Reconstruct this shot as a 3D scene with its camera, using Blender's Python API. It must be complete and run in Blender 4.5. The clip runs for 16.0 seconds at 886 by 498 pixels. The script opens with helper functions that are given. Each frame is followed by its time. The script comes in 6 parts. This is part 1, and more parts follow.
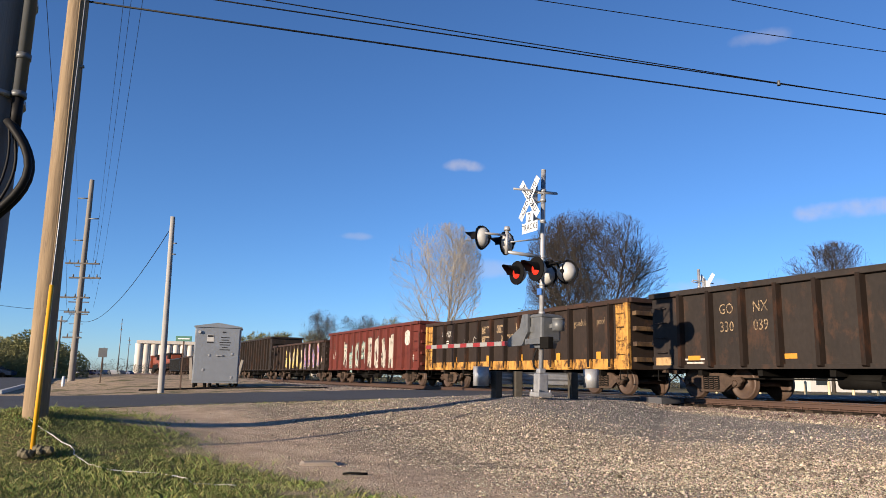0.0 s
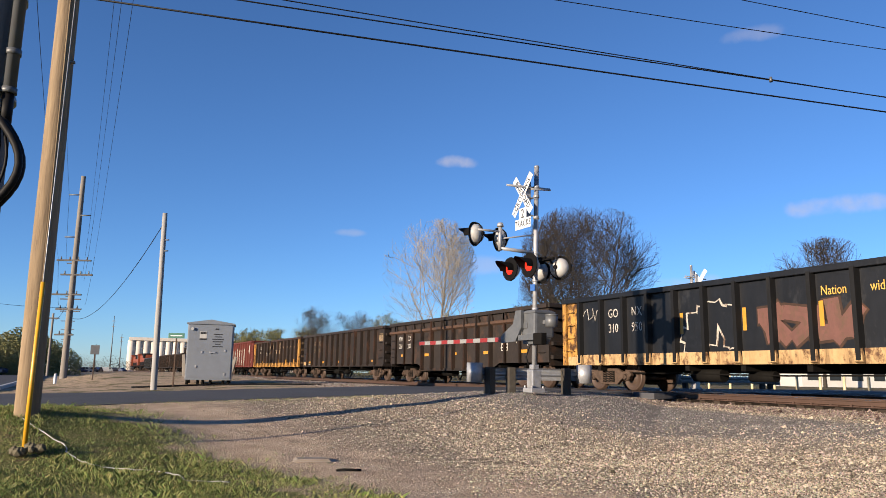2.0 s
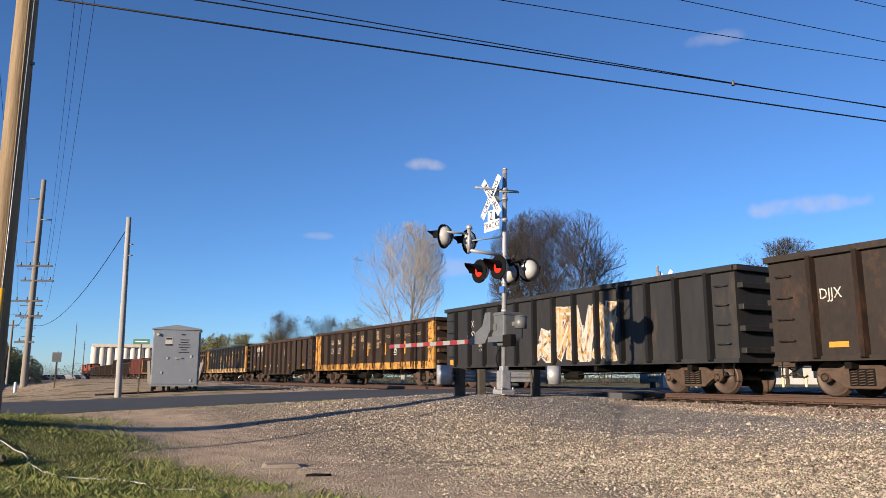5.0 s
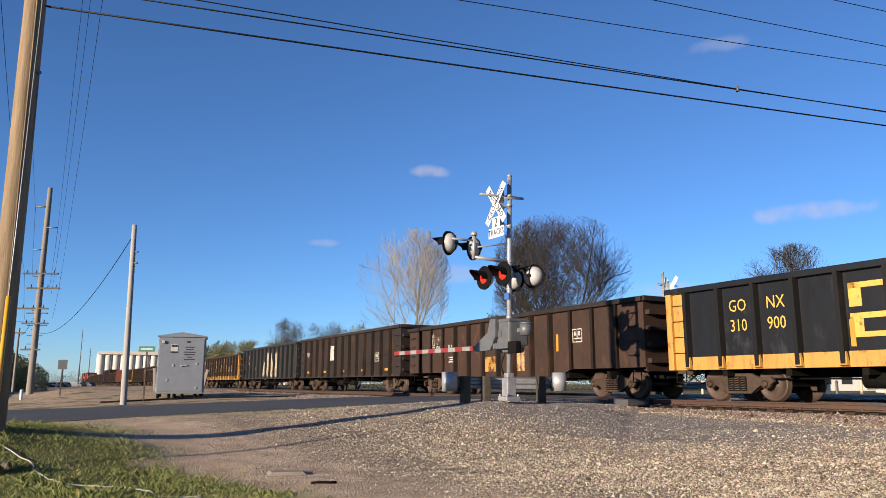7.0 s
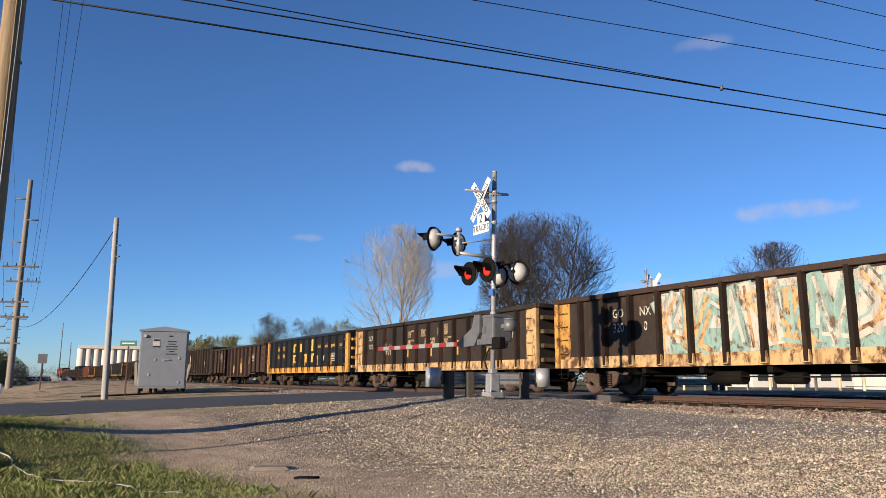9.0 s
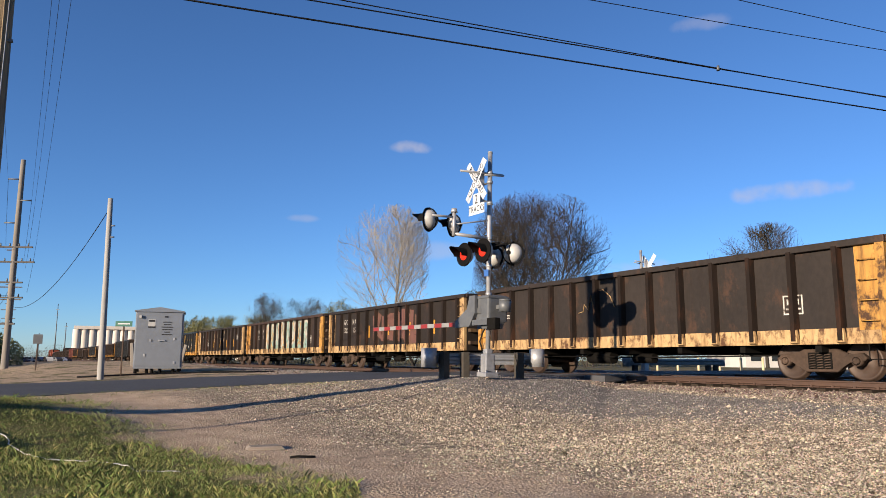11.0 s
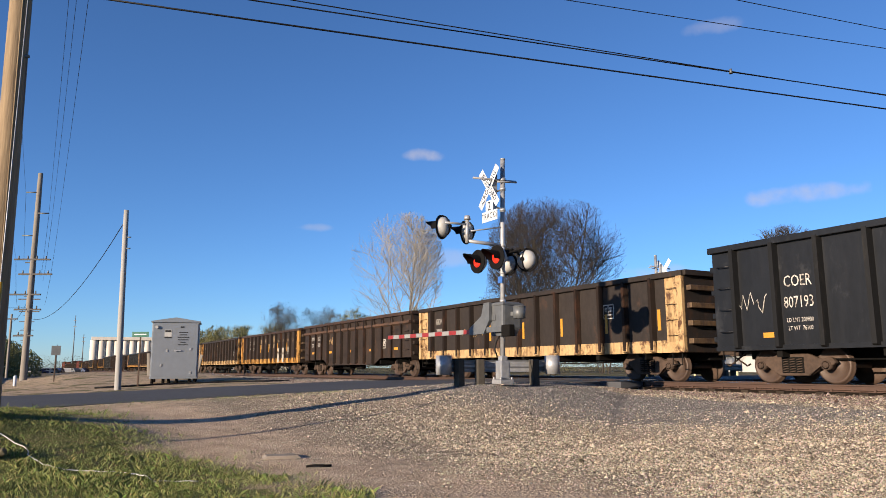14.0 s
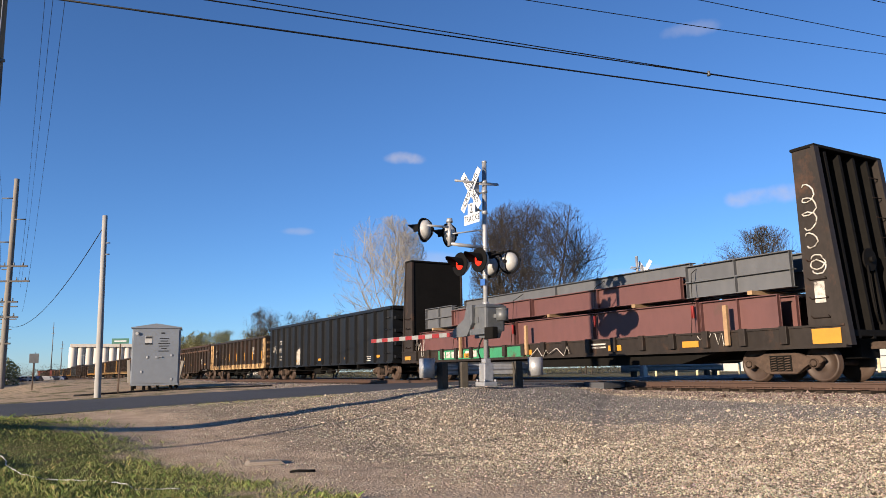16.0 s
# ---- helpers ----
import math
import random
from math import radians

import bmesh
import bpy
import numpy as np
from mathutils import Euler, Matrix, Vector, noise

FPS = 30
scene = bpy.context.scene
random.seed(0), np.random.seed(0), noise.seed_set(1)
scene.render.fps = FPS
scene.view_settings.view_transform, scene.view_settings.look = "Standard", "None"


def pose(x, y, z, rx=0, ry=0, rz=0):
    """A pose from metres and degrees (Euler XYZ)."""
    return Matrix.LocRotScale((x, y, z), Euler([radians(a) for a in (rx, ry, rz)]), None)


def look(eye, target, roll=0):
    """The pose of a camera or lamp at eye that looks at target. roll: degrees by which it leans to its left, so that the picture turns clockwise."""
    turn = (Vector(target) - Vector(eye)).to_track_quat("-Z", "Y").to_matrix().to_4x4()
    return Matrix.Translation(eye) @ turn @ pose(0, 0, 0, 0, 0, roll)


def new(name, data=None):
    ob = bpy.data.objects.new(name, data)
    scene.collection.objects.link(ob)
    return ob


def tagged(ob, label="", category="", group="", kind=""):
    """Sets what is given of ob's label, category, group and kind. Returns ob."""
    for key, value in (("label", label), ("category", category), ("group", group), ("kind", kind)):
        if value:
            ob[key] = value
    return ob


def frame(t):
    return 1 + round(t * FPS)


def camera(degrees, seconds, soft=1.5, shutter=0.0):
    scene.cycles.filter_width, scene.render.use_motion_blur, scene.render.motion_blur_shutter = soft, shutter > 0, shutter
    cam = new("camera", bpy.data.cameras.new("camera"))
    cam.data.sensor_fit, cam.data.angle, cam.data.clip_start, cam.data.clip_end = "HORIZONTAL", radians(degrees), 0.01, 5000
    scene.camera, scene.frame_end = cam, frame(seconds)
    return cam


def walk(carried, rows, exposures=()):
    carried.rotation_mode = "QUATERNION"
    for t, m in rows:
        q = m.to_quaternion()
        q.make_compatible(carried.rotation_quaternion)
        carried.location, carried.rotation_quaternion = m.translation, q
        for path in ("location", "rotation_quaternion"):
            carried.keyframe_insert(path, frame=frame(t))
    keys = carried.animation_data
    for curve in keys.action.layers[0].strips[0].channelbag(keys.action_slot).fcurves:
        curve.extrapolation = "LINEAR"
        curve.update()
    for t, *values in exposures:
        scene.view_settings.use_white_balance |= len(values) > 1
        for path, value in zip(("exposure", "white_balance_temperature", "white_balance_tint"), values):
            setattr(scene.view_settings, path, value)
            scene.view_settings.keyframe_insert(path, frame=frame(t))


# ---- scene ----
cam = camera(62.6, 16.0, soft=0.85)

# ---- camera path: seconds, yaw to the left, pitch up, lean to the left, in degrees ----
EYE = Vector((0, 0, 1.5))
TURNS = (
    (0, 0.00, 10.03, 1.10),
    (0.5, -0.06, 10.19, 1.11),
    (1, -0.19, 10.04, 1.05),
    (1.5, -0.36, 9.80, 1.00),
    (2, -0.54, 9.75, 0.93),
    (2.5, -0.71, 9.83, 0.80),
    (3, -1.10, 9.98, 0.75),
    (3.5, -1.73, 10.08, 0.67),
    (4, -2.56, 9.98, 0.58),
    (6.5, -3.02, 10.00, -0.11),
    (7, -2.62, 10.50, 0.04),
    (7.5, -2.29, 10.94, 0.30),
    (8, -2.52, 11.09, 0.35),
    (8.5, -3.12, 10.83, 0.28),
    (9, -3.84, 10.16, 0.23),
    (9.5, -4.38, 9.42, 0.22),
    (12, -3.78, 8.60, 0.07),
    (12.5, -3.46, 8.90, -0.09),
    (13, -3.26, 9.09, -0.21),
    (13.5, -3.18, 9.18, -0.15),
    (14, -3.14, 9.24, -0.31),
    (14.5, -3.39, 9.32, -0.48),
    (15, -3.70, 9.39, -0.80),
    (15.5, -4.16, 9.45, -0.96),
    (16, -4.54, 9.45, -1.05),)


def aim(yaw, pitch, lean):
    a, b = radians(yaw), radians(pitch)
    way = Vector((-math.sin(a) * math.cos(b), math.cos(a) * math.cos(b), math.sin(b)))
    return look(EYE, EYE + way, lean)


walk(cam, [(t, aim(y, p, r)) for t, y, p, r in TURNS], [(0, 1.2, 6500, 13), (7, 1.18, 6500, 13), (9.2, 1.07, 6500, 13), (12, 1.14, 6500, 13), (16, 1.19, 6500, 13)])

# ---- sun and sky ----
SUN_AZ, SUN_EL = 47.5, 11.5         # the light travels 47.5 degrees to the right of straight ahead
sun_way = Vector((math.sin(radians(SUN_AZ)) * math.cos(radians(SUN_EL)), math.cos(radians(SUN_AZ)) * math.cos(radians(SUN_EL)), -math.sin(radians(SUN_EL))))
sun = new("sun", bpy.data.lights.new("sun", "SUN"))
sun.data.energy, sun.data.angle, sun.data.color = 5.0, radians(0.5), (1.0, 0.83, 0.62)
sun.matrix_world = look((0, 0, 60), Vector((0, 0, 60)) + sun_way)
world = bpy.data.worlds.new("sky")
scene.world = world
world.use_nodes = True
wn, wl = world.node_tree.nodes, world.node_tree.links
sky = wn.new("ShaderNodeTexSky")
sky.sky_type, sky.sun_disc = "NISHITA", False
sky.sun_elevation, sky.sun_rotation = radians(14), radians(180 + SUN_AZ)
sky.altitude, sky.air_density, sky.dust_density, sky.ozone_density = 800, 0.9, 0.2, 6.2
wn["Background"].inputs[1].default_value = 0.0755


def cloud_mask(yaw, pitch, wide, high):
    """A soft wisp of cloud in the sky, by its direction and its half size in degrees."""
    a, b = radians(yaw), radians(pitch)
    right = Vector((math.cos(a), math.sin(a), 0))
    way = Vector((-math.sin(a) * math.cos(b), math.cos(a) * math.cos(b), math.sin(b)))
    up = right.cross(way)
    coords = wn.new("ShaderNodeTexCoord")
    noisy = wn.new("ShaderNodeTexNoise")
    noisy.inputs["Scale"].default_value, noisy.inputs["Detail"].default_value = 26, 6
    wl.new(coords.outputs["Generated"], noisy.inputs["Vector"])
    sums = []
    for axis, size in ((right, wide), (up, high)):
        dot = wn.new("ShaderNodeVectorMath")
        dot.operation = "DOT_PRODUCT"
        dot.inputs[1].default_value = axis / math.sin(radians(size))
        wl.new(coords.outputs["Generated"], dot.inputs[0])
        square = wn.new("ShaderNodeMath")
        square.operation = "POWER"
        square.inputs[1].default_value = 2
        absolute = wn.new("ShaderNodeMath")
        absolute.operation = "ABSOLUTE"
        wl.new(dot.outputs["Value"], absolute.inputs[0])
        wl.new(absolute.outputs[0], square.inputs[0])
        sums.append(square)
    add = wn.new("ShaderNodeMath")
    wl.new(sums[0].outputs[0], add.inputs[0])
    wl.new(sums[1].outputs[0], add.inputs[1])
    plus = wn.new("ShaderNodeMath")
    plus.operation = "MULTIPLY_ADD"
    plus.inputs[1].default_value = 2.4
    wl.new(noisy.outputs["Fac"], plus.inputs[0])
    wl.new(add.outputs[0], plus.inputs[2])
    fade = wn.new("ShaderNodeMapRange")
    fade.interpolation_type = "SMOOTHSTEP"
    fade.inputs["From Min"].default_value, fade.inputs["From Max"].default_value = 2.1, 0.9
    wl.new(plus.outputs[0], fade.inputs["Value"])
    front = wn.new("ShaderNodeVectorMath")
    front.operation = "DOT_PRODUCT"
    front.inputs[1].default_value = way
    wl.new(coords.outputs["Generated"], front.inputs[0])
    ahead = wn.new("ShaderNodeMath")
    ahead.operation = "GREATER_THAN"
    wl.new(front.outputs["Value"], ahead.inputs[0])
    both = wn.new("ShaderNodeMath")
    both.operation = "MULTIPLY"
    wl.new(fade.outputs[0], both.inputs[0])
    wl.new(ahead.outputs[0], both.inputs[1])
    return both.outputs[0]


colour = sky.outputs[0]
for yaw, pitch, wide, high, thick in ((-1.6, 16.6, 2.3, 0.6, 0.6), (-29.5, 12.0, 4.6, 0.85, 0.6), (-25.0, 24.5, 2.6, 0.7, 0.25), (7.0, 10.8, 1.6, 0.4, 0.3), (-4.0, 8.5, 3.5, 0.9, 0.3), (-20, 7.0, 3.0, 0.7, 0.35)):
    mix = wn.new("ShaderNodeMix")
    mix.data_type = "RGBA"
    strength = wn.new("ShaderNodeMath")
    strength.operation = "MULTIPLY"
    strength.inputs[1].default_value = thick
    wl.new(cloud_mask(yaw, pitch, wide, high), strength.inputs[0])
    wl.new(strength.outputs[0], mix.inputs["Factor"])
    wl.new(colour, mix.inputs["A"])
    mix.inputs["B"].default_value = (3.7, 3.55, 3.85, 1)
    colour = mix.outputs["Result"]
wl.new(colour, wn["Background"].inputs[0])


# ---- materials ----
BASE_SCALE = 0.66     # base colours scaled down together, so that shade comes out darker


def material(name, base, second=None, rough=0.7, metal=0.0, grain=8.0, coarse=0.7, stain=0.0, stain_colour=(0.1, 0.05, 0.03), bump=0.15, vary=0.0, streak=1.0, glow=None, drip=0.0, drip_colour=(0.02, 0.013, 0.009)):
    """A worn surface: two colours mixed by noise at two scales, stains, fine relief and piece-to-piece variation."""
    m = bpy.data.materials.new(name)
    m.use_nodes = True
    n, l = m.node_tree.nodes, m.node_tree.links
    b = n["Principled BSDF"]
    second = second or tuple(c * 0.72 for c in base)
    coords = n.new("ShaderNodeTexCoord")
    info = n.new("ShaderNodeObjectInfo")
    shift = n.new("ShaderNodeVectorMath")
    shift.operation = "MULTIPLY_ADD"
    l.new(info.outputs["Random"], shift.inputs[0])
    shift.inputs[1].default_value = (37, 53, 11)
    l.new(coords.outputs["Object"], shift.inputs[2])
    place = n.new("ShaderNodeMapping")
    place.inputs["Scale"].default_value = (1, 1, 1 / streak)
    l.new(shift.outputs[0], place.inputs["Vector"])

    def noise_node(scale, detail=6, rough_=0.6):
        t = n.new("ShaderNodeTexNoise")
        t.inputs["Scale"].default_value, t.inputs["Detail"].default_value, t.inputs["Roughness"].default_value = scale, detail, rough_
        l.new(place.outputs[0], t.inputs["Vector"])
        return t

    fine, wide = noise_node(grain), noise_node(coarse)
    blend = n.new("ShaderNodeMath")
    blend.operation = "MULTIPLY_ADD"
    blend.inputs[1].default_value = 0.5
    half = n.new("ShaderNodeMath")
    half.operation = "MULTIPLY"
    half.inputs[1].default_value = 0.5
    l.new(wide.outputs["Fac"], half.inputs[0])
    l.new(fine.outputs["Fac"], blend.inputs[0])
    l.new(half.outputs[0], blend.inputs[2])
    ramp = n.new("ShaderNodeMapRange")
    ramp.inputs["From Min"].default_value, ramp.inputs["From Max"].default_value = 0.36, 0.64
    l.new(blend.outputs[0], ramp.inputs["Value"])
    mix = n.new("ShaderNodeMix")
    mix.data_type = "RGBA"
    l.new(ramp.outputs[0], mix.inputs["Factor"])
    mix.inputs["A"].default_value, mix.inputs["B"].default_value = (*(c * BASE_SCALE for c in base), 1), (*(c * BASE_SCALE for c in second), 1)
    out = mix.outputs["Result"]
    if stain:
        spots = noise_node(coarse * 2.3, 8, 0.72)
        cut = n.new("ShaderNodeMapRange")
        cut.inputs["From Min"].default_value, cut.inputs["From Max"].default_value = 0.62 - stain * 0.25, 0.72 - stain * 0.22
        l.new(spots.outputs["Fac"], cut.inputs["Value"])
        worn = n.new("ShaderNodeMix")
        worn.data_type = "RGBA"
        l.new(cut.outputs[0], worn.inputs["Factor"])
        l.new(out, worn.inputs["A"])
        worn.inputs["B"].default_value = (*(c * BASE_SCALE for c in stain_colour), 1)
        out = worn.outputs["Result"]
    if drip:
        runs = n.new("ShaderNodeMapping")
        runs.inputs["Scale"].default_value = (5.5, 5.5, 0.5)
        l.new(shift.outputs[0], runs.inputs["Vector"])
        t = n.new("ShaderNodeTexNoise")
        t.inputs["Scale"].default_value, t.inputs["Detail"].default_value, t.inputs["Roughness"].default_value = 1.0, 7, 0.7
        l.new(runs.outputs[0], t.inputs["Vector"])
        cut = n.new("ShaderNodeMapRange")
        cut.inputs["From Min"].default_value, cut.inputs["From Max"].default_value, cut.inputs["To Max"].default_value = 0.5, 0.72, drip
        l.new(t.outputs["Fac"], cut.inputs["Value"])
        ran = n.new("ShaderNodeMix")
        ran.data_type = "RGBA"
        l.new(cut.outputs[0], ran.inputs["Factor"])
        l.new(out, ran.inputs["A"])
        ran.inputs["B"].default_value = (*(c * BASE_SCALE for c in drip_colour), 1)
        out = ran.outputs["Result"]
    if vary:
        tone = n.new("ShaderNodeHueSaturation")
        span = n.new("ShaderNodeMapRange")
        span.inputs["To Min"].default_value, span.inputs["To Max"].default_value = 1 - vary, 1 + vary
        l.new(info.outputs["Random"], span.inputs["Value"])
        l.new(span.outputs[0], tone.inputs["Value"])
        l.new(out, tone.inputs["Color"])
        out = tone.outputs["Color"]
    l.new(out, b.inputs["Base Color"])
    b.inputs["Roughness"].default_value, b.inputs["Metallic"].default_value = rough, metal
    if bump:
        relief = n.new("ShaderNodeBump")
        relief.inputs["Strength"].default_value, relief.inputs["Distance"].default_value = bump, 0.02
        l.new(fine.outputs["Fac"], relief.inputs["Height"])
        l.new(relief.outputs[0], b.inputs["Normal"])
    if glow:
        b.inputs["Emission Color"].default_value, b.inputs["Emission Strength"].default_value = (*glow[:3], 1), glow[3]
    return m


M = {
    "brown": material("brown_car_paint", (0.044, 0.031, 0.0245), (0.026, 0.0185, 0.015), 0.62, grain=9, stain=0.3, stain_colour=(0.075, 0.04, 0.025), streak=1.6, vary=0.15, drip=0.4),
    "dark": material("dark_weathered_paint", (0.036, 0.0285, 0.0245), (0.021, 0.017, 0.015), 0.6, grain=9, stain=0.3, stain_colour=(0.065, 0.037, 0.025), streak=1.6, vary=0.15, drip=0.4),
    "redbrown": material("red_brown_rust_paint", (0.055, 0.032, 0.0235), (0.034, 0.021, 0.016), 0.66, grain=9, stain=0.35, stain_colour=(0.08, 0.04, 0.024), streak=1.6, vary=0.15, drip=0.4),
    "red": material("faded_red_paint", (0.15, 0.028, 0.019), (0.1, 0.022, 0.016), 0.65, grain=5, stain=0.3, stain_colour=(0.07, 0.027, 0.02), streak=3, drip=0.6),
    "black": material("black_car_paint", (0.0125, 0.014, 0.0175), (0.007, 0.0078, 0.0095), 0.42, grain=7, stain=0.15, stain_colour=(0.032, 0.033, 0.036), streak=2, drip=0.3, drip_colour=(0.024, 0.024, 0.026)),
    "grey": material("grey_black_car_paint", (0.028, 0.029, 0.031), (0.018, 0.018, 0.019), 0.55, grain=5, stain=0.3, stain_colour=(0.045, 0.037, 0.03), streak=3, drip=0.5),
    "yellow": material("chipped_yellow_paint", (0.58, 0.31, 0.075), (0.44, 0.22, 0.05), 0.6, grain=6, coarse=1.5, stain=0.55, stain_colour=(0.07, 0.034, 0.017), streak=1.5, drip=0.85, drip_colour=(0.06, 0.03, 0.015)),
    "cream": material("faded_cream_paint", (0.58, 0.4, 0.2), (0.44, 0.28, 0.13), 0.65, grain=6, coarse=1.5, stain=0.5, stain_colour=(0.1, 0.048, 0.025), streak=1.5, drip=0.8, drip_colour=(0.09, 0.045, 0.02)),
    "clean_yellow": material("fresh_yellow_paint", (0.6, 0.31, 0.065), (0.52, 0.26, 0.05), 0.55, grain=6, coarse=1.1, stain=0.2, stain_colour=(0.16, 0.08, 0.03), streak=1.5, drip=0.5, drip_colour=(0.15, 0.075, 0.025)),
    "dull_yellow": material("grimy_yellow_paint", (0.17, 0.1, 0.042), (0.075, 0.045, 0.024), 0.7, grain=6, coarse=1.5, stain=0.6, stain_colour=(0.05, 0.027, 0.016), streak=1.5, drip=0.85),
    # post paints darker than the sheets: the posts' shading deepened in the colour
    "post_brown": material("shade_brown_post_paint", (0.02, 0.0125, 0.009), (0.012, 0.008, 0.006), 0.7, grain=5, stain=0.4, stain_colour=(0.045, 0.02, 0.011), streak=3, vary=0.2),
    "post_black": material("shade_black_post_paint", (0.007, 0.007, 0.0075), (0.005, 0.005, 0.005), 0.55, grain=5, stain=0.2, stain_colour=(0.02, 0.018, 0.016), streak=3),
    "tape_white": material("white_reflective_tape", (0.33, 0.33, 0.32), (0.24, 0.24, 0.235), 0.45, grain=9, bump=0),
    "rust": material("rusty_rail_paint", (0.1, 0.045, 0.02), (0.06, 0.028, 0.014), 0.75, grain=6, stain=0.4, stain_colour=(0.035, 0.02, 0.012), streak=2),
    "reflect": material("yellow_reflector_tape", (0.62, 0.3, 0.03), (0.5, 0.24, 0.03), 0.4, bump=0),
    "white": material("white_stencil_paint", (0.7, 0.67, 0.61), (0.4, 0.37, 0.33), 0.6, grain=14, coarse=2.6, bump=0, stain=0.42, stain_colour=(0.05, 0.032, 0.024)),
    "gold": material("yellow_stencil_paint", (0.75, 0.45, 0.08), (0.6, 0.35, 0.06), 0.6, grain=14, coarse=2.6, bump=0, stain=0.2, stain_colour=(0.04, 0.03, 0.02)),
    "ghost": material("peeling_cream_letters", (0.5, 0.36, 0.2), (0.26, 0.18, 0.1), 0.65, grain=14, coarse=7.0, bump=0, stain=0.72, stain_colour=(0.036, 0.025, 0.019)),
    "truck": material("brown_dusty_steel", (0.1, 0.067, 0.05), (0.045, 0.032, 0.025), 0.75, grain=9, vary=0.2),
    "wheel": material("rusty_wheel_steel", (0.09, 0.055, 0.038), (0.06, 0.038, 0.028), 0.6, metal=0.25, grain=9, vary=0.15),
    "under": material("black_greasy_steel", (0.01, 0.009, 0.008), (0.006, 0.0055, 0.005), 0.8, grain=6),
    "orange": material("orange_engine_paint", (0.3, 0.06, 0.015), (0.2, 0.045, 0.015), 0.55, grain=6, stain=0.2),
    "beam": material("maroon_primed_steel", (0.145, 0.06, 0.055), (0.11, 0.046, 0.043), 0.55, grain=4, stain=0.1, stain_colour=(0.1, 0.05, 0.04), streak=2),
    "beam_grey": material("grey_primed_steel", (0.12, 0.125, 0.135), (0.085, 0.09, 0.1), 0.55, grain=4, streak=2),
    "timber": material("dunnage_wood", (0.42, 0.28, 0.15), (0.28, 0.17, 0.09), 0.8, grain=12, vary=0.2),
    "green": material("green_car_paint", (0.04, 0.28, 0.13), (0.03, 0.2, 0.1), 0.55, grain=6, stain=0.2),
    "silver": material("galvanised_steel", (0.54, 0.55, 0.57), (0.38, 0.39, 0.41), 0.45, metal=0.45, grain=11, coarse=2.0, bump=0.05),
    "zinc": material("dull_zinc_sheet", (0.34, 0.335, 0.32), (0.24, 0.235, 0.225), 0.75, grain=9, coarse=1.5, bump=0.03),
    "alu": material("silver_painted_metal", (0.17, 0.18, 0.19), (0.11, 0.118, 0.128), 0.5, metal=0.25, grain=6, coarse=1.2, bump=0.04),
    "cabinet": material("aluminium_cabinet_sheet", (0.28, 0.31, 0.35), (0.235, 0.26, 0.295), 0.45, metal=0.35, grain=3, coarse=0.8, bump=0.04),
    "signal_black": material("black_signal_enamel", (0.006, 0.006, 0.007), (0.004, 0.004, 0.0045), 0.85, grain=8, bump=0.03),
    "signal_back": material("white_signal_housing", (0.52, 0.52, 0.51), (0.4, 0.4, 0.39), 0.5, grain=8, bump=0.03),
    "lens_red": material("lit_red_lens", (0.6, 0.03, 0.015), (0.5, 0.02, 0.01), 0.2, bump=0, glow=(1.0, 0.04, 0.015, 0.22)),
    "lens_dark": material("dark_red_lens", (0.22, 0.015, 0.01), (0.16, 0.01, 0.01), 0.2, bump=0),
    "sign_white": material("white_reflective_sheet", (0.72, 0.75, 0.79), (0.66, 0.69, 0.73), 0.35, bump=0),
    "sign_black": material("black_sign_letters", (0.015, 0.015, 0.017), None, 0.5, bump=0),
    "tape_red": material("red_reflective_tape", (0.3, 0.026, 0.022), (0.24, 0.022, 0.018), 0.4, bump=0),
    "sign_green": material("green_street_sign", (0.015, 0.14, 0.09), (0.012, 0.12, 0.08), 0.4, bump=0),
    "pole_wood": material("weathered_pole_wood", (0.36, 0.26, 0.15), (0.19, 0.13, 0.075), 0.85, grain=22, coarse=3, bump=0.5, streak=14, stain=0.15, stain_colour=(0.09, 0.06, 0.04)),
    "pole_grey": material("grey_pole_wood", (0.31, 0.285, 0.25), (0.21, 0.19, 0.17), 0.85, grain=18, coarse=2, bump=0.4, streak=14),
    "pole_dark": material("dark_pole_wood", (0.12, 0.11, 0.105), (0.06, 0.055, 0.052), 0.85, grain=18, coarse=2, bump=0.4, streak=14),
    "pole_pale": material("bleached_pole_wood", (0.4, 0.395, 0.385), (0.28, 0.275, 0.265), 0.85, grain=18, coarse=2, bump=0.4, streak=14),
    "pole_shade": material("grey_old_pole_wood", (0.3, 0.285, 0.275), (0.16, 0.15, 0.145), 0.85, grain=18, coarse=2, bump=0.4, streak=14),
    "wire": material("black_cable_jacket", (0.012, 0.012, 0.013), None, 0.6, bump=0),
    "guy": material("yellow_plastic_guard", (0.8, 0.42, 0.02), (0.7, 0.36, 0.02), 0.4, grain=4, bump=0.02),
    "asphalt": material("grey_asphalt", (0.095, 0.097, 0.105), (0.066, 0.068, 0.075), 0.85, grain=30, coarse=0.4, bump=0.3, stain=0.1, stain_colour=(0.045, 0.045, 0.05)),
    "rail": material("brown_rail_steel", (0.105, 0.058, 0.038), (0.075, 0.042, 0.03), 0.6, metal=0.3, grain=10),
    "railhead": material("polished_rail_steel", (0.42, 0.42, 0.43), (0.34, 0.34, 0.35), 0.25, metal=0.9, grain=14, bump=0.02),
    "tie": material("creosoted_tie_wood", (0.055, 0.04, 0.03), (0.035, 0.027, 0.02), 0.9, grain=12, vary=0.25),
    "stone": material("limestone_ballast", (0.42, 0.35, 0.28), (0.27, 0.22, 0.175), 0.9, grain=30, coarse=3, bump=0.2),
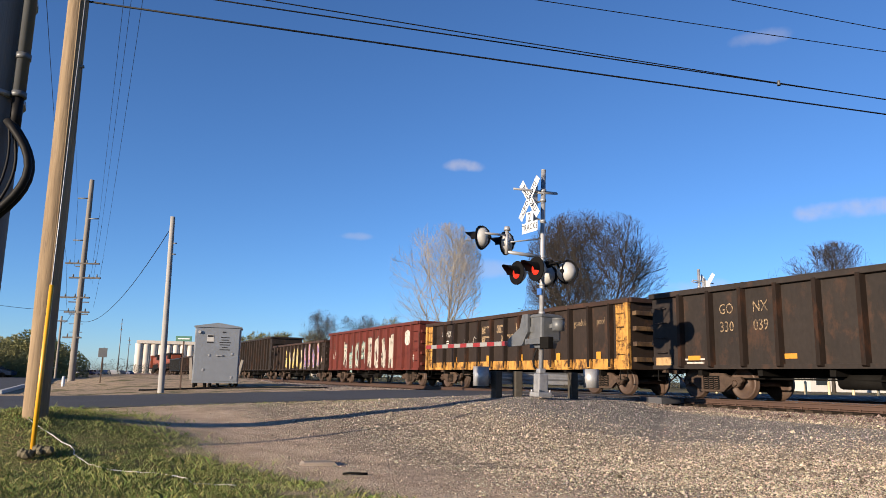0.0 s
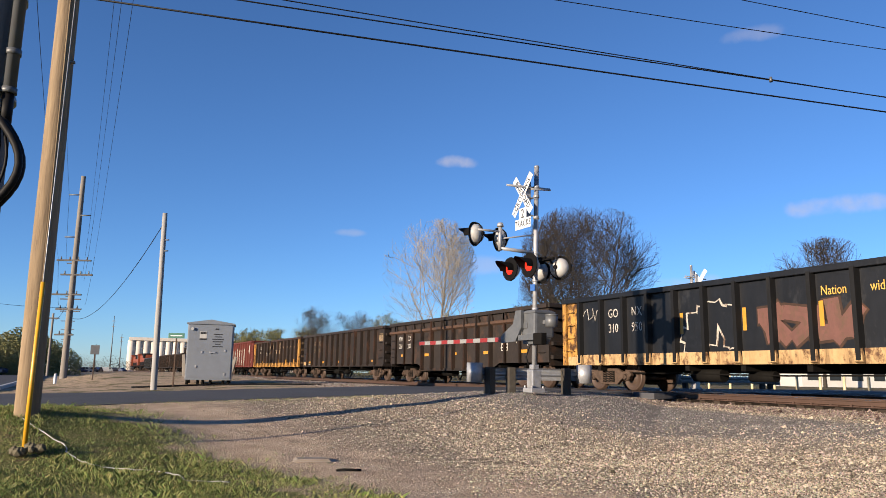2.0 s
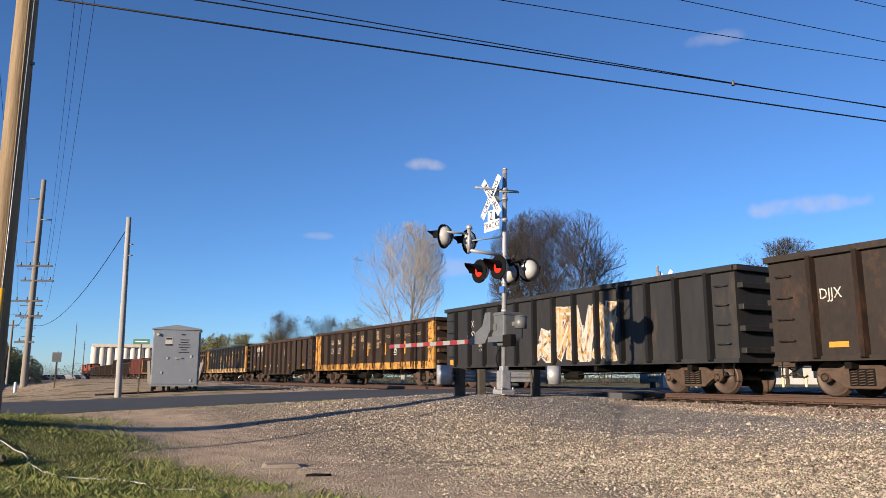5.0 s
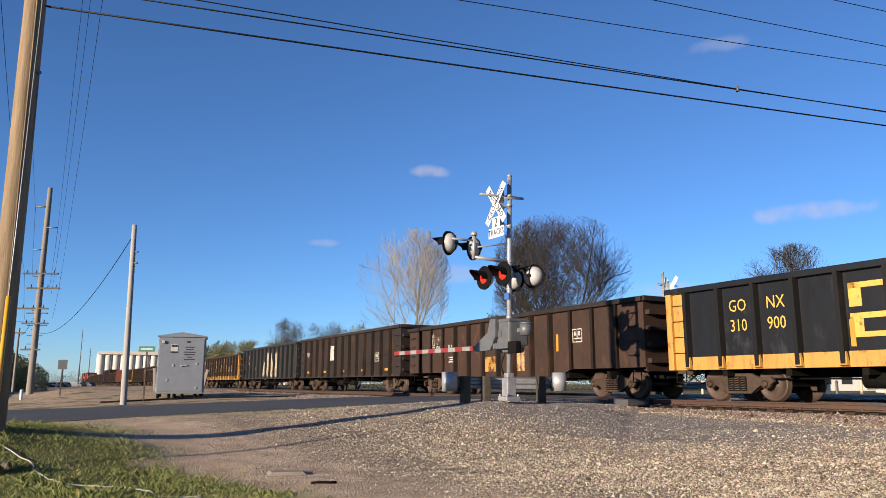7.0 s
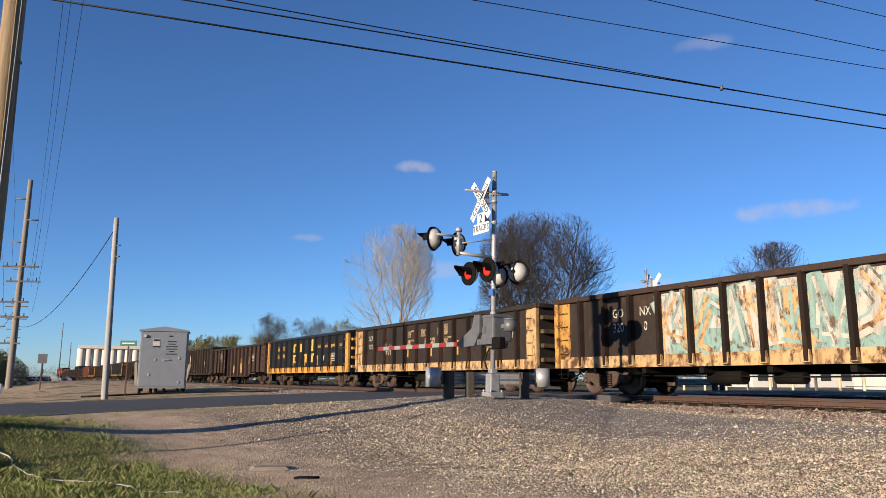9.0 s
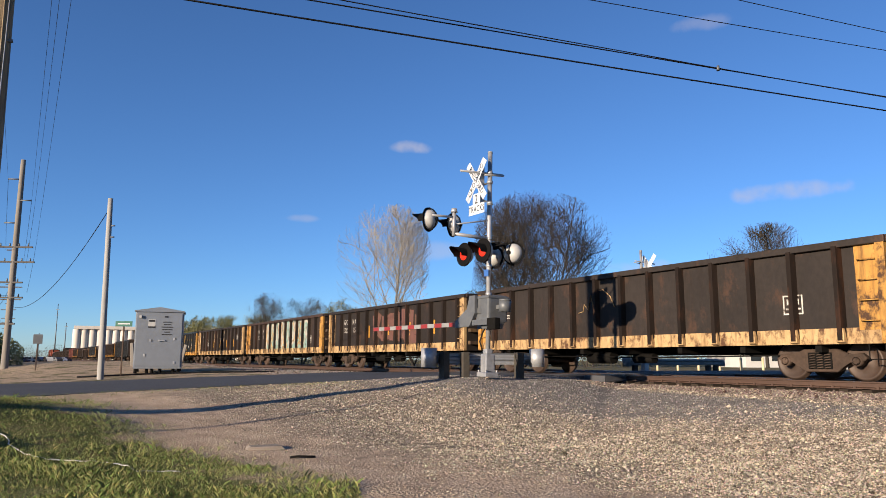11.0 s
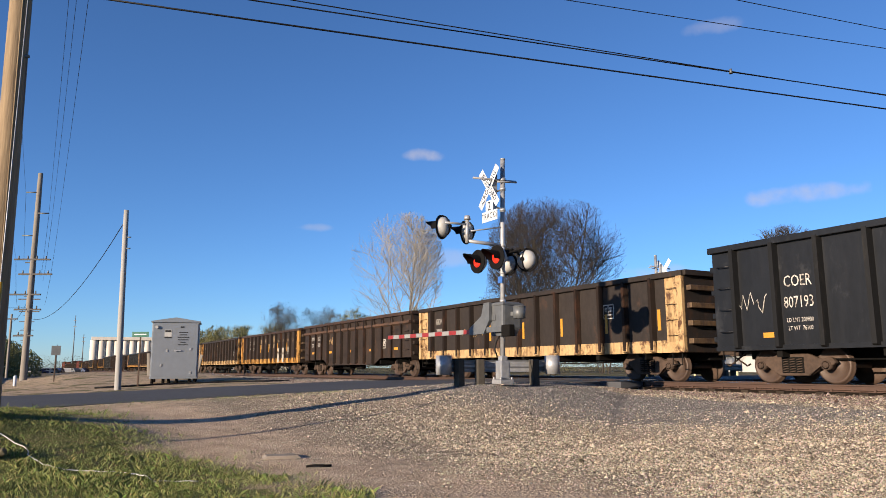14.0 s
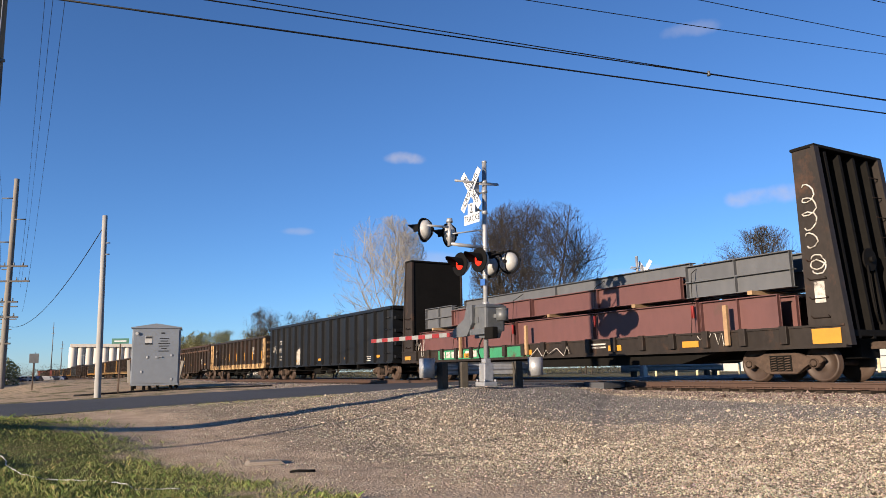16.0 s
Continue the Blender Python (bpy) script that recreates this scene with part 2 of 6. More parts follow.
    "silo": material("white_silo_concrete", (0.78, 0.72, 0.65), (0.62, 0.57, 0.5), 0.85, grain=0.6, coarse=0.05, bump=0),
    "post_wood": material("guard_post_timber", (0.07, 0.06, 0.045), (0.045, 0.038, 0.03), 0.85, grain=12, coarse=2, bump=0.3),
    "bark": material("grey_tree_bark", (0.07, 0.06, 0.051), (0.048, 0.042, 0.036), 0.9, grain=9, coarse=1),
    "bark_pale": material("pale_tree_bark", (0.4, 0.37, 0.325), (0.26, 0.24, 0.205), 0.9, grain=9, coarse=1),
    "bud": material("spring_leaf", (0.3, 0.28, 0.1), (0.2, 0.2, 0.07), 0.8, grain=4, coarse=0.3, bump=0),
    "leaf_dark": material("dark_scrub_leaf", (0.13, 0.11, 0.06), (0.09, 0.075, 0.045), 0.85, grain=4, coarse=0.3, bump=0),
    "building": material("white_painted_wall", (0.7, 0.69, 0.66), (0.6, 0.59, 0.56), 0.8, grain=1, coarse=0.2, bump=0.03),
    "roof_red": material("red_metal_roof", (0.36, 0.06, 0.045), (0.28, 0.05, 0.04), 0.6, grain=1, coarse=0.2),
    "glass": material("dark_window_glass", (0.03, 0.035, 0.04), None, 0.1, bump=0),
    "car_blue": material("blue_car_enamel", (0.03, 0.05, 0.12), None, 0.25, bump=0),
    "tree_far": material("far_wood_twigs", (0.12, 0.105, 0.075), (0.08, 0.072, 0.05), 0.9, grain=1.2, coarse=0.15, bump=0),
}


M["signal_black"].node_tree.nodes["Principled BSDF"].inputs["Specular IOR Level"].default_value = 0.12
# dusty, sun-bleached surfaces have little gloss
for key, gloss in (("under", 0.1), ("brown", 0.2), ("dark", 0.2), ("redbrown", 0.2), ("red", 0.25), ("black", 0.3), ("grey", 0.3), ("post_brown", 0.15), ("post_black", 0.25), ("truck", 0.15), ("tie", 0.15), ("yellow", 0.25), ("cream", 0.25), ("pole_grey", 0.2), ("bark", 0.1), ("wire", 0.15), ("asphalt", 0.25)):
    M[key].node_tree.nodes["Principled BSDF"].inputs["Specular IOR Level"].default_value = gloss


# ---- mesh helpers ----
def box(bm, x0, x1, y0, y1, z0, z1, bevel=0.0):
    vs = [bm.verts.new((x, y, z)) for x in (x0, x1) for y in (y0, y1) for z in (z0, z1)]
    faces = [bm.faces.new([vs[i] for i in f]) for f in ((0, 1, 3, 2), (4, 6, 7, 5), (0, 4, 5, 1), (2, 3, 7, 6), (0, 2, 6, 4), (1, 5, 7, 3))]
    if bevel:
        bmesh.ops.bevel(bm, geom=list({e for f in faces for e in f.edges}), offset=bevel, segments=2, affect="EDGES", profile=0.6)
    return bm


def tube(bm, a, b, r0, r1=None, sides=10, caps=True):
    a, b = Vector(a), Vector(b)
    r1 = r0 if r1 is None else r1
    turn = (b - a).to_track_quat("Z", "Y").to_matrix()
    rings = []
    for p, r in ((a, r0), (b, r1)):
        rings.append([bm.verts.new(p + turn @ Vector((r * math.cos(2 * math.pi * i / sides), r * math.sin(2 * math.pi * i / sides), 0))) for i in range(sides)])
    for i in range(sides):
        f = bm.faces.new((rings[0][i], rings[0][(i + 1) % sides], rings[1][(i + 1) % sides], rings[1][i]))
        f.smooth = True
    if caps:
        bm.faces.new(rings[0][::-1])
        bm.faces.new(rings[1])
    return bm


def pipe(bm, points, r, sides=6):
    """One bent tube through the points."""
    pts = [Vector(p) for p in points]
    rings = []
    turn = None
    for k, p in enumerate(pts):
        way = (pts[min(k + 1, len(pts) - 1)] - pts[max(k - 1, 0)]).normalized()
        if turn is None:
            turn = way.to_track_quat("Z", "Y").to_matrix()
        else:
            turn = (turn.col[2].rotation_difference(way)).to_matrix() @ turn
        rings.append([bm.verts.new(p + turn @ Vector((r * math.cos(2 * math.pi * i / sides), r * math.sin(2 * math.pi * i / sides), 0))) for i in range(sides)])
    for a, b in zip(rings, rings[1:]):
        for i in range(sides):
            bm.faces.new((a[i], a[(i + 1) % sides], b[(i + 1) % sides], b[i])).smooth = True
    bm.faces.new(rings[0][::-1])
    bm.faces.new(rings[-1])
    return bm


def prism(bm, outline, y0, y1):
    """A shape in x and z, given by its outline, pushed from y0 to y1."""
    a = [bm.verts.new((x, y0, z)) for x, z in outline]
    b = [bm.verts.new((x, y1, z)) for x, z in outline]
    n = len(outline)
    bm.faces.new(a)
    bm.faces.new(b[::-1])
    for i in range(n):
        bm.faces.new((a[i], b[i], b[(i + 1) % n], a[(i + 1) % n]))
    return bm


def mesh_of(name, bm, mat):
    bmesh.ops.recalc_face_normals(bm, faces=bm.faces[:])
    me = bpy.data.meshes.new(name)
    bm.to_mesh(me)
    bm.free()
    for one in mat if isinstance(mat, (list, tuple)) else [mat]:
        me.materials.append(one)
    return me


def link(name, me, parent=None, m=None, label=""):
    ob = new(name, me)
    if parent is not None:
        ob.parent = parent
    if m is not None:
        ob.matrix_basis = m
    if label:
        ob["label"] = label
    return ob


def part(name, bm, mat, parent, label="", m=None):
    return link(name, mesh_of(name, bm, mat), parent, m, label)


def thing(name, m, label, category, group="", kind=""):
    ob = new(name)
    ob.empty_display_size = 0.1
    ob.matrix_basis = m
    return tagged(ob, label, category, group, kind)


def solo(name, bm, mat, label, category, group="", kind="", m=None):
    return tagged(link(name, mesh_of(name, bm, mat), None, m), label, category, group, kind)


def lettering(text, size, squeeze=1.0, spacing=1.0):
    """The mesh of a line of letters, centred, in x and y, from the built-in font."""
    cu = bpy.data.curves.new("letters", "FONT")
    cu.body, cu.size, cu.align_x, cu.align_y, cu.space_character, cu.resolution_u = text, size, "CENTER", "CENTER", spacing, 2
    cu.extrude = 0.002
    ob = bpy.data.objects.new("letters", cu)
    scene.collection.objects.link(ob)
    me = bpy.data.meshes.new_from_object(ob.evaluated_get(bpy.context.evaluated_depsgraph_get()))
    bpy.data.objects.remove(ob)
    bpy.data.curves.remove(cu)
    me.transform(Matrix.Diagonal((squeeze, 1, 1, 1)))
    return me


# ---- the track's own axes: s along the train's way, n away across the track ----
AZ = radians(26.24)
D, N = Vector((-math.sin(AZ), math.cos(AZ), 0)), Vector((math.cos(AZ), math.sin(AZ), 0))
TRACK_N, RAIL_Z, SPEED = 17.7, 1.05, 19.04


def on_track(s, n, z):
    return D * s + N * n + Vector((0, 0, z))


def track_pose(s, n=TRACK_N, z=RAIL_Z):
    """x along the train's way, y towards the road side where the camera stands."""
    return Matrix.Translation(on_track(s, n, z)) @ pose(0, 0, 0, 0, 0, 90 + 26.24)


# ---- ground ----
def smooth(v, a, b):
    t = np.clip((v - a) / (b - a), 0, 1)
    return t * t * (3 - 2 * t)


def road_z(n):
    return np.clip(0.735 + 0.028 * n, 0.66, 1.03)


def ground_z(x, y):
    """The lie of the land: a road bank, a dip in front of it, the track's bed and a gravel mound round the signal."""
    s, n = x * D.x + y * D.y, x * N.x + y * N.y
    edge = road_z(n)
    dip = edge - (edge - 0.2) * smooth(18.0 - s, 0.0, 8.6)
    bed = 0.2 + 0.66 * smooth(n, 8.5, 15.6)
    near = np.maximum(dip, bed) + 0.0
    far = np.where(n > 12, 0.84, edge - 0.02 - 0.12 * smooth(s, 30, 60) * smooth(12 - n, 0, 8))
    z = np.where(s < 18.0, near, far)
    mound = 0.2 * np.exp(-(((s - 14.6) / 2.6) ** 2 + ((n - 10.6) / 3.0) ** 2)) * smooth(18.2 - s, 0, 0.7)
    bank = 0.5 * smooth(s, 27, 44) * smooth(n, -1.8, 2.5) * (1 - smooth(n, 7, 11)) * (1 - smooth(s, 60, 90))
    z = z + mound + bank + 0.4 * np.exp(-(((s - 13.6) / 1.7) ** 2 + ((n + 0.6) / 1.9) ** 2))
    bedcut = smooth(n, 14.2, 15.4) * (1 - smooth(n, 26.2, 27.4))
    z = z * (1 - bedcut) + 0.8 * bedcut
    rough = 0.02 * np.sin(x * 2.1 + 1.3 * np.sin(y * 1.7)) * np.sin(y * 1.9 + np.sin(x)) * (s < 17)
    road = (s > 17.6) & (s < 26) & (n < 14.6)
    z = np.where(road, edge - 0.05, z + rough)
    street = (n < -2.6) & (n > -10.2) & (s > 17.6)
    return np.where(street, np.minimum(z, 0.6), z)


def graded(lo, hi, step, far, grow=1.22):
    mid = list(np.arange(lo, hi + step / 2, step))
    up, v, d = [], hi, step
    while v < far:
        d *= grow
        v += d
        up.append(v)
    down, v, d = [], lo, step
    while v > -far:
        d *= grow
        v -= d
        down.append(v)
    return np.array(down[::-1] + mid + up)


def ground_material():
    """Grass, bare dirt, tan gravel and grey gravel, by their own patches of the plan."""
    m = bpy.data.materials.new("ground_soil")
    m.use_nodes = True
    n, l = m.node_tree.nodes, m.node_tree.links
    b = n["Principled BSDF"]
    b.inputs["Specular IOR Level"].default_value = 0.1
    geo = n.new("ShaderNodeNewGeometry")

    def noise_at(scale, detail=6, rough=0.6):
        t = n.new("ShaderNodeTexNoise")
        t.inputs["Scale"].default_value, t.inputs["Detail"].default_value, t.inputs["Roughness"].default_value = scale, detail, rough
        l.new(geo.outputs["Position"], t.inputs["Vector"])
        return t.outputs["Fac"]

    def line(ax, ay, off, wob, soft, source):
        """0 to 1 across the line ax x + ay y = off, with a wavy edge."""
        dot = n.new("ShaderNodeVectorMath")
        dot.operation = "DOT_PRODUCT"
        dot.inputs[1].default_value = (ax, ay, 0)
        l.new(geo.outputs["Position"], dot.inputs[0])
        add = n.new("ShaderNodeMath")
        add.operation = "MULTIPLY_ADD"
        add.inputs[1].default_value = wob
        l.new(source, add.inputs[0])
        l.new(dot.outputs["Value"], add.inputs[2])
        r = n.new("ShaderNodeMapRange")
        r.interpolation_type = "SMOOTHSTEP"
        r.inputs["From Min"].default_value, r.inputs["From Max"].default_value = off + wob / 2 - soft, off + wob / 2 + soft
        l.new(add.outputs[0], r.inputs["Value"])
        return r.outputs[0]

    def mix(f, a, c):
        x = n.new("ShaderNodeMix")
        x.data_type = "RGBA"
        l.new(f, x.inputs["Factor"])
        for key, v in (("A", a), ("B", c)):
            if isinstance(v, tuple):
                x.inputs[key].default_value = (*(q * BASE_SCALE for q in v), 1)
            else:
                l.new(v, x.inputs[key])
        return x.outputs["Result"]

    def span(f, a, c):
        r = n.new("ShaderNodeMapRange")
        r.inputs["From Min"].default_value, r.inputs["From Max"].default_value = a, c
        l.new(f, r.inputs["Value"])
        return r.outputs[0]

    big, mid, fine, tiny = noise_at(0.5), noise_at(2.2), noise_at(14), noise_at(55, 3)
    grass = mix(span(fine, 0.35, 0.65), (0.15, 0.18, 0.045), (0.26, 0.22, 0.1))
    grass = mix(span(mid, 0.55, 0.66), grass, (0.24, 0.165, 0.1))
    dirt = mix(span(mid, 0.35, 0.65), (0.74, 0.565, 0.4), (0.5, 0.365, 0.25))
    dirt = mix(span(tiny, 0.54, 0.7), dirt, (0.3, 0.235, 0.165))
    dirt = mix(span(noise_at(30, 2), 0.62, 0.7), dirt, (0.62, 0.52, 0.42))
    stones = n.new("ShaderNodeTexVoronoi")
    stones.inputs["Scale"].default_value = 30
    l.new(geo.outputs["Position"], stones.inputs["Vector"])
    gravel = mix(span(stones.outputs["Distance"], 0.2, 0.75), mix(stones.outputs["Color"], (0.34, 0.27, 0.2), (0.78, 0.66, 0.52)), (0.13, 0.1, 0.075))
    gravel = mix(span(mid, 0.5, 0.72), gravel, (0.4, 0.31, 0.225))
    grey = mix(stones.outputs["Color"], (0.14, 0.125, 0.115), (0.31, 0.285, 0.265))
    sand = mix(span(mid, 0.35, 0.65), (0.66, 0.5, 0.34), (0.48, 0.36, 0.25))
    sand = mix(span(fine, 0.5, 0.68), sand, (0.24, 0.19, 0.12))
    sand = mix(span(noise_at(0.9, 8, 0.7), 0.5, 0.6), sand, (0.17, 0.16, 0.07))
    far = mix(span(big, 0.4, 0.6), (0.26, 0.21, 0.14), (0.13, 0.13, 0.05))
    colour = mix(line(0.762, 0.648, 4.27 + 0.1, 2.4, 0.35, mid), grass, dirt)
    colour = mix(line(0.762, 0.648, 6.9, 3.0, 0.8, mid), colour, gravel)
    colour = mix(line(0.6, 0.8, 13.9, 2.6, 1.2, mid), colour, grey)
    colour = mix(line(N.x, N.y, 13.6, 1.2, 0.5, mid), colour, gravel)
    colour = mix(line(D.x, D.y, 22.0, 0.2, 0.3, mid), colour, sand)
    colour = mix(line(N.x, N.y, 14.4, 0.5, 0.3, mid), colour, mix(stones.outputs["Color"], (0.13, 0.09, 0.075), (0.34, 0.29, 0.25)))
    colour = mix(line(N.x, N.y, 28, 1, 1, mid), colour, far)
    l.new(colour, b.inputs["Base Color"])
    b.inputs["Roughness"].default_value = 0.95
    height = n.new("ShaderNodeMath")
    height.operation = "MULTIPLY_ADD"
    height.inputs[1].default_value = 0.5
    l.new(stones.outputs["Distance"], height.inputs[0])
    l.new(fine, height.inputs[2])
    relief = n.new("ShaderNodeBump")
    relief.inputs["Strength"].default_value, relief.inputs["Distance"].default_value = 0.8, 0.04
    l.new(height.outputs[0], relief.inputs["Height"])
    l.new(relief.outputs[0], b.inputs["Normal"])
    return m


def build_ground():
    xs, ys = graded(-24, 26, 0.36, 3000), graded(1, 46, 0.36, 3000)
    gx, gy = np.meshgrid(xs, ys)
    verts = np.stack([gx, gy, ground_z(gx, gy)], -1).reshape(-1, 3)
    w, h = len(xs), len(ys)
    i = (np.arange(h - 1)[:, None] * w + np.arange(w - 1)[None]).ravel()
    me = bpy.data.meshes.new("ground")
    me.from_pydata(verts.tolist(), [], np.stack([i, i + 1, i + 1 + w, i + w], -1).tolist())
    me.polygons.foreach_set("use_smooth", [True] * len(me.polygons))
    me.materials.append(ground_material())
    tagged(link("ground", me), "bare dirt, tan gravel and patchy spring grass", "ground", kind="structure")


build_ground()


def strip(name, rows, mat, label, category, thick=0.3):
    """A ribbon over rows of left and right points, with a body under it."""
    bm = bmesh.new()
    top = [[bm.verts.new(p) for p in row] for row in rows]
    low = [[bm.verts.new(Vector(p) - Vector((0, 0, thick))) for p in row] for row in rows]
    for a, b, c, d in zip(top, top[1:], low, low[1:]):
        bm.faces.new((a[0], a[1], b[1], b[0]))
        bm.faces.new((a[0], b[0], d[0], c[0]))
        bm.faces.new((a[1], c[1], d[1], b[1]))
    bm.faces.new((top[0][0], low[0][0], low[0][1], top[0][1]))
    bm.faces.new((top[-1][0], top[-1][1], low[-1][1], low[-1][0]))
    return solo(name, bm, mat, label, category, kind="structure")


strip("road", [(on_track(17.9 + 0.1 * math.sin(n * 1.3) - 0.25 * max(0, 4 - n), n, float(road_z(n)) + 0.004), on_track(25.6 + 0.25 * max(0, 1 - n) ** 1.5, n, float(road_z(n)) + 0.004)) for n in list(np.arange(-2.4, 15.9, 0.7))], M["asphalt"], "grey asphalt road leading up to the railway crossing", "road")
strip("road", [(on_track(17.9, n, 1.03), on_track(25.6, n, 1.03)) for n in (20.1, 21.6)], M["asphalt"], "asphalt between the two tracks", "road")
strip("road", [(on_track(17.9, n, 1.03 - 0.002 * (n - 24)), on_track(25.6, n, 1.03 - 0.002 * (n - 24))) for n in (25.2, 40, 90)], M["asphalt"], "asphalt road beyond the tracks", "road")
strip("street", [(on_track(s, -10, 0.66), on_track(s, -2.4, 0.67)) for s in (17, 26, 40, 80, 200, 600)], M["asphalt"], "asphalt side street running away beside the poles", "road")
bm = bmesh.new()
box(bm, -0.08, 0.08, 0, 60, 0, 0.16, 0.02)
solo("kerb", bm, M["building"], "pale concrete kerb of the side street", "kerb", kind="structure", m=Matrix.Translation(on_track(30, -2.3, 0.62)) @ pose(0, 0, 0, 0, 0, 26.24))


# ---- tracks ----
def rail_mesh():
    bm = bmesh.new()
    outline = ((-0.075, -0.17), (0.075, -0.17), (0.075, -0.155), (0.012, -0.13), (0.012, -0.045), (0.036, -0.035), (0.036, -0.004), (0.028, 0), (-0.028, 0), (-0.036, -0.004), (-0.036, -0.035), (-0.012, -0.045), (-0.012, -0.13), (-0.075, -0.155))
    a = [bm.verts.new((-60, y, z)) for y, z in outline]
    b = [bm.verts.new((500, y, z)) for y, z in outline]
    for i in range(len(outline)):
        f = bm.faces.new((a[i], b[i], b[(i + 1) % 14], a[(i + 1) % 14]))
        f.material_index = 1 if i in (6, 7, 8) else 0
    bm.faces.new(a)
    bm.faces.new(b[::-1])
    return mesh_of("rail", bm, (M["rail"], M["railhead"]))


RAIL = rail_mesh()
bm = bmesh.new()
box(bm, -0.11, 0.11, -1.3, 1.3, -0.2, 0.0, 0.012)
TIE = mesh_of("tie", bm, M["tie"])
bm = bmesh.new()
box(bm, -0.18, 0.18, -0.1, 0.1, 0.0, 0.03, 0.008)
box(bm, -0.03, 0.03, -0.12, -0.09, 0.0, 0.06)
box(bm, -0.03, 0.03, 0.09, 0.12, 0.0, 0.06)
PLATE = mesh_of("tie_plate", bm, M["rail"])
for k, n in enumerate((TRACK_N, TRACK_N + 5.2)):
    track = thing("railway_track", track_pose(0, n), "brown steel rails on dark wooden ties in stone ballast", "railway track", "railway tracks", "structure")
    for y in (-0.753, 0.753):
        link("rail", RAIL, track, pose(0, y, 0))
    for i in range(150 if k == 0 else 60):
        s = -6 + 0.53 * i
        if not 17.0 < s < 26.4:
            t = link("tie", TIE, track, pose(s, random.uniform(-0.04, 0.04), -0.175, 0, 0, random.uniform(-1, 1)))
            if k == 0 and s < 18:
                link("tie_plate", PLATE, track, pose(s, 0.753, -0.176))
for y0, y1 in ((-0.68, 0.68), (0.83, 1.75), (-1.75, -0.83)):
    for k, n in enumerate((TRACK_N, TRACK_N + 5.2)):
        for i in range(4):
            bm = bmesh.new()
            box(bm, 0.01, 2.2, y0, y1, -0.2, -0.012, 0.01)
            solo("crossing_panel", bm, M["asphalt"], "worn rubber and asphalt crossing panel between the rails", "crossing panel", "crossing panels", "structure", m=track_pose(17.2 + 2.21 * i, n))


# ---- rolling stock: shared running gear ----
def shared_gear():
    g = {}
    bm = bmesh.new()
    prism(bm, ((-1.12, 0.52), (-1.02, 0.64), (-0.7, 0.6), (-0.42, 0.74), (0.42, 0.74), (0.7, 0.6), (1.02, 0.64), (1.12, 0.52), (1.02, 0.44), (0.74, 0.46), (0.4, 0.2), (-0.4, 0.2), (-0.74, 0.46), (-1.02, 0.44)), -0.07, 0.07)
    bmesh.ops.bevel(bm, geom=bm.edges[:], offset=0.02, segments=1, affect="EDGES")
    g["side_frame"] = mesh_of("side_frame", bm, M["truck"])
    # solid black box, standing in for the shaded hole through the side frame
    bm = bmesh.new()
    box(bm, -0.3, 0.3, -0.09, 0.09, 0.27, 0.66, 0.01)
    g["window"] = mesh_of("frame_window", bm, M["under"])
    bm = bmesh.new()
    pipe(bm, [(0.075 * math.cos(k * math.pi / 4), 0.075 * math.sin(k * math.pi / 4), 0.29 + 0.0075 * k) for k in range(46)], 0.017, 4)
    g["spring"] = mesh_of("coil_spring", bm, M["truck"])
    bm = bmesh.new()
    tube(bm, (0, -0.11, 0), (0, 0.12, 0), 0.12, 0.12, 12)
    tube(bm, (0, 0.12, 0), (0, 0.15, 0), 0.1, 0.06, 12)
    for a in range(3):
        tube(bm, (0.06 * math.cos(a * 2.1), 0.14, 0.06 * math.sin(a * 2.1)), (0.06 * math.cos(a * 2.1), 0.17, 0.06 * math.sin(a * 2.1)), 0.018, sides=6)
    g["bearing"] = mesh_of("bearing_cap", bm, M["truck"])
    bm = bmesh.new()
    profile = ((0.07, 0.0), (0.14, -0.015), (0.2, -0.05), (0.34, -0.04), (0.385, -0.01), (0.42, 0.0), (0.45, -0.03), (0.452, -0.11), (0.478, -0.125), (0.478, -0.15), (0.3, -0.14), (0.07, -0.14))
    for side in (1, -1):
        rings = [[bm.verts.new((r * math.sin(2 * math.pi * i / 28), side * (0.81 + y), r * math.cos(2 * math.pi * i / 28))) for i in range(28)] for r, y in profile]
        for a, b in zip(rings, rings[1:]):
            for i in range(28):
                bm.faces.new((a[i], a[(i + 1) % 28], b[(i + 1) % 28], b[i])).smooth = True
        bm.faces.new(rings[0])
    tube(bm, (0, -0.8, 0), (0, 0.8, 0), 0.08)
    g["wheelset"] = mesh_of("wheelset", bm, M["wheel"])
    bm = bmesh.new()
    box(bm, -0.2, 0.2, -1.05, 1.05, 0.42, 0.7, 0.03)
    box(bm, -0.55, -0.45, -0.7, 0.7, 0.3, 0.42, 0.02)
    box(bm, 0.45, 0.55, -0.7, 0.7, 0.3, 0.42, 0.02)
    g["bolster"] = mesh_of("bolster", bm, M["under"])
    bm = bmesh.new()
    box(bm, 0, 0.75, -0.09, 0.09, 0.76, 0.94, 0.03)
    box(bm, 0.6, 0.9, -0.16, 0.06, 0.72, 0.98, 0.05)
    pipe(bm, [(0.15, 0.3, 0.8), (0.4, 0.34, 0.62), (0.7, 0.3, 0.45), (0.85, 0.25, 0.5)], 0.025)
    g["coupler"] = mesh_of("coupler", bm, M["truck"])
    return g


GEAR = shared_gear()
WHEELSETS = {0: [], 1: []}


def add_truck(car, x):
    truck = link("truck", GEAR["bolster"], car, pose(x, 0, 0))
    for side in (1, -1):
        link("side_frame", GEAR["side_frame"], truck, pose(0, side * 1.0, 0))
        if side == 1:
            link("frame_window", GEAR["window"], truck, pose(0, 1.0, 0))
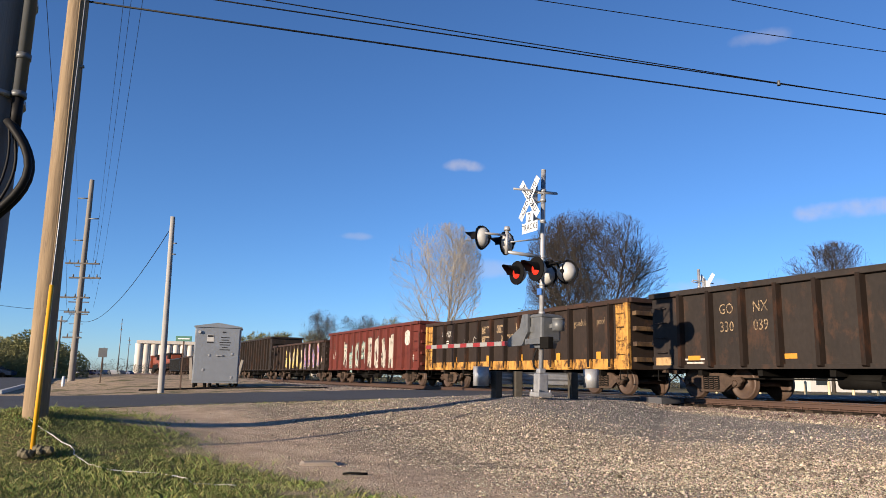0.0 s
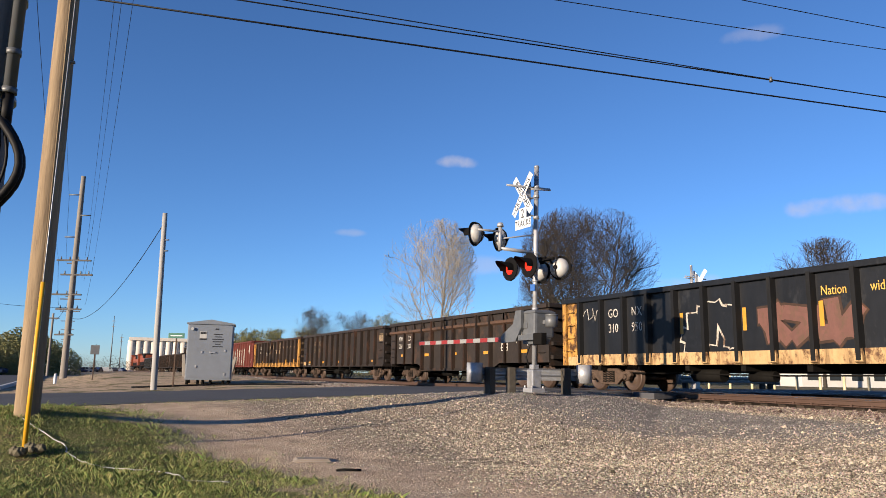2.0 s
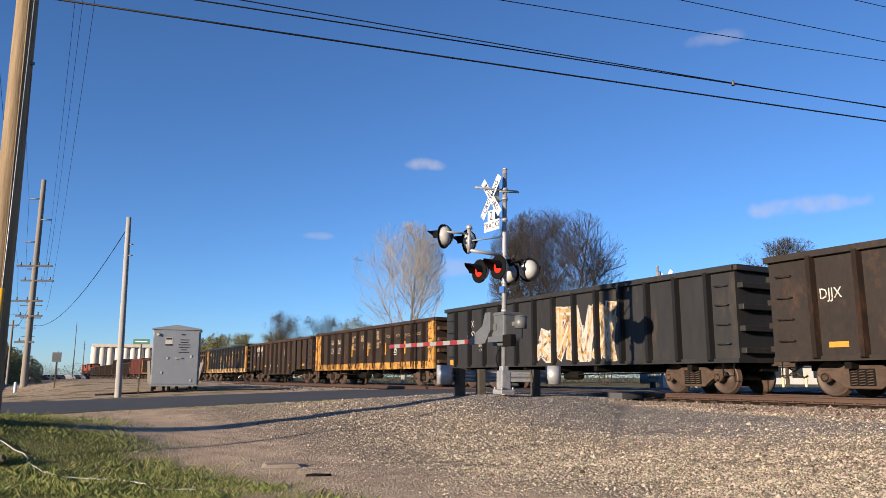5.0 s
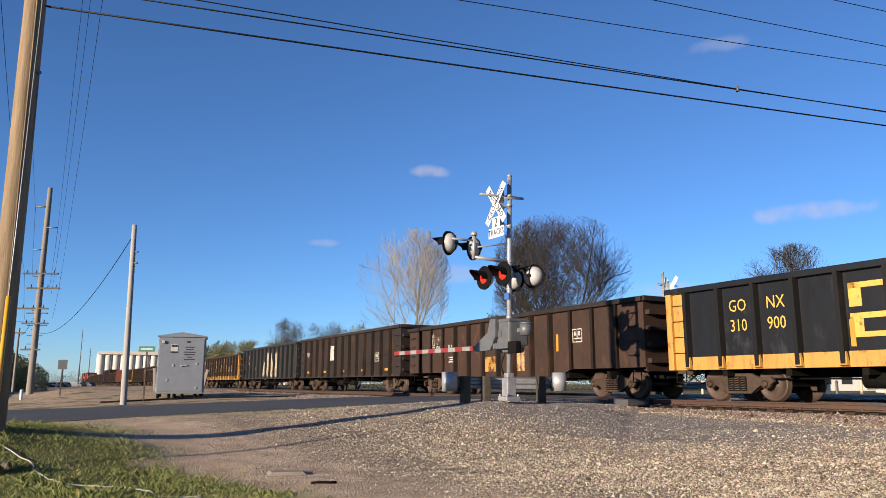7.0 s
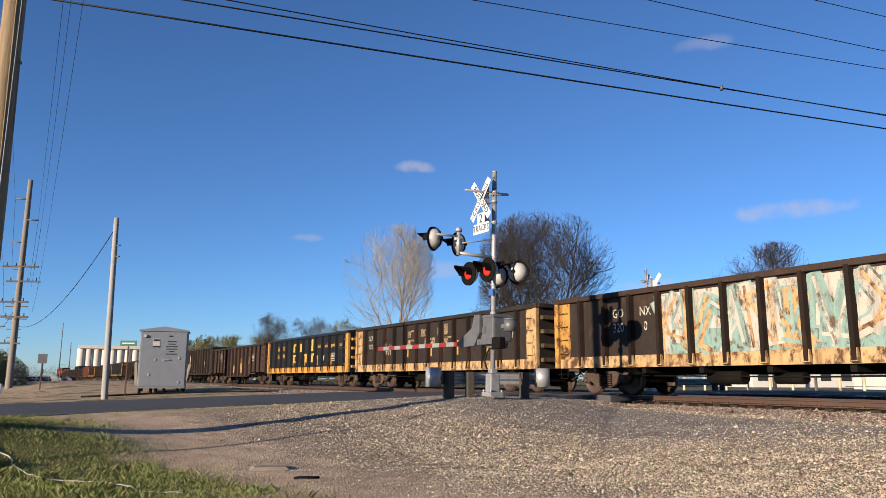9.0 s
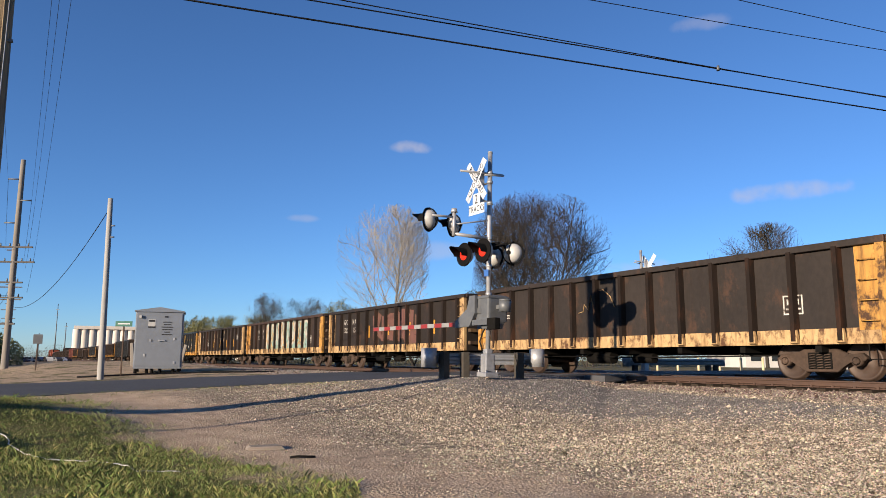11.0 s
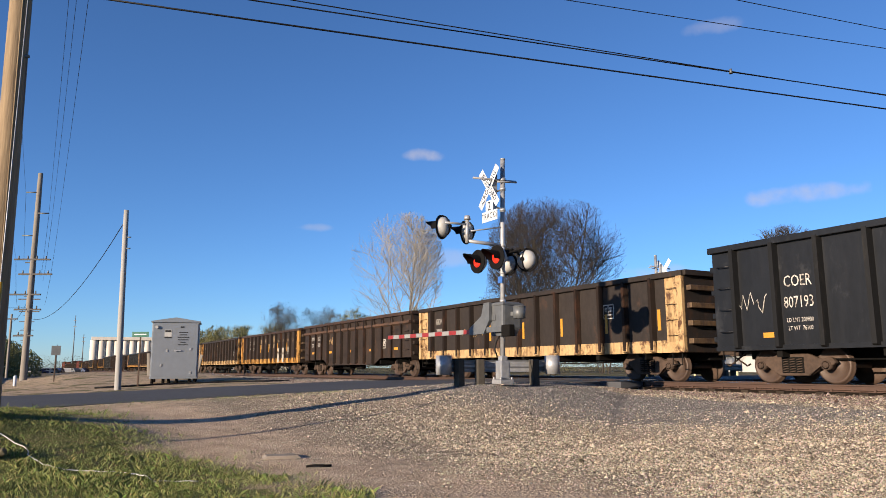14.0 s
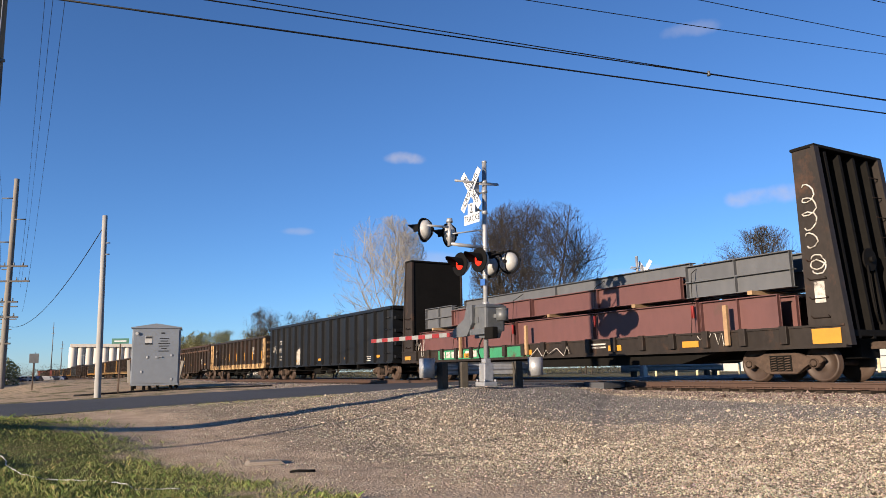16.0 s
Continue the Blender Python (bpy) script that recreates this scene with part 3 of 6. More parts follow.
            for dx in (-0.19, 0, 0.19):
                link("coil_spring", GEAR["spring"], truck, pose(dx, 1.06, 0))
            for dx in (-0.89, 0.89):
                link("bearing_cap", GEAR["bearing"], truck, pose(dx, 1.0, 0.457))
    for i, dx in enumerate((-0.89, 0.89)):
        WHEELSETS[i].append(link("wheelset", GEAR["wheelset"], truck, pose(dx, 0, 0.457)))
    return truck


MESHES = {}


def shared(key, make, mat):
    """One mesh for all alike parts: the same shape in the same paint."""
    if (key, mat.name) not in MESHES:
        MESHES[key, mat.name] = mesh_of(str(key[0]), make(), mat)
    return MESHES[key, mat.name]


def on_side(x, z, y=1.462):
    """A pose on the near side of a car: letters read from outside, x ahead."""
    return pose(x, y, z, 90, 0, 180)


TEXT = {}


def paint_text(car, text, x, z, size, mat, squeeze=0.8, name="lettering", y=1.462):
    if (text, size, mat.name, squeeze) not in TEXT:
        me = lettering(text, size, squeeze)
        me.materials.append(mat)
        TEXT[text, size, mat.name, squeeze] = me
    return link(name, TEXT[text, size, mat.name, squeeze], car, on_side(x, z, y), label="painted letters")


def plate_on(car, name, x0, x1, z0, z1, mat, y=1.45, thick=0.012, label=""):
    bm = bmesh.new()
    box(bm, min(x0, x1), max(x0, x1), y, y + thick, z0, z1)
    return part(name, bm, mat, car, label)


GLYPHS = (
    ((-0.8, -1, -0.7, 1), (-0.7, 1, 0.7, -0.9), (0.7, -1, 0.85, 1)),
    ((-0.7, -1, -0.8, 1), (-0.7, 0.1, 0.8, 1), (-0.6, 0.2, 0.85, -1)),
    ((0.8, 0.9, -0.7, 0.8), (-0.7, 0.8, 0.7, 0.05), (0.7, 0.05, 0.6, -0.9), (0.6, -0.9, -0.8, -0.8)),
    ((-0.85, -1, 0.0, 1), (0.0, 1, 0.85, -1), (-0.4, -0.3, 0.5, -0.25)),
    ((-0.75, 1, -0.75, -0.9), (-0.75, 0.9, 0.8, 0.85), (-0.75, 0.0, 0.6, 0.1), (-0.75, -0.9, 0.85, -0.95)),
    ((-0.8, 1, -0.45, -1), (-0.45, -1, 0.0, 0.5), (0.0, 0.5, 0.45, -1), (0.45, -1, 0.85, 1)),
    ((-0.7, -1, -0.75, 1), (-0.75, 0.95, 0.7, 0.7), (0.7, 0.7, 0.65, 0.0), (0.65, 0.0, -0.6, -0.1), (-0.3, -0.1, 0.85, -1)),
)


def blob_letters(car, x0, x1, z0, z1, fills, edge, seed, y=1.456):
    """Sprayed letters nobody can read: fat angular strokes with an outline, an inner colour and a highlight."""
    rng = random.Random(seed)
    count = max(2, round(abs(x1 - x0) / 1.0))
    step = (x1 - x0) / count
    last = -1
    for i in range(count):
        pick = rng.choice([k for k in range(len(GLYPHS)) if k != last])
        last = pick
        cx, cz = x0 + step * (i + 0.5), (z0 + z1) / 2 + rng.uniform(-0.08, 0.08)
        rx, rz = -abs(step) * 0.5, (z1 - z0) * rng.uniform(0.36, 0.42)
        other = GLYPHS[(pick + 3) % len(GLYPHS)]
        mx, mz, turn = rng.choice((-1, 1)), rng.choice((-1, 1)), rng.uniform(-0.5, 0.5)
        strokes = []
        for s in GLYPHS[pick][:2] + other[1:3]:
            v = [c * m + rng.uniform(-0.22, 0.22) for c, m in zip(s, (mx, mz, mx, mz))]
            strokes.append((v[0] + turn * v[1] * 0.5, v[1] - turn * v[0] * 0.5, v[2] + turn * v[3] * 0.5, v[3] - turn * v[2] * 0.5))
        slant = rng.uniform(-0.15, 0.2)
        fill = fills[i % len(fills)]
        for name, mat, lift, fat in (("letter_outline", edge, 0.0, 0.27), ("sprayed_letter", fill, 0.004, 0.2), ("letter_shine", fills[(i + 1) % len(fills)], 0.008, 0.05)):
            bm = bmesh.new()
            for k, (ax, az, bx, bz) in enumerate(strokes):
                p, q = Vector((cx + rx * (ax + slant * az), 0, cz + rz * az)), Vector((cx + rx * (bx + slant * bz), 0, cz + rz * bz))
                way = (q - p).normalized()
                side = Vector((-way.z, 0, way.x)) * fat
                p, q = p - way * fat * 0.5, q + way * fat * 0.5
                up = Vector((0, y + lift + 0.0006 * k, 0))
                bm.faces.new([bm.verts.new(v + up) for v in (p - side * 0.85, p + side * 1.1, q + side * 0.8, q - side * 1.05)])
            part(name, bm, mat, car, "unreadable spray-painted letter" if name == "sprayed_letter" else "")


def scrawl(car, x, z, w, h, mat, seed, y=1.46):
    """A thin sprayed tag."""
    rng = random.Random(seed)
    bm = bmesh.new()
    pts = [(x + w * (0.5 - (i + rng.uniform(-0.6, 0.6)) / 11), y, z + h * rng.uniform(-0.5, 0.5)) for i in range(12)]
    pipe(bm, pts, 0.016, 4)
    part("sprayed_tag", bm, mat, car, "thin sprayed tag")


def gondola(name, m, length, top, body, sill=None, corner=None, posts=13, drop=False, flare=False, label="", ribs_paint=None):
    """An open freight car: hollow body, side posts, top chord, sills, end ribs, ladders, couplers and two trucks."""
    car = thing(name, m, label, "gondola car", "gondola cars of the train")
    h = length / 2
    low, w = 0.84, 1.45

    t = 0.05

    def side_sheet():
        bm = bmesh.new()
        if drop:
            prism(bm, ((-h, low + 0.12), (-h + 3.6, low + 0.12), (-h + 4.5, low - 0.22), (h - 4.5, low - 0.22), (h - 3.6, low + 0.12), (h, low + 0.12), (h, top), (-h, top)), -t, 0)
        else:
            box(bm, -h, h, -t, 0, low, top)
        return bm

    def end_sheet():
        bm = bmesh.new()
        box(bm, -t, 0, -w + t, w - t, low, top)
        return bm

    def floor_sheet():
        bm = bmesh.new()
        box(bm, -h + t, h - t, -w + t, w - t, low + 0.15, low + 0.22)
        return bm

    sheet = shared(("side_sheet", length, top, drop), side_sheet, M[body])
    link("side_sheet", sheet, car, pose(0, w, 0))
    link("side_sheet", sheet, car, pose(0, -w, 0, 0, 0, 180))
    sheet = shared(("end_sheet", top), end_sheet, M[body])
    link("end_sheet", sheet, car, pose(h, 0, 0))
    link("end_sheet", sheet, car, pose(-h, 0, 0, 0, 0, 180))
    link("car_floor", shared(("car_floor", length), floor_sheet, M["under"]), car)
    post_w = 0.17

    def post():
        bm = bmesh.new()
        z0 = low - (0.2 if drop else -0.02)
        a = [bm.verts.new(p) for p in ((-post_w / 2 - 0.02, 0, z0), (-post_w / 2 + 0.03, 0.15, z0 + 0.06), (post_w / 2 - 0.03, 0.15, z0 + 0.06), (post_w / 2 + 0.02, 0, z0))]
        b = [bm.verts.new((v.co.x, v.co.y, top - 0.1)) for v in a]
        for i in range(3):
            bm.faces.new((a[i], a[i + 1], b[i + 1], b[i]))
        bm.faces.new(a)
        bm.faces.new(b)
        return bm

    def short_post():
        bm = bmesh.new()
        box(bm, -0.06, 0.06, 0, 0.1, low + 0.1, top - 0.1)
        return bm

    # darker post colour adds shading contrast against the side sheets
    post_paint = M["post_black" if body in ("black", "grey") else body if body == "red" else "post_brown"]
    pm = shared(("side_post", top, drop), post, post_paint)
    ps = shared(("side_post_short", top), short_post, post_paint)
    edge = h - 6.9 if posts == 13 else 0.72
    for i in range(posts):
        x = -h + edge + (length - 2 * edge) * i / (posts - 1)
        me = ps if drop and abs(x) > h - 4.0 else pm
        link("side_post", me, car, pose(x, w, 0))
        if i % 2 == 0:
            link("side_post", me, car, pose(x, -w, 0, 0, 0, 180))

    def chord():
        bm = bmesh.new()
        for y0, y1 in ((w - 0.06, w + 0.13), (-w - 0.13, -w + 0.06)):
            box(bm, -h - 0.02, h + 0.02, y0, y1, top - 0.14, top + 0.02, 0.015)
        for x0, x1 in ((-h - 0.12, -h + 0.06), (h - 0.06, h + 0.12)):
            box(bm, x0, x1, -w - 0.05, w + 0.05, top - 0.13, top + 0.03, 0.015)
        return bm

    chord_paint = M["dark"] if body in ("brown", "redbrown") and not flare else M[body]
    if body == "brown":
        chord_paint = M["redbrown"]
    link("top_chord", shared(("top_chord", length, top), chord, chord_paint), car, label="rust-brown top rail")
    if flare:
        def upper():
            bm = bmesh.new()
            for sgn in (1, -1):
                prism_pts = ((w, top - 0.62), (w + 0.12, top - 0.55), (w + 0.12, top - 0.45), (w, top - 0.4))
                a = [bm.verts.new((-h, sgn * y, z)) for y, z in prism_pts]
                b = [bm.verts.new((h, sgn * y, z)) for y, z in prism_pts]
                for i in range(4):
                    bm.faces.new((a[i], a[(i + 1) % 4], b[(i + 1) % 4], b[i]))
                bm.faces.new(a)
                bm.faces.new(b)
            return bm
        link("side_rail", shared(("side_rail", length, top), upper, M["rust"]), car, label="rusty rail along the side")

        def gusset():
            bm = bmesh.new()
            prism(bm, ((-0.25, top - 0.45), (0.25, top - 0.45), (0.08, top - 0.12), (-0.08, top - 0.12)), 0, 0.1)
            return bm
        gm = shared(("gusset", top), gusset, M[body])
        for i in range(posts):
            link("gusset", gm, car, pose(-h + edge + (length - 2 * edge) * i / (posts - 1), w, 0))
    if sill:
        def band():
            bm = bmesh.new()
            box(bm, -h, h, w, w + 0.022, low, low + 0.36, 0.006)
            return bm
        link("side_sill", shared(("side_sill", length), band, M[sill]), car, label="chipped " + sill.replace("clean_", "") + " sill band")

        def foot():
            bm = bmesh.new()
            a = [bm.verts.new(p) for p in ((-0.1, 0, low), (0.1, 0, low), (0.1, 0.14, low + 0.05), (-0.1, 0.14, low + 0.05))]
            b = [bm.verts.new(p) for p in ((-0.08, 0, low + 0.37), (0.08, 0, low + 0.37), (0.08, 0.125, low + 0.35), (-0.08, 0.125, low + 0.35))]
            for i in range(4):
                bm.faces.new((a[i], a[(i + 1) % 4], b[(i + 1) % 4], b[i]))
            bm.faces.new(a)
            bm.faces.new(b)
            return bm
        fm = shared(("post_foot",), foot, M[sill])
        for i in range(posts):
            link("post_foot", fm, car, pose(-h + edge + (length - 2 * edge) * i / (posts - 1), w, 0))
    else:
        def plain():
            bm = bmesh.new()
            if drop:
                box(bm, -h + 4.5, h - 4.5, w, w + 0.05, low - 0.22, low - 0.1, 0.006)
            else:
                box(bm, -h, h, w, w + 0.05, low, low + 0.12, 0.006)
            return bm
        link("side_sill", shared(("side_sill_plain", length, drop), plain, M[body]), car)
    if corner:
        def panel():
            bm = bmesh.new()
            box(bm, -0.36, 0.36, w, w + 0.024, low + 0.3, top - 0.14, 0.006)
            return bm
        me = shared(("corner_panel", top), panel, M[corner])
        for x in (-h + 0.36, h - 0.36):
            link("corner_panel", me, car, pose(x, 0, 0), label="chipped yellow corner panel")

        def corner_post():
            bm = bmesh.new()
            box(bm, -0.1, 0.1, -0.03, 0.12, low, top - 0.12, 0.01)
            return bm
        me = shared(("corner_post", top), corner_post, M[corner])
        for x in (-h + 0.1, h - 0.1):
            link("corner_post", me, car, pose(x, w, 0))

    def rung():
        bm = bmesh.new()
        pipe(bm, [(-0.2, 0, 0), (-0.2, 0.09, 0), (0.2, 0.09, 0), (0.2, 0, 0)], 0.014, 5)
        return bm
    rm = shared(("grab_iron",), rung, M[corner or body])
    for i in range(4):
        for x in (-h + 0.42, h - 0.42):
            link("grab_iron", rm, car, pose(x, w + 0.02, low + 0.5 + i * (top - low - 0.7) / 3.6))

    def end_rib():
        bm = bmesh.new()
        box(bm, -0.09, 0.09, -w + 0.1, w - 0.08, -0.075, 0.075, 0.02)
        return bm
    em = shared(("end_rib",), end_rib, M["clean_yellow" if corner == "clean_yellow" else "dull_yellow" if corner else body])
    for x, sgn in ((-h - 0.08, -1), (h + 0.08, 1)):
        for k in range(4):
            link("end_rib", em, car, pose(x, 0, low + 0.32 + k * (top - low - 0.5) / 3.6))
        link("coupler", GEAR["coupler"], car, pose(x - 0.2 * sgn, 0, 0, 0, 0, 0 if sgn > 0 else 180))

        def step():
            bm = bmesh.new()
            pipe(bm, [(-0.18, 0, 0.86), (-0.18, 0.02, 0.5), (0.18, 0.02, 0.5), (0.18, 0, 0.86)], 0.018, 5)
            return bm
        link("step", shared(("step",), step, M["under"]), car, pose(x - 0.45 * sgn, w, 0))

    def belly():
        bm = bmesh.new()
        box(bm, -h + 0.2, h - 0.2, -0.35, 0.35, 0.62, low + 0.02, 0.02)
        for i in range(7):
            x = -h + 1.8 + i * (length - 3.6) / 6
            box(bm, x - 0.08, x + 0.08, -1.35, 1.35, 0.66, low + 0.02)
        tube(bm, (1.2, 0.75, 0.55), (2.3, 0.75, 0.55), 0.2, sides=12)
        tube(bm, (-0.6, 0.8, 0.52), (0.2, 0.8, 0.52), 0.15, sides=12)
        pipe(bm, [(-h + 2.6, 0.9, 0.6), (-1, 0.95, 0.55), (h - 2.6, 0.9, 0.6)], 0.025)
        return bm
    link("underframe", shared(("underframe", length), belly, M["under"]), car)
    for x in (-h + 1.95, h - 1.95):
        add_truck(car, x)
    return car


# front ends of the cars along the track at the start, from the head of the train back
JOINTS = (68.47, 51.68, 35.09, 18.33, 0.99, -15.49, -32.31, -48.97, -66.04, -82.67, -99.85, -117.12, -133.4, -150.75, -168.22, -184.28, -201.36, -218.09, -235.0, -252.32, -272.9, -295.5)
TRAIN = []


def place_car(i):
    """Middle and body length of car i."""
    return (JOINTS[i] + JOINTS[i + 1]) / 2, JOINTS[i] - JOINTS[i + 1] - 1.05


def small_marks(car, x, z, mat, rows=2, w=0.5):
    bm = bmesh.new()
    for r in range(rows):
        box(bm, x - w / 2, x + w / 2 - 0.1 * (r % 2), 1.452, 1.46, z - 0.1 * r, z - 0.1 * r + 0.05)
    part("small_lettering", bm, mat, car, "small stencilled lines")


def data_box(car, x, z, mat):
    bm = bmesh.new()
    for a, b, c, d in ((-0.26, 0.26, 0.2, 0.235), (-0.26, 0.26, -0.235, -0.2), (-0.26, -0.225, -0.2, 0.2), (0.225, 0.26, -0.2, 0.2), (-0.02, 0.02, -0.08, 0.2), (-0.2, 0.2, -0.12, -0.08), (-0.16, -0.06, 0.0, 0.14), (0.06, 0.16, 0.0, 0.14)):
        box(bm, x + a, x + b, 1.452, 1.46, z + c, z + d)
    part("stencil_box", bm, mat, car, "stencilled consolidation box")


def reflectors(car, length, z, upright=False, count=5):
    for i in range(count):
        x = -length / 2 + 1.7 + i * (length - 3.4) / (count - 1)
        if upright:
            x = 2.08 - 2.3 * i
            plate_on(car, "reflector", x - 0.06, x + 0.06, z, z + 0.62, M["reflect"], y=1.452, thick=0.01)
        else:
            plate_on(car, "reflector", x - 0.24, x + 0.24, z, z + 0.13, M["reflect"], y=1.452, thick=0.01)


def bays(car, words, z, size, mat, squeeze=0.8):
    """Words painted one to a panel, between the posts: (panel from the front, word)."""
    for k, word in words:
        paint_text(car, word, 6.325 - 1.15 * k, z, size, mat, squeeze)


def pool_name(car, z, mat):
    bays(car, ((8, "Nation"), (9, "wide"), (10, "gondola"), (11, "pool")), z, 0.34, mat, 0.72)


def pool_logo(car, mat, tall=1.0):
    """A two-line logo of plain bars, a letter to a panel."""
    for x0, x1, z0, z1 in ((3.3, 3.05, 2.2, 2.75), (3.3, 2.6, 2.62, 2.75), (2.2, 1.9, 2.2, 2.75), (1.9, 1.5, 2.62, 2.75), (1.9, 1.5, 2.2, 2.33), (0.9, 0.65, 2.2, 2.75), (0.4, 0.15, 2.2, 2.95), (3.3, 3.05, 1.5, 2.05), (3.05, 2.5, 1.5, 1.62), (3.05, 2.5, 1.92, 2.05), (1.9, 1.2, 1.92, 2.05), (1.9, 1.65, 1.5, 2.05), (1.35, 1.1, 1.5, 2.05), (0.4, -0.2, 1.92, 2.05), (0.4, 0.15, 1.5, 2.05), (-0.2, -0.45, 1.5, 2.05)):
        x0, x1 = 2.1 - (3.3 - x0) * 1.2, 2.1 - (3.3 - x1) * 1.2
        bm = bmesh.new()
        box(bm, min(x0, x1), max(x0, x1), 1.452, 1.46, 2.75 - (2.75 - z0) * tall, 2.75 - (2.75 - z1) * tall)
        part("logo_bar", bm, mat, car, "painted bar of a logo")


def vivid(name, c):
    return material(name, c, tuple(v * 0.75 for v in c), 0.65, grain=7, coarse=1.6, bump=0.02, stain=0.42, stain_colour=(0.1, 0.055, 0.03), streak=2, drip=0.55, drip_colour=(0.09, 0.05, 0.028))


SP = {k: vivid("spray_" + k, c) for k, c in {"white": (0.56, 0.52, 0.45), "yellow": (0.75, 0.6, 0.12), "violet": (0.2, 0.15, 0.5), "pink": (0.65, 0.35, 0.3), "teal": (0.26, 0.42, 0.38), "black": (0.02, 0.02, 0.022), "ochre": (0.45, 0.25, 0.07), "rose": (0.16, 0.065, 0.05)}.items()}


def build_train():
    def car(i, top, body, sill=None, corner=None, label="", **more):
        mid, length = place_car(i)
        ob = gondola("gondola_car", track_pose(mid), length, top, body, sill, corner, label=label, **more)
        TRAIN.append((ob, mid))
        return ob, length

    # lead cars, partly hidden
    for mid, top, kind in ((76.9, 3.95, "dark"), (93.9, 3.1, "dark"), (110.9, 3.15, "brown"), (127.9, 3.1, "dark"), (144.4, 3.0, "black")):
        ob = gondola("gondola_car", track_pose(mid), 15.9, top, kind, label="dark weathered open freight car near the engines")
        TRAIN.append((ob, mid))
    c, L = car(0, 3.02, "brown", label="dark brown gondola with yellow, white and violet graffiti")
    blob_letters(c, L / 2 - 4.2, -L / 2 + 5.5, 1.0, 2.6, [SP["yellow"], SP["white"]], SP["black"], 3)
    blob_letters(c, -L / 2 + 5.4, -L / 2 + 0.9, 1.1, 2.8, [SP["violet"], SP["pink"]], SP["white"], 4)
    c, L = car(1, 3.42, "red", label="faded red gondola with white and black bubble graffiti")
    blob_letters(c, 4.6, 0.6, 0.95, 2.75, [SP["white"], SP["teal"]], SP["black"], 5)
    blob_letters(c, 0.5, -4.4, 0.95, 2.85, [SP["white"], SP["white"]], SP["black"], 6)
    bm = bmesh.new()
    tube(bm, (-6.2, 1.452, 2.6), (-6.2, 1.46, 2.6), 0.42, sides=24)
    tube(bm, (-6.2, 1.46, 2.6), (-6.2, 1.464, 2.6), 0.3, sides=24)
    part("round_mark", bm, M["white"], c, "faded white round mark")
    small_marks(c, -6.9, 1.6, M["white"], 4)
    scrawl(c, 6.3, 1.9, 1.2, 1.0, M["white"], 8)
    c, L = car(2, 3.17, "brown", "yellow", "yellow", label="brown gondola with chipped yellow sill and corners")
    paint_text(c, "GONX", L / 2 - 2.2, 2.55, 0.42, M["white"])
    small_marks(c, L / 2 - 2.2, 2.2, M["white"])
    scrawl(c, 3.2, 2.1, 1.2, 0.6, M["white"], 9)
    pool_logo(c, M["ghost"], 0.62)
    pool_name(c, 2.5, M["ghost"])
    for x in (4.6, 1.5, -1.2, -3.8, -6.2):
        plate_on(c, "reflector", x - 0.12, x + 0.12, 1.2, 1.45, M["reflect"], y=1.475)
    c, L = car(3, 3.17, "dark", label="dark brown weathered gondola with old number stencils")
    bays(c, ((1, "GO"), (2, "NX")), 2.5, 0.42, M["ghost"])
    bays(c, ((1, "330"), (2, "039")), 2.0, 0.42, M["ghost"])
    plate_on(c, "corner_patch", L / 2 - 0.1, L / 2 - 0.8, 0.86, 1.2, M["cream"])
    plate_on(c, "corner_patch", -L / 2 + 0.15, -L / 2 + 0.75, 2.3, 2.75, M["ghost"])
    small_marks(c, L / 2 - 1.7, 1.1, M["white"], 2, 0.8)
    reflectors(c, L, 1.1)
    c, L = car(4, 3.18, "dark", drop=True, flare=True, label="dark brown high-sided gondola with a rusty ribbed upper rail")
    bays(c, ((0, "MW"), (1, "CX")), 2.3, 0.36, M["white"])
    bays(c, ((0, "200"), (1, "200")), 1.9, 0.36, M["white"])
    data_box(c, -L / 2 + 3.2, 1.7, M["white"])
    scrawl(c, -L / 2 + 1.9, 2.0, 0.9, 0.8, M["white"], 12)
    reflectors(c, L, 1.35)
    c, L = car(5, 3.2, "black", "cream", "yellow", label="black and yellow gondola with white and red graffiti tags")
    bays(c, ((1, "GO"), (2, "NX")), 2.55, 0.42, M["white"])
    bays(c, ((1, "310"), (2, "950")), 2.05, 0.42, M["white"])
    blob_letters(c, 2.0, 0.1, 1.25, 2.4, [M["black"]], SP["white"], 13)
    blob_letters(c, -0.7, -3.5, 1.4, 2.3, [SP["rose"]], M["redbrown"], 16)
    scrawl(c, L / 2 - 1.4, 2.6, 1.1, 0.7, M["white"], 14)
    pool_name(c, 2.6, M["gold"])
    data_box(c, -5.4, 1.9, M["white"])
    reflectors(c, L, 1.75, True, 4)
    c, L = car(6, 3.1, "brown", drop=True, label="brown gondola with dropped middle and white stencils")
    bays(c, ((0, "6"), (1, "805"), (2, "9")), 2.15, 0.4, M["white"])
    bm = bmesh.new()
    for i in range(4):
        box(bm, L / 2 - 2.1 - 0.42 * i - 0.3, L / 2 - 2.1 - 0.42 * i, 1.452, 1.46, 2.45, 2.8)
    part("reporting_mark", bm, M["white"], c, "white block marks")
    data_box(c, -2.0, 2.2, M["white"])
    scrawl(c, 1.6, 1.2, 0.7, 0.4, M["white"], 15)
    reflectors(c, L, 1.2)
    c, L = car(7, 3.17, "brown", "yellow", "yellow", label="brown gondola with yellow sill and peeling white letters")
    bays(c, ((1, "G O"), (2, "N X")), 2.5, 0.4, M["white"])
    bays(c, ((1, "330"), (2, "075")), 1.97, 0.46, M["white"])
    pool_logo(c, M["ghost"], 0.62)
    pool_name(c, 2.55, M["ghost"])
    data_box(c, -3.6, 1.8, M["white"])
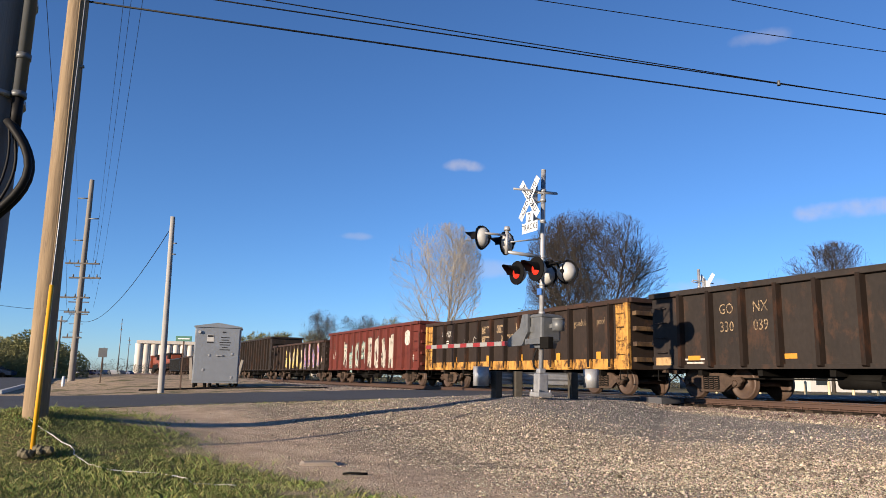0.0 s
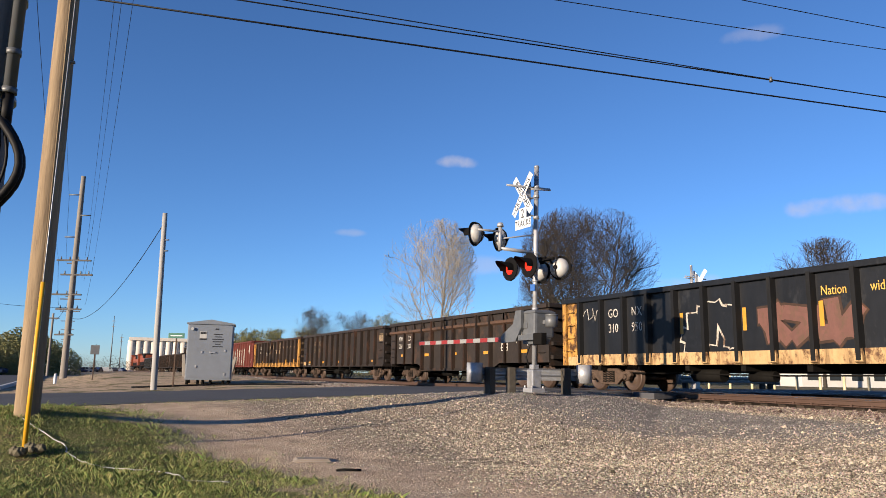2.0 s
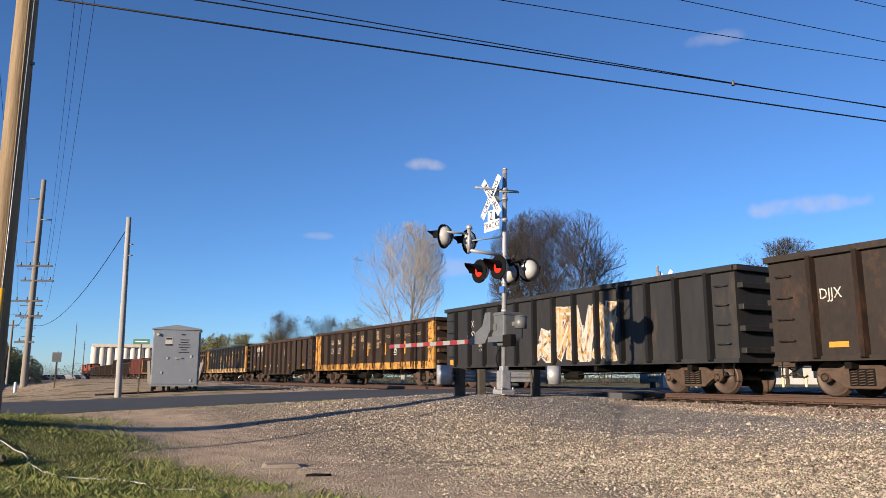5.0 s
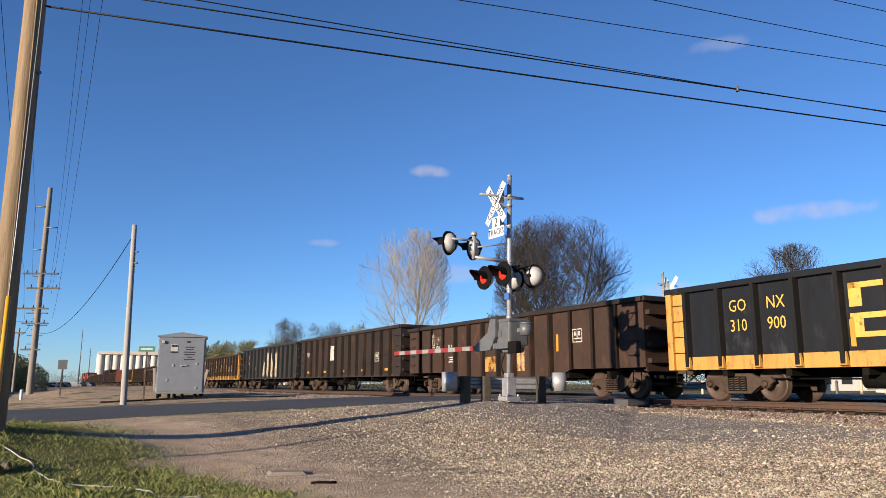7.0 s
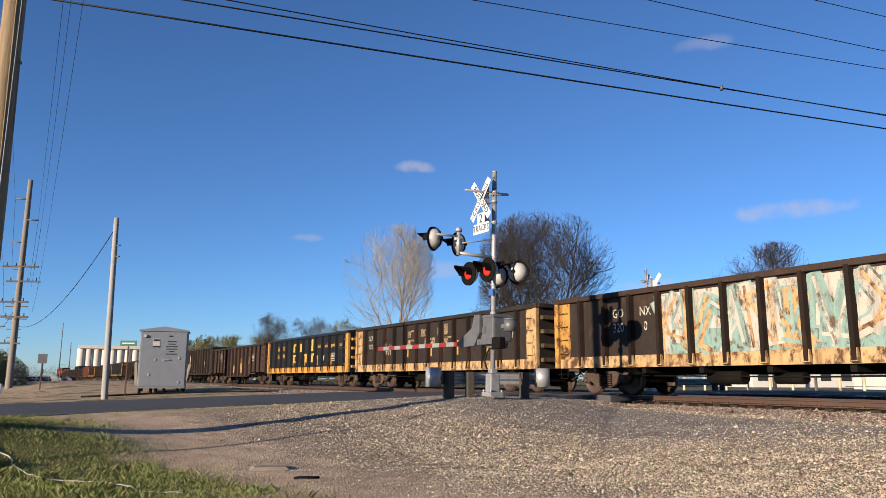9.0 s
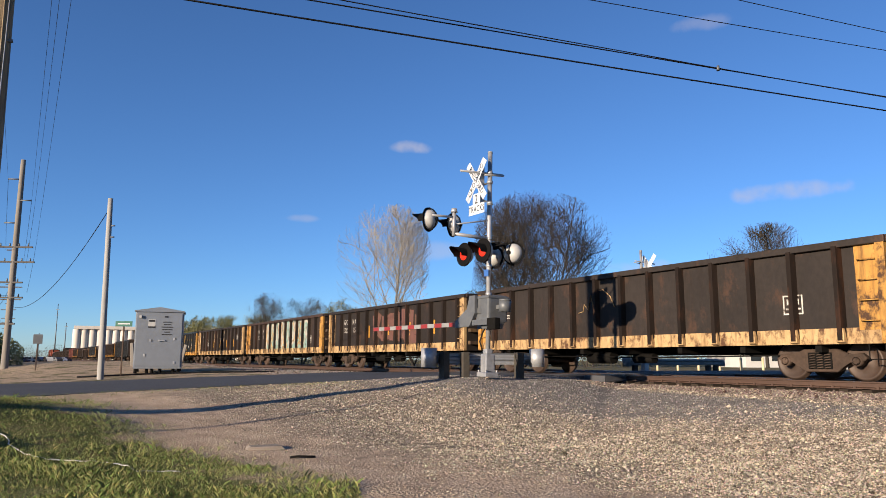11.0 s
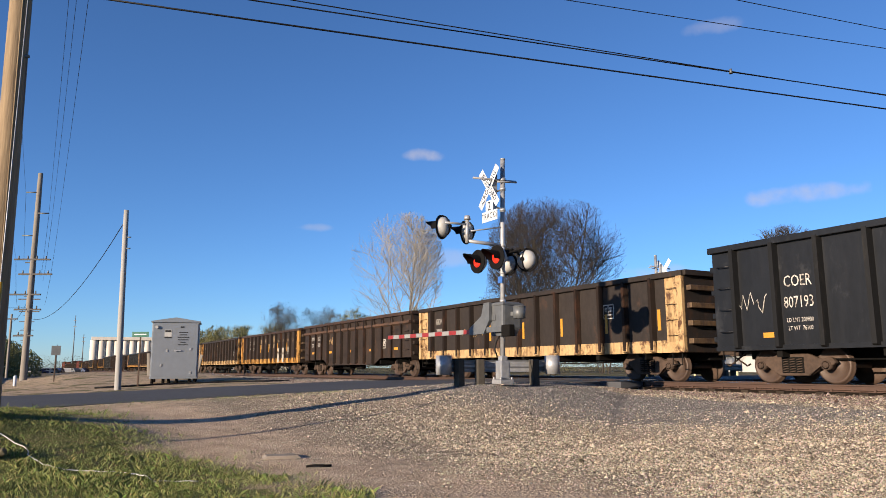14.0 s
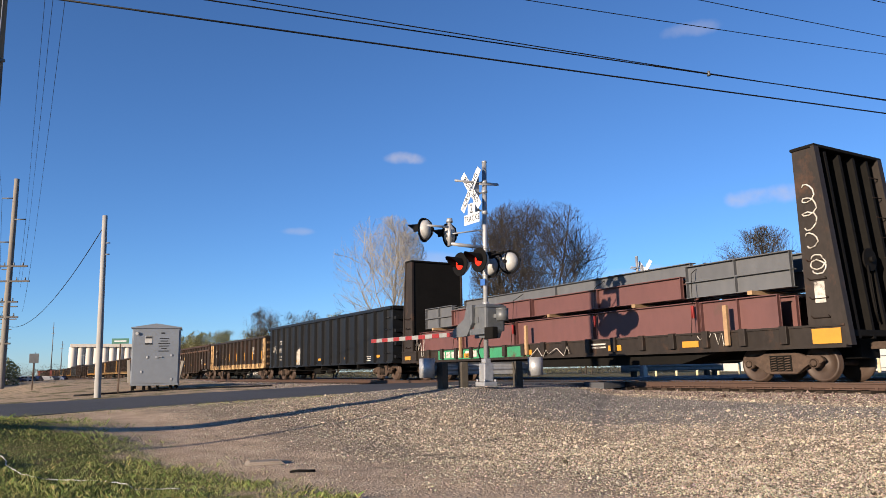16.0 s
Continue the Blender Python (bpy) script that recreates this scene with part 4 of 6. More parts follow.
    reflectors(c, L, 1.6, True, 4)
    c, L = car(8, 3.42, "grey", label="grey-black high gondola with white stencils and faded paint")
    bays(c, ((0.5, "DJJX"), ), 2.65, 0.4, M["white"], 0.7)
    bays(c, ((0.5, "19352"), ), 2.2, 0.4, M["white"], 0.7)
    for k, (a, b) in enumerate((("LD LMT", 1.75), ("LT WT", 1.55))):
        paint_text(c, a, L / 2 - 2.9, b, 0.16, M["white"])
    small_marks(c, L / 2 - 4.4, 1.75, M["white"], 2)
    blob_letters(c, 0.9, -3.1, 1.0, 3.0, [SP["white"], M["cream"]], SP["white"], 18)
    plate_on(c, "reflector", L / 2 - 0.35, L / 2 - 0.8, 0.95, 1.2, M["reflect"], y=1.475)
    c, L = car(9, 3.45, "dark", label="dark brown high gondola with a white notice")
    plate_on(c, "notice", 2.2, 1.6, 1.9, 2.8, M["white"], label="white notice board")
    paint_text(c, "DJJX", L / 2 - 1.6, 2.4, 0.36, M["white"])
    data_box(c, -L / 2 + 3.0, 1.9, M["white"])
    reflectors(c, L, 1.15)
    c, L = car(10, 3.12, "redbrown", drop=True, label="rust-brown gondola with bowed sides")
    scrawl(c, L / 2 - 2.6, 2.4, 1.0, 0.8, M["white"], 20)
    small_marks(c, L / 2 - 2.4, 2.2, M["white"], 3)
    data_box(c, -L / 2 + 3.2, 2.1, M["white"])
    plate_on(c, "paint_patch", 1.15, 0.15, 0.95, 1.55, M["yellow"], y=1.45, label="chipped yellow paint patch")
    plate_on(c, "paint_patch", -1.1, -1.75, 0.95, 1.75, M["cream"], y=1.45, label="scraped cream paint patch")
    plate_on(c, "reflector", -1.5, -1.38, 1.5, 2.1, M["reflect"], y=1.466)
    for x in (4.6, -3.8):
        plate_on(c, "reflector", x - 0.06, x + 0.06, 1.6, 2.2, M["reflect"], y=1.452)
    bays(c, ((1, "GONX"), ), 2.5, 0.34, M["ghost"], 0.7)
    bays(c, ((1, "200"), (2, "354")), 2.05, 0.36, M["white"], 0.75)
    small_marks(c, 3.9, 1.6, M["white"], 3)
    c, L = car(11, 3.17, "black", "clean_yellow", "clean_yellow", label="black gondola with fresh yellow sill, corners and letters")
    bays(c, ((1, "GO"), (2, "NX")), 2.5, 0.46, M["gold"])
    bays(c, ((1, "310"), (2, "900")), 1.97, 0.46, M["gold"])
    pool_logo(c, M["gold"])
    pool_name(c, 2.45, M["gold"])
    data_box(c, -5.1, 1.75, M["white"])
    scrawl(c, -3.4, 1.8, 0.5, 0.8, M["white"], 22)
    reflectors(c, L, 1.3, True, 4)
    c, L = car(12, 3.17, "dark", "cream", "cream", label="dark brown gondola with faded cream sill and ghost letters")
    bays(c, ((0.1, "GONX"), ), 2.55, 0.36, M["white"], 0.72)
    bays(c, ((0.1, "320382"), ), 2.12, 0.36, M["white"], 0.68)
    scrawl(c, 4.2, 2.0, 0.7, 0.9, M["white"], 23)
    pool_logo(c, M["ghost"], 0.62)
    scrawl(c, -L / 2 + 1.9, 2.2, 0.8, 0.6, M["white"], 25)
    reflectors(c, L, 1.5, True, 4)
    c, L = car(13, 3.17, "brown", "cream", "yellow", label="brown gondola with a large white, teal and orange graffiti piece")
    bays(c, ((1, "GO"), (2, "NX")), 2.5, 0.4, M["white"])
    bays(c, ((1, "320"), (2, "0")), 2.05, 0.4, M["white"])
    plate_on(c, "graffiti_ground", 3.6, -5.6, 1.85, 2.95, SP["white"], y=1.45, thick=0.006, label="white sprayed ground")
    plate_on(c, "graffiti_ground", 3.6, -5.6, 0.95, 1.85, SP["teal"], y=1.45, thick=0.006, label="teal sprayed ground")
    blob_letters(c, 3.6, -5.4, 1.15, 2.9, [SP["white"], M["cream"], SP["teal"]], SP["teal"], 26, y=1.464)
    data_box(c, -L / 2 + 2.4, 1.7, M["white"])
    c, L = car(14, 3.17, "dark", "cream", "cream", label="dark brown gondola with faded red panel and cream sill")
    bays(c, ((1, "G O"), (2, "N X")), 2.5, 0.4, M["white"])
    bays(c, ((1, "320"), (2, "15")), 2.05, 0.4, M["white"])
    blob_letters(c, 1.5, -3.4, 1.3, 2.8, [SP["rose"]], M["redbrown"], 27)
    reflectors(c, L, 1.6, True, 4)
    c, L = car(15, 3.17, "dark", "cream", "yellow", label="dark gondola with cream sill and faded letters")
    paint_text(c, "GONX", L / 2 - 1.9, 2.5, 0.38, M["white"])
    small_marks(c, L / 2 - 1.9, 2.1, M["white"], 2, 0.9)
    scrawl(c, 1.2, 2.3, 1.6, 0.8, M["cream"], 28)
    data_box(c, -L / 2 + 2.3, 1.8, M["white"])
    c, L = car(16, 3.17, "brown", "yellow", "yellow", label="brown gondola with yellow sill and white sprayed patches")
    bays(c, ((1, "G O"), (2, "N X")), 2.5, 0.4, M["white"])
    bays(c, ((1, "340"), (2, "202")), 2.0, 0.4, M["white"])
    pool_logo(c, M["ghost"], 0.62)
    for k in range(2):
        plate_on(c, "sprayed_patch", -2.62 - 1.15 * k, -3.55 - 1.15 * k, 0.9, 1.95, SP["white"], y=1.476, thick=0.006, label="smudged white sprayed patch")
        scrawl(c, -3.1 - 1.15 * k, 1.55, 0.8, 0.5, M["brown"], 60 + k, y=1.486)
    pool_name(c, 2.5, M["ghost"])
    data_box(c, -5.2, 1.75, M["white"])
    reflectors(c, L, 1.7, True, 4)
    c, L = car(17, 3.2, "brown", drop=True, flare=True, label="brown high-sided gondola with a rusty ribbed upper rail")
    bays(c, ((0, "MW"), (1, "CX")), 2.3, 0.36, M["white"])
    bays(c, ((0, "200"), (1, "1008")), 1.9, 0.34, M["white"], 0.7)
    data_box(c, -L / 2 + 3.2, 1.7, M["white"])
    scrawl(c, 2.9, 2.1, 0.8, 0.5, M["cream"], 31)
    reflectors(c, L, 1.35)
    c, L = car(18, 3.17, "dark", "cream", "cream", label="dark brown gondola with cream sill and corners")
    bays(c, ((0.1, "GONX"), ), 2.5, 0.38, M["white"], 0.72)
    bays(c, ((0.1, "320280"), ), 2.04, 0.38, M["white"], 0.68)
    scrawl(c, 3.4, 1.9, 1.6, 0.4, M["cream"], 32)
    data_box(c, -L / 2 + 3.2, 2.2, M["white"])
    reflectors(c, L, 1.5, True, 5)
    c, L = car(19, 3.63, "black", posts=16, label="long black high gondola with white stencilled letters")
    paint_text(c, "COER", 7.25, 2.5, 0.4, M["white"], 0.72)
    paint_text(c, "807193", 7.25, 1.98, 0.4, M["white"], 0.68)
    paint_text(c, "LD LMT 209900", 7.25, 1.55, 0.15, M["white"], 0.72)
    paint_text(c, "LT WT  76100", 7.25, 1.35, 0.15, M["white"], 0.72)
    scrawl(c, L / 2 - 1.2, 2.05, 0.9, 0.6, M["white"], 33)
    blob_letters(c, 4.3, 3.3, 0.9, 1.9, [SP["white"]], M["black"], 34)
    small_marks(c, -L / 2 + 2.8, 1.2, M["white"], 3)
    reflectors(c, L, 1.15)
    flat_car(20)
    engine(165.0, "orange and black diesel engine pulling the train")
    engine(187.5, "orange diesel engine at the head of the train")


def flat_car(i):
    mid, total = (JOINTS[i] + JOINTS[i + 1]) / 2, JOINTS[i] - JOINTS[i + 1]
    L = total - 0.9
    h = L / 2
    car = thing("bulkhead_flat_car", track_pose(mid), "dark bulkhead flat car loaded with maroon steel girders", "flat car", "gondola cars of the train")
    bm = bmesh.new()
    box(bm, -h, h, -1.4, 1.4, 1.05, 1.2, 0.01)
    part("deck", bm, M["under"], car)
    for sgn in (1, -1):
        bm = bmesh.new()
        prism(bm, ((-h, 0.82), (h, 0.82), (h, 1.32), (-h, 1.32)), 1.36 if sgn > 0 else -1.44, 1.44 if sgn > 0 else -1.36)
        box(bm, -h, h, 1.34 * sgn - 0.06, 1.34 * sgn + 0.14, 0.8, 0.86)
        box(bm, -h, h, 1.34 * sgn - 0.06, 1.34 * sgn + 0.14, 1.29, 1.34)
        part("side_sill", bm, M["dark"], car)
    def pocket():
        bm = bmesh.new()
        box(bm, -0.1, 0.1, 1.42, 1.56, 0.92, 1.36, 0.015)
        return bm
    for k in range(17):
        link("stake_pocket", shared(("stake_pocket",), pocket, M["dark"]), car, pose(-h + 1.5 + k * (L - 3.0) / 16, 0, 0))
    plate_on(car, "green_panel", 7.4, 0.9, 0.9, 1.28, M["green"], y=1.441, label="green painted panel")
    for k, x in enumerate((7.0, 6.55, 6.1, 5.65, 5.0, 4.5)):
        plate_on(car, "reporting_mark", x - 0.17, x + 0.17, 0.96, 1.22, M["white"], y=1.455, label="white block mark")
    scrawl(car, h - 1.9, 1.5, 0.9, 1.2, M["white"], 41, y=1.47)
    scrawl(car, -0.4, 1.08, 2.2, 0.45, M["white"], 42, y=1.57)
    scrawl(car, -h + 3.6, 1.15, 1.0, 0.5, M["white"], 43, y=1.46)
    for x in (h - 0.6, 5.0, 1.0, -3.5, -h + 4.4):
        plate_on(car, "reflector", x - 0.28, x + 0.28, 0.95, 1.12, M["reflect"], y=1.455)
    small_marks(car, -h + 8.2, 1.15, M["white"], 2, 0.9)
    def upright():
        bm = bmesh.new()
        prism(bm, ((-0.5, 1.0), (0.26, 1.0), (-0.12, 5.55), (-0.5, 5.55)), -0.05, 0.05)
        return bm

    def ladder_rung():
        bm = bmesh.new()
        tube(bm, (0, 0.52, 0), (0, 1.0, 0), 0.014, sides=5)
        return bm

    def side_grab():
        bm = bmesh.new()
        pipe(bm, [(-0.5, 1.42, 0.05), (-0.5, 1.5, 0), (-0.08, 1.5, 0), (-0.08, 1.42, 0.05)], 0.014, 5)
        return bm

    for x, sgn in ((h - 0.35, 1), (-h + 0.25, -1)):
        wall = new("bulkhead")
        wall.parent, wall.matrix_basis = car, pose(x, 0, 0, 0, 0, 0 if sgn > 0 else 180)
        for y in (1.36, -1.36):
            bm = bmesh.new()
            prism(bm, ((-0.65, 0.85), (0.3, 0.85), (-0.1, 5.6), (-0.65, 5.6)), y - 0.05, y + 0.05)
            prism(bm, ((0.27, 0.85), (0.37, 0.85), (-0.04, 5.6), (-0.13, 5.6)), y - 0.1, y + 0.09)
            part("bulkhead_side", bm, M["dark"], wall, "dark brown tapered side plate")
        bm = bmesh.new()
        box(bm, -0.62, -0.52, -1.3, 1.3, 1.2, 5.6)
        box(bm, -0.68, -0.04, -1.45, 1.45, 5.58, 5.66, 0.02)
        part("bulkhead_sheet", bm, M["under"], wall)
        for k in range(4):
            link("upright", shared(("upright",), upright, M["under"]), wall, pose(0, -0.9 + 0.6 * k, 0))
        for k in range(8):
            z = 1.45 + 0.52 * k
            link("ladder_rung", shared(("ladder_rung",), ladder_rung, M["post_brown"]), wall, pose(0.24 - 0.084 * (z - 1.0) + 0.02, 0.32, z))
        bm = bmesh.new()
        tube(bm, (0.12, 0.05, 2.9), (0.16, 0.05, 2.9), 0.28, sides=18)
        tube(bm, (0.16, 0.05, 2.9), (0.24, 0.05, 2.9), 0.07, sides=10)
        pipe(bm, [(0.16, -0.1, 2.75), (0.18, -0.1, 2.2), (0.2, -0.06, 1.7), (0.22, 0.0, 1.4)], 0.03, 5)
        part("hand_brake_wheel", bm, M["under"], wall, "black brake wheel with its chain")
        for z in (1.5, 1.95, 2.4, 2.85):
            link("grab_iron", shared(("side_grab",), side_grab, M["post_brown"]), wall, pose(0, 0 if sgn > 0 else -2.92, z))
        link("coupler", GEAR["coupler"], car, pose(x, 0, 0, 0, 0, 0 if sgn > 0 else 180))

    def curl_tag(x, z, wide, tall, loops, seed, thick=0.022):
        """A looped sprayed signature that runs downwards."""
        rng = random.Random(seed)
        bm = bmesh.new()
        pts = []
        for k in range(loops * 9 + 1):
            f = k / (loops * 9)
            a = 2 * math.pi * k / 9
            pts.append((x + wide * (0.34 + 0.1 * math.sin(3 * f)) * math.cos(a) + rng.uniform(-0.02, 0.02), 1.425, z + tall * (0.5 - f) + wide * 0.3 * math.sin(a) + rng.uniform(-0.02, 0.02)))
        pipe(bm, pts, thick, 4)
        part("sprayed_tag", bm, M["white"], car, "white looped spray tag")

    curl_tag(-h + 0.58, 4.15, 0.42, 1.0, 3, 51)
    curl_tag(-h + 0.6, 3.35, 0.36, 0.25, 1, 52)
    curl_tag(-h + 0.5, 2.75, 0.46, 0.25, 2, 53)
    plate_on(car, "sprayed_patch", -h + 0.4, -h + 0.66, 1.85, 2.35, M["white"], y=1.412, label="white sprayed patch")
    plate_on(car, "reflector", -h + 0.1, -h + 0.8, 0.9, 1.25, M["reflect"], y=1.46)

    def girder(x0, x1, y, z, tall, flange, mat, label):
        bm = bmesh.new()
        box(bm, x0, x1, y - 0.012, y + 0.012, z, z + tall)
        box(bm, x0, x1, y - flange / 2, y + flange / 2, z - 0.02, z, 0.004)
        box(bm, x0, x1, y - flange / 2, y + flange / 2, z + tall, z + tall + 0.025, 0.004)
        for x in (x0 + 0.02, (x0 + x1) / 2, x1 - 0.02):
            box(bm, x - 0.008, x + 0.008, y, y + flange / 2 - 0.01, z, z + tall)
        part("girder", bm, M[mat], car, label)

    def chock(x, z, y0=-1.2, y1=1.38):
        bm = bmesh.new()
        box(bm, x - 0.07, x + 0.07, y0, y1, z, z + 0.11, 0.01)
        part("timber_bearer", bm, M["timber"], car, "pale timber bearer")

    for k in range(6):
        chock(-h + 2.6 + k * (L - 5) / 5, 1.22)
    for y in (1.15, 0.4, -0.4, -1.1):
        girder(-9.1, -6.7, y, 1.36, 0.8, 0.26, "beam", "maroon primed steel girder")
        girder(-6.6, 1.9, y, 1.36, 0.82, 0.26, "beam", "long maroon primed steel girder")
        girder(2.0, 9.4, y, 1.36, 0.8, 0.26, "beam", "long maroon primed steel girder")
    for k in range(5):
        chock(-8.4 + k * 4.1, 2.22)
    for y in (1.05, 0.3, -0.45):
        girder(-6.0, 1.0, y, 2.36, 0.6, 0.26, "beam", "maroon primed steel girder")
        girder(1.1, 6.7, y, 2.36, 0.62, 0.26, "beam", "maroon primed steel girder")
        for z in (2.36, 2.82):
            girder(-9.4, -6.1, y - 0.1, z, 0.42, 0.26, "beam_grey", "grey steel girder")
            girder(6.8, 9.2, y - 0.1, z, 0.42, 0.26, "beam_grey", "grey steel girder")
    for y in (0.7, -0.2):
        girder(-6.1, 6.2, y, 3.02, 0.36, 0.26, "beam_grey", "long grey steel girder on top of the load")
    for x in (-6.5, -2.5, 2.0, 6.2):
        bm = bmesh.new()
        pipe(bm, [(x, 1.45, 1.25), (x, 1.32, 2.22), (x + 0.05, 1.22, 3.02), (x + 0.1, 0.6, 3.36), (x + 0.1, -0.4, 3.36), (x, -1.45, 1.25)], 0.012, 4)
        part("lashing", bm, M["under"], car, "dark chain lashing")
        bm = bmesh.new()
        box(bm, x - 0.04, x + 0.04, 1.3, 1.36, 1.75, 2.1, 0.01)
        part("tensioner", bm, M["tape_red"], car, "red tensioner")
    for x in (-h + 3.1, 0.9, 5.4):
        bm = bmesh.new()
        box(bm, x - 0.06, x + 0.06, 1.5, 1.6, 0.95, 2.0, 0.01)
        part("timber_stake", bm, M["timber"], car, "upright timber stake")
    bm = bmesh.new()
    box(bm, -h + 0.3, h - 0.3, -0.4, 0.4, 0.55, 1.05, 0.02)
    prism(bm, ((-h + 3.5, 0.85), (-h + 5, 0.5), (h - 5, 0.5), (h - 3.5, 0.85)), -1.2, 1.2)
    part("underframe", bm, M["under"], car)
    for x in (-h + 1.95, h - 1.95):
        add_truck(car, x)
    TRAIN.append((car, mid))


def engine(mid, label):
    car = thing("diesel_engine", track_pose(mid), label, "locomotive", "engines at the head of the train")
    bm = bmesh.new()
    box(bm, -10.6, 10.6, -1.45, 1.45, 1.15, 1.45, 0.03)
    part("frame", bm, M["under"], car)
    bm = bmesh.new()
    box(bm, -9.6, 6.4, -0.95, 0.95, 1.45, 4.0, 0.08)
    part("hood", bm, M["orange"], car)
    bm = bmesh.new()
    box(bm, -9.4, -6.2, -1.35, 1.35, 3.2, 4.3, 0.1)
    box(bm, -3.0, 1.5, -1.0, 1.0, 3.95, 4.45, 0.08)
    part("radiator", bm, M["under"], car)
    bm = bmesh.new()
    prism(bm, ((6.4, 1.45), (9.0, 1.45), (9.0, 3.2), (8.7, 4.5), (6.4, 4.5)), -1.45, 1.45)
    part("cab", bm, M["orange"], car)
    bm = bmesh.new()
    box(bm, 9.0, 10.3, -0.9, 0.9, 1.45, 3.0, 0.1)
    part("nose", bm, M["orange"], car)
    plate_on(car, "cab_window", 6.9, 8.3, 3.2, 3.9, M["glass"], y=1.45)
    plate_on(car, "black_band", -9.6, 6.4, 1.5, 2.3, M["under"], y=0.96)
    for y in (1.42, -1.42):
        bm = bmesh.new()
        pipe(bm, [(-10.4, y, 1.45), (-10.4, y, 2.5), (6.2, y, 2.5), (6.2, y, 1.45)], 0.02, 4)
        part("handrail", bm, M["under"], car)
    bm = bmesh.new()
    box(bm, -3, 3, -1.3, 1.3, 0.4, 1.15, 0.1)
    part("fuel_tank", bm, M["under"], car)
    for x in (-7, -5.2, 5.2, 7):
        add_truck(car, x)
    TRAIN.append((car, mid))


build_train()


# ---- crossing signal ----
def signal_head(parent, m, lit):
    """A flashing-light unit: it faces +x in its own space."""
    head = new("flashing_light")
    head.parent, head.matrix_basis = parent, m
    bm = bmesh.new()
    tube(bm, (-0.012, 0, 0), (0.012, 0, 0), 0.305, sides=28)
    part("background_disc", bm, M["signal_black"], head)
    bm = bmesh.new()
    rings = []
    for x, r in ((-0.012, 0.25), (-0.07, 0.245), (-0.13, 0.225), (-0.19, 0.17), (-0.22, 0.08)):
        rings.append([bm.verts.new((x, r * math.cos(2 * math.pi * i / 24), r * math.sin(2 * math.pi * i / 24))) for i in range(24)])
    for a, b in zip(rings, rings[1:]):
        for i in range(24):
            bm.faces.new((a[i], a[(i + 1) % 24], b[(i + 1) % 24], b[i])).smooth = True
    bm.faces.new(rings[-1])
    part("housing", bm, M["signal_back"], head, "white lamp housing")
    bm = bmesh.new()
    pipe(bm, [(-0.02, 0, -0.3), (-0.12, 0, -0.25), (-0.21, 0, -0.16), (-0.24, 0, 0), (-0.21, 0, 0.16), (-0.12, 0, 0.25), (-0.02, 0, 0.3)], 0.017, 5)
    tube(bm, (-0.21, 0, 0), (-0.27, 0, 0), 0.05, sides=10)
    part("mounting_yoke", bm, M["signal_black"], head, "black band round the housing")
    bm = bmesh.new()
    rings = [[bm.verts.new((x, r * math.cos(2 * math.pi * i / 24), r * math.sin(2 * math.pi * i / 24))) for i in range(24)] for x, r in ((0.014, 0.152), (0.03, 0.13), (0.042, 0.07))]
    for a, b in zip(rings, rings[1:]):
        for i in range(24):
            bm.faces.new((a[i], a[(i + 1) % 24], b[(i + 1) % 24], b[i])).smooth = True
    bm.faces.new(rings[-1])
    part("lens", bm, M["lens_red"] if lit else M["lens_dark"], head, "red lens")
    bm = bmesh.new()
    ang = [math.radians(-20 + 220 * k / 18) for k in range(19)]
    for r in (0.17, 0.162):
        a = [bm.verts.new((0.012, r * math.cos(t), r * math.sin(t))) for t in ang]
        b = [bm.verts.new((0.2 + 0.24 * max(0, math.sin(t)), r * math.cos(t), r * math.sin(t))) for t in ang]
        for i in range(18):
            bm.faces.new((a[i], a[i + 1], b[i + 1], b[i])).smooth = True
    part("visor", bm, M["signal_black"], head)
    return head


def sign_board(parent, name, w, h, m, text, size, squeeze=0.9):
    """A flat board that faces +y, with black letters."""
    bm = bmesh.new()
    box(bm, -w / 2, w / 2, -0.004, 0.004, -h / 2, h / 2, 0.002)
    board = part(name, bm, M["sign_white"], parent, "white board with black letters", m)
    for k, (line, x) in enumerate(text):
        me = lettering(line, size, squeeze, 1.1)
        me.materials.append(M["sign_black"])
        link("lettering", me, board, pose(x, 0.008, 0, 90, 0, 180))
    return board


def crossing_signal(m, label, gate=True):
    sig = thing("crossing_signal", m, label, "crossing signal", "crossing signals")
    bm = bmesh.new()
    tube(bm, (0, 0, 0.55), (0.0, 0, 5.68), 0.062, 0.062, 16)
    tube(bm, (0, 0, 5.68), (0, 0, 5.72), 0.07, 0.06, 16)
    for z in (3.42, 4.35, 4.9, 5.15, 1.2, 2.0, 2.72):
        tube(bm, (0, 0, z - 0.035), (0, 0, z + 0.035), 0.078, sides=16)
    part("mast", bm, M["silver"], sig, "silver tubular mast")
    bm = bmesh.new()
    box(bm, -0.135, 0.135, -0.135, 0.135, 0.05, 0.5, 0.03)
    box(bm, -0.09, 0.09, -0.09, 0.09, 0.5, 0.62, 0.02)
    box(bm, -0.2, 0.2, -0.2, 0.2, -0.06, 0.05, 0.02)
    for x in (-0.16, 0.16):
        for y in (-0.16, 0.16):
            tube(bm, (x, y, 0.04), (x, y, 0.11), 0.025, sides=6)
    part("base_casting", bm, M["silver"], sig, "silver junction box base")
    bm = bmesh.new()
    pipe(bm, [(0.1, 0.1, 0.6), (0.16, 0.14, 0.8), (0.12, 0.1, 1.0), (0.02, 0.08, 1.15)], 0.02)
    part("cable", bm, M["wire"], sig)
    a = 50.5
    for text, lean, lift in (("RAILROAD", a, 0.0), ("CROSSING", -a, 0.012)):
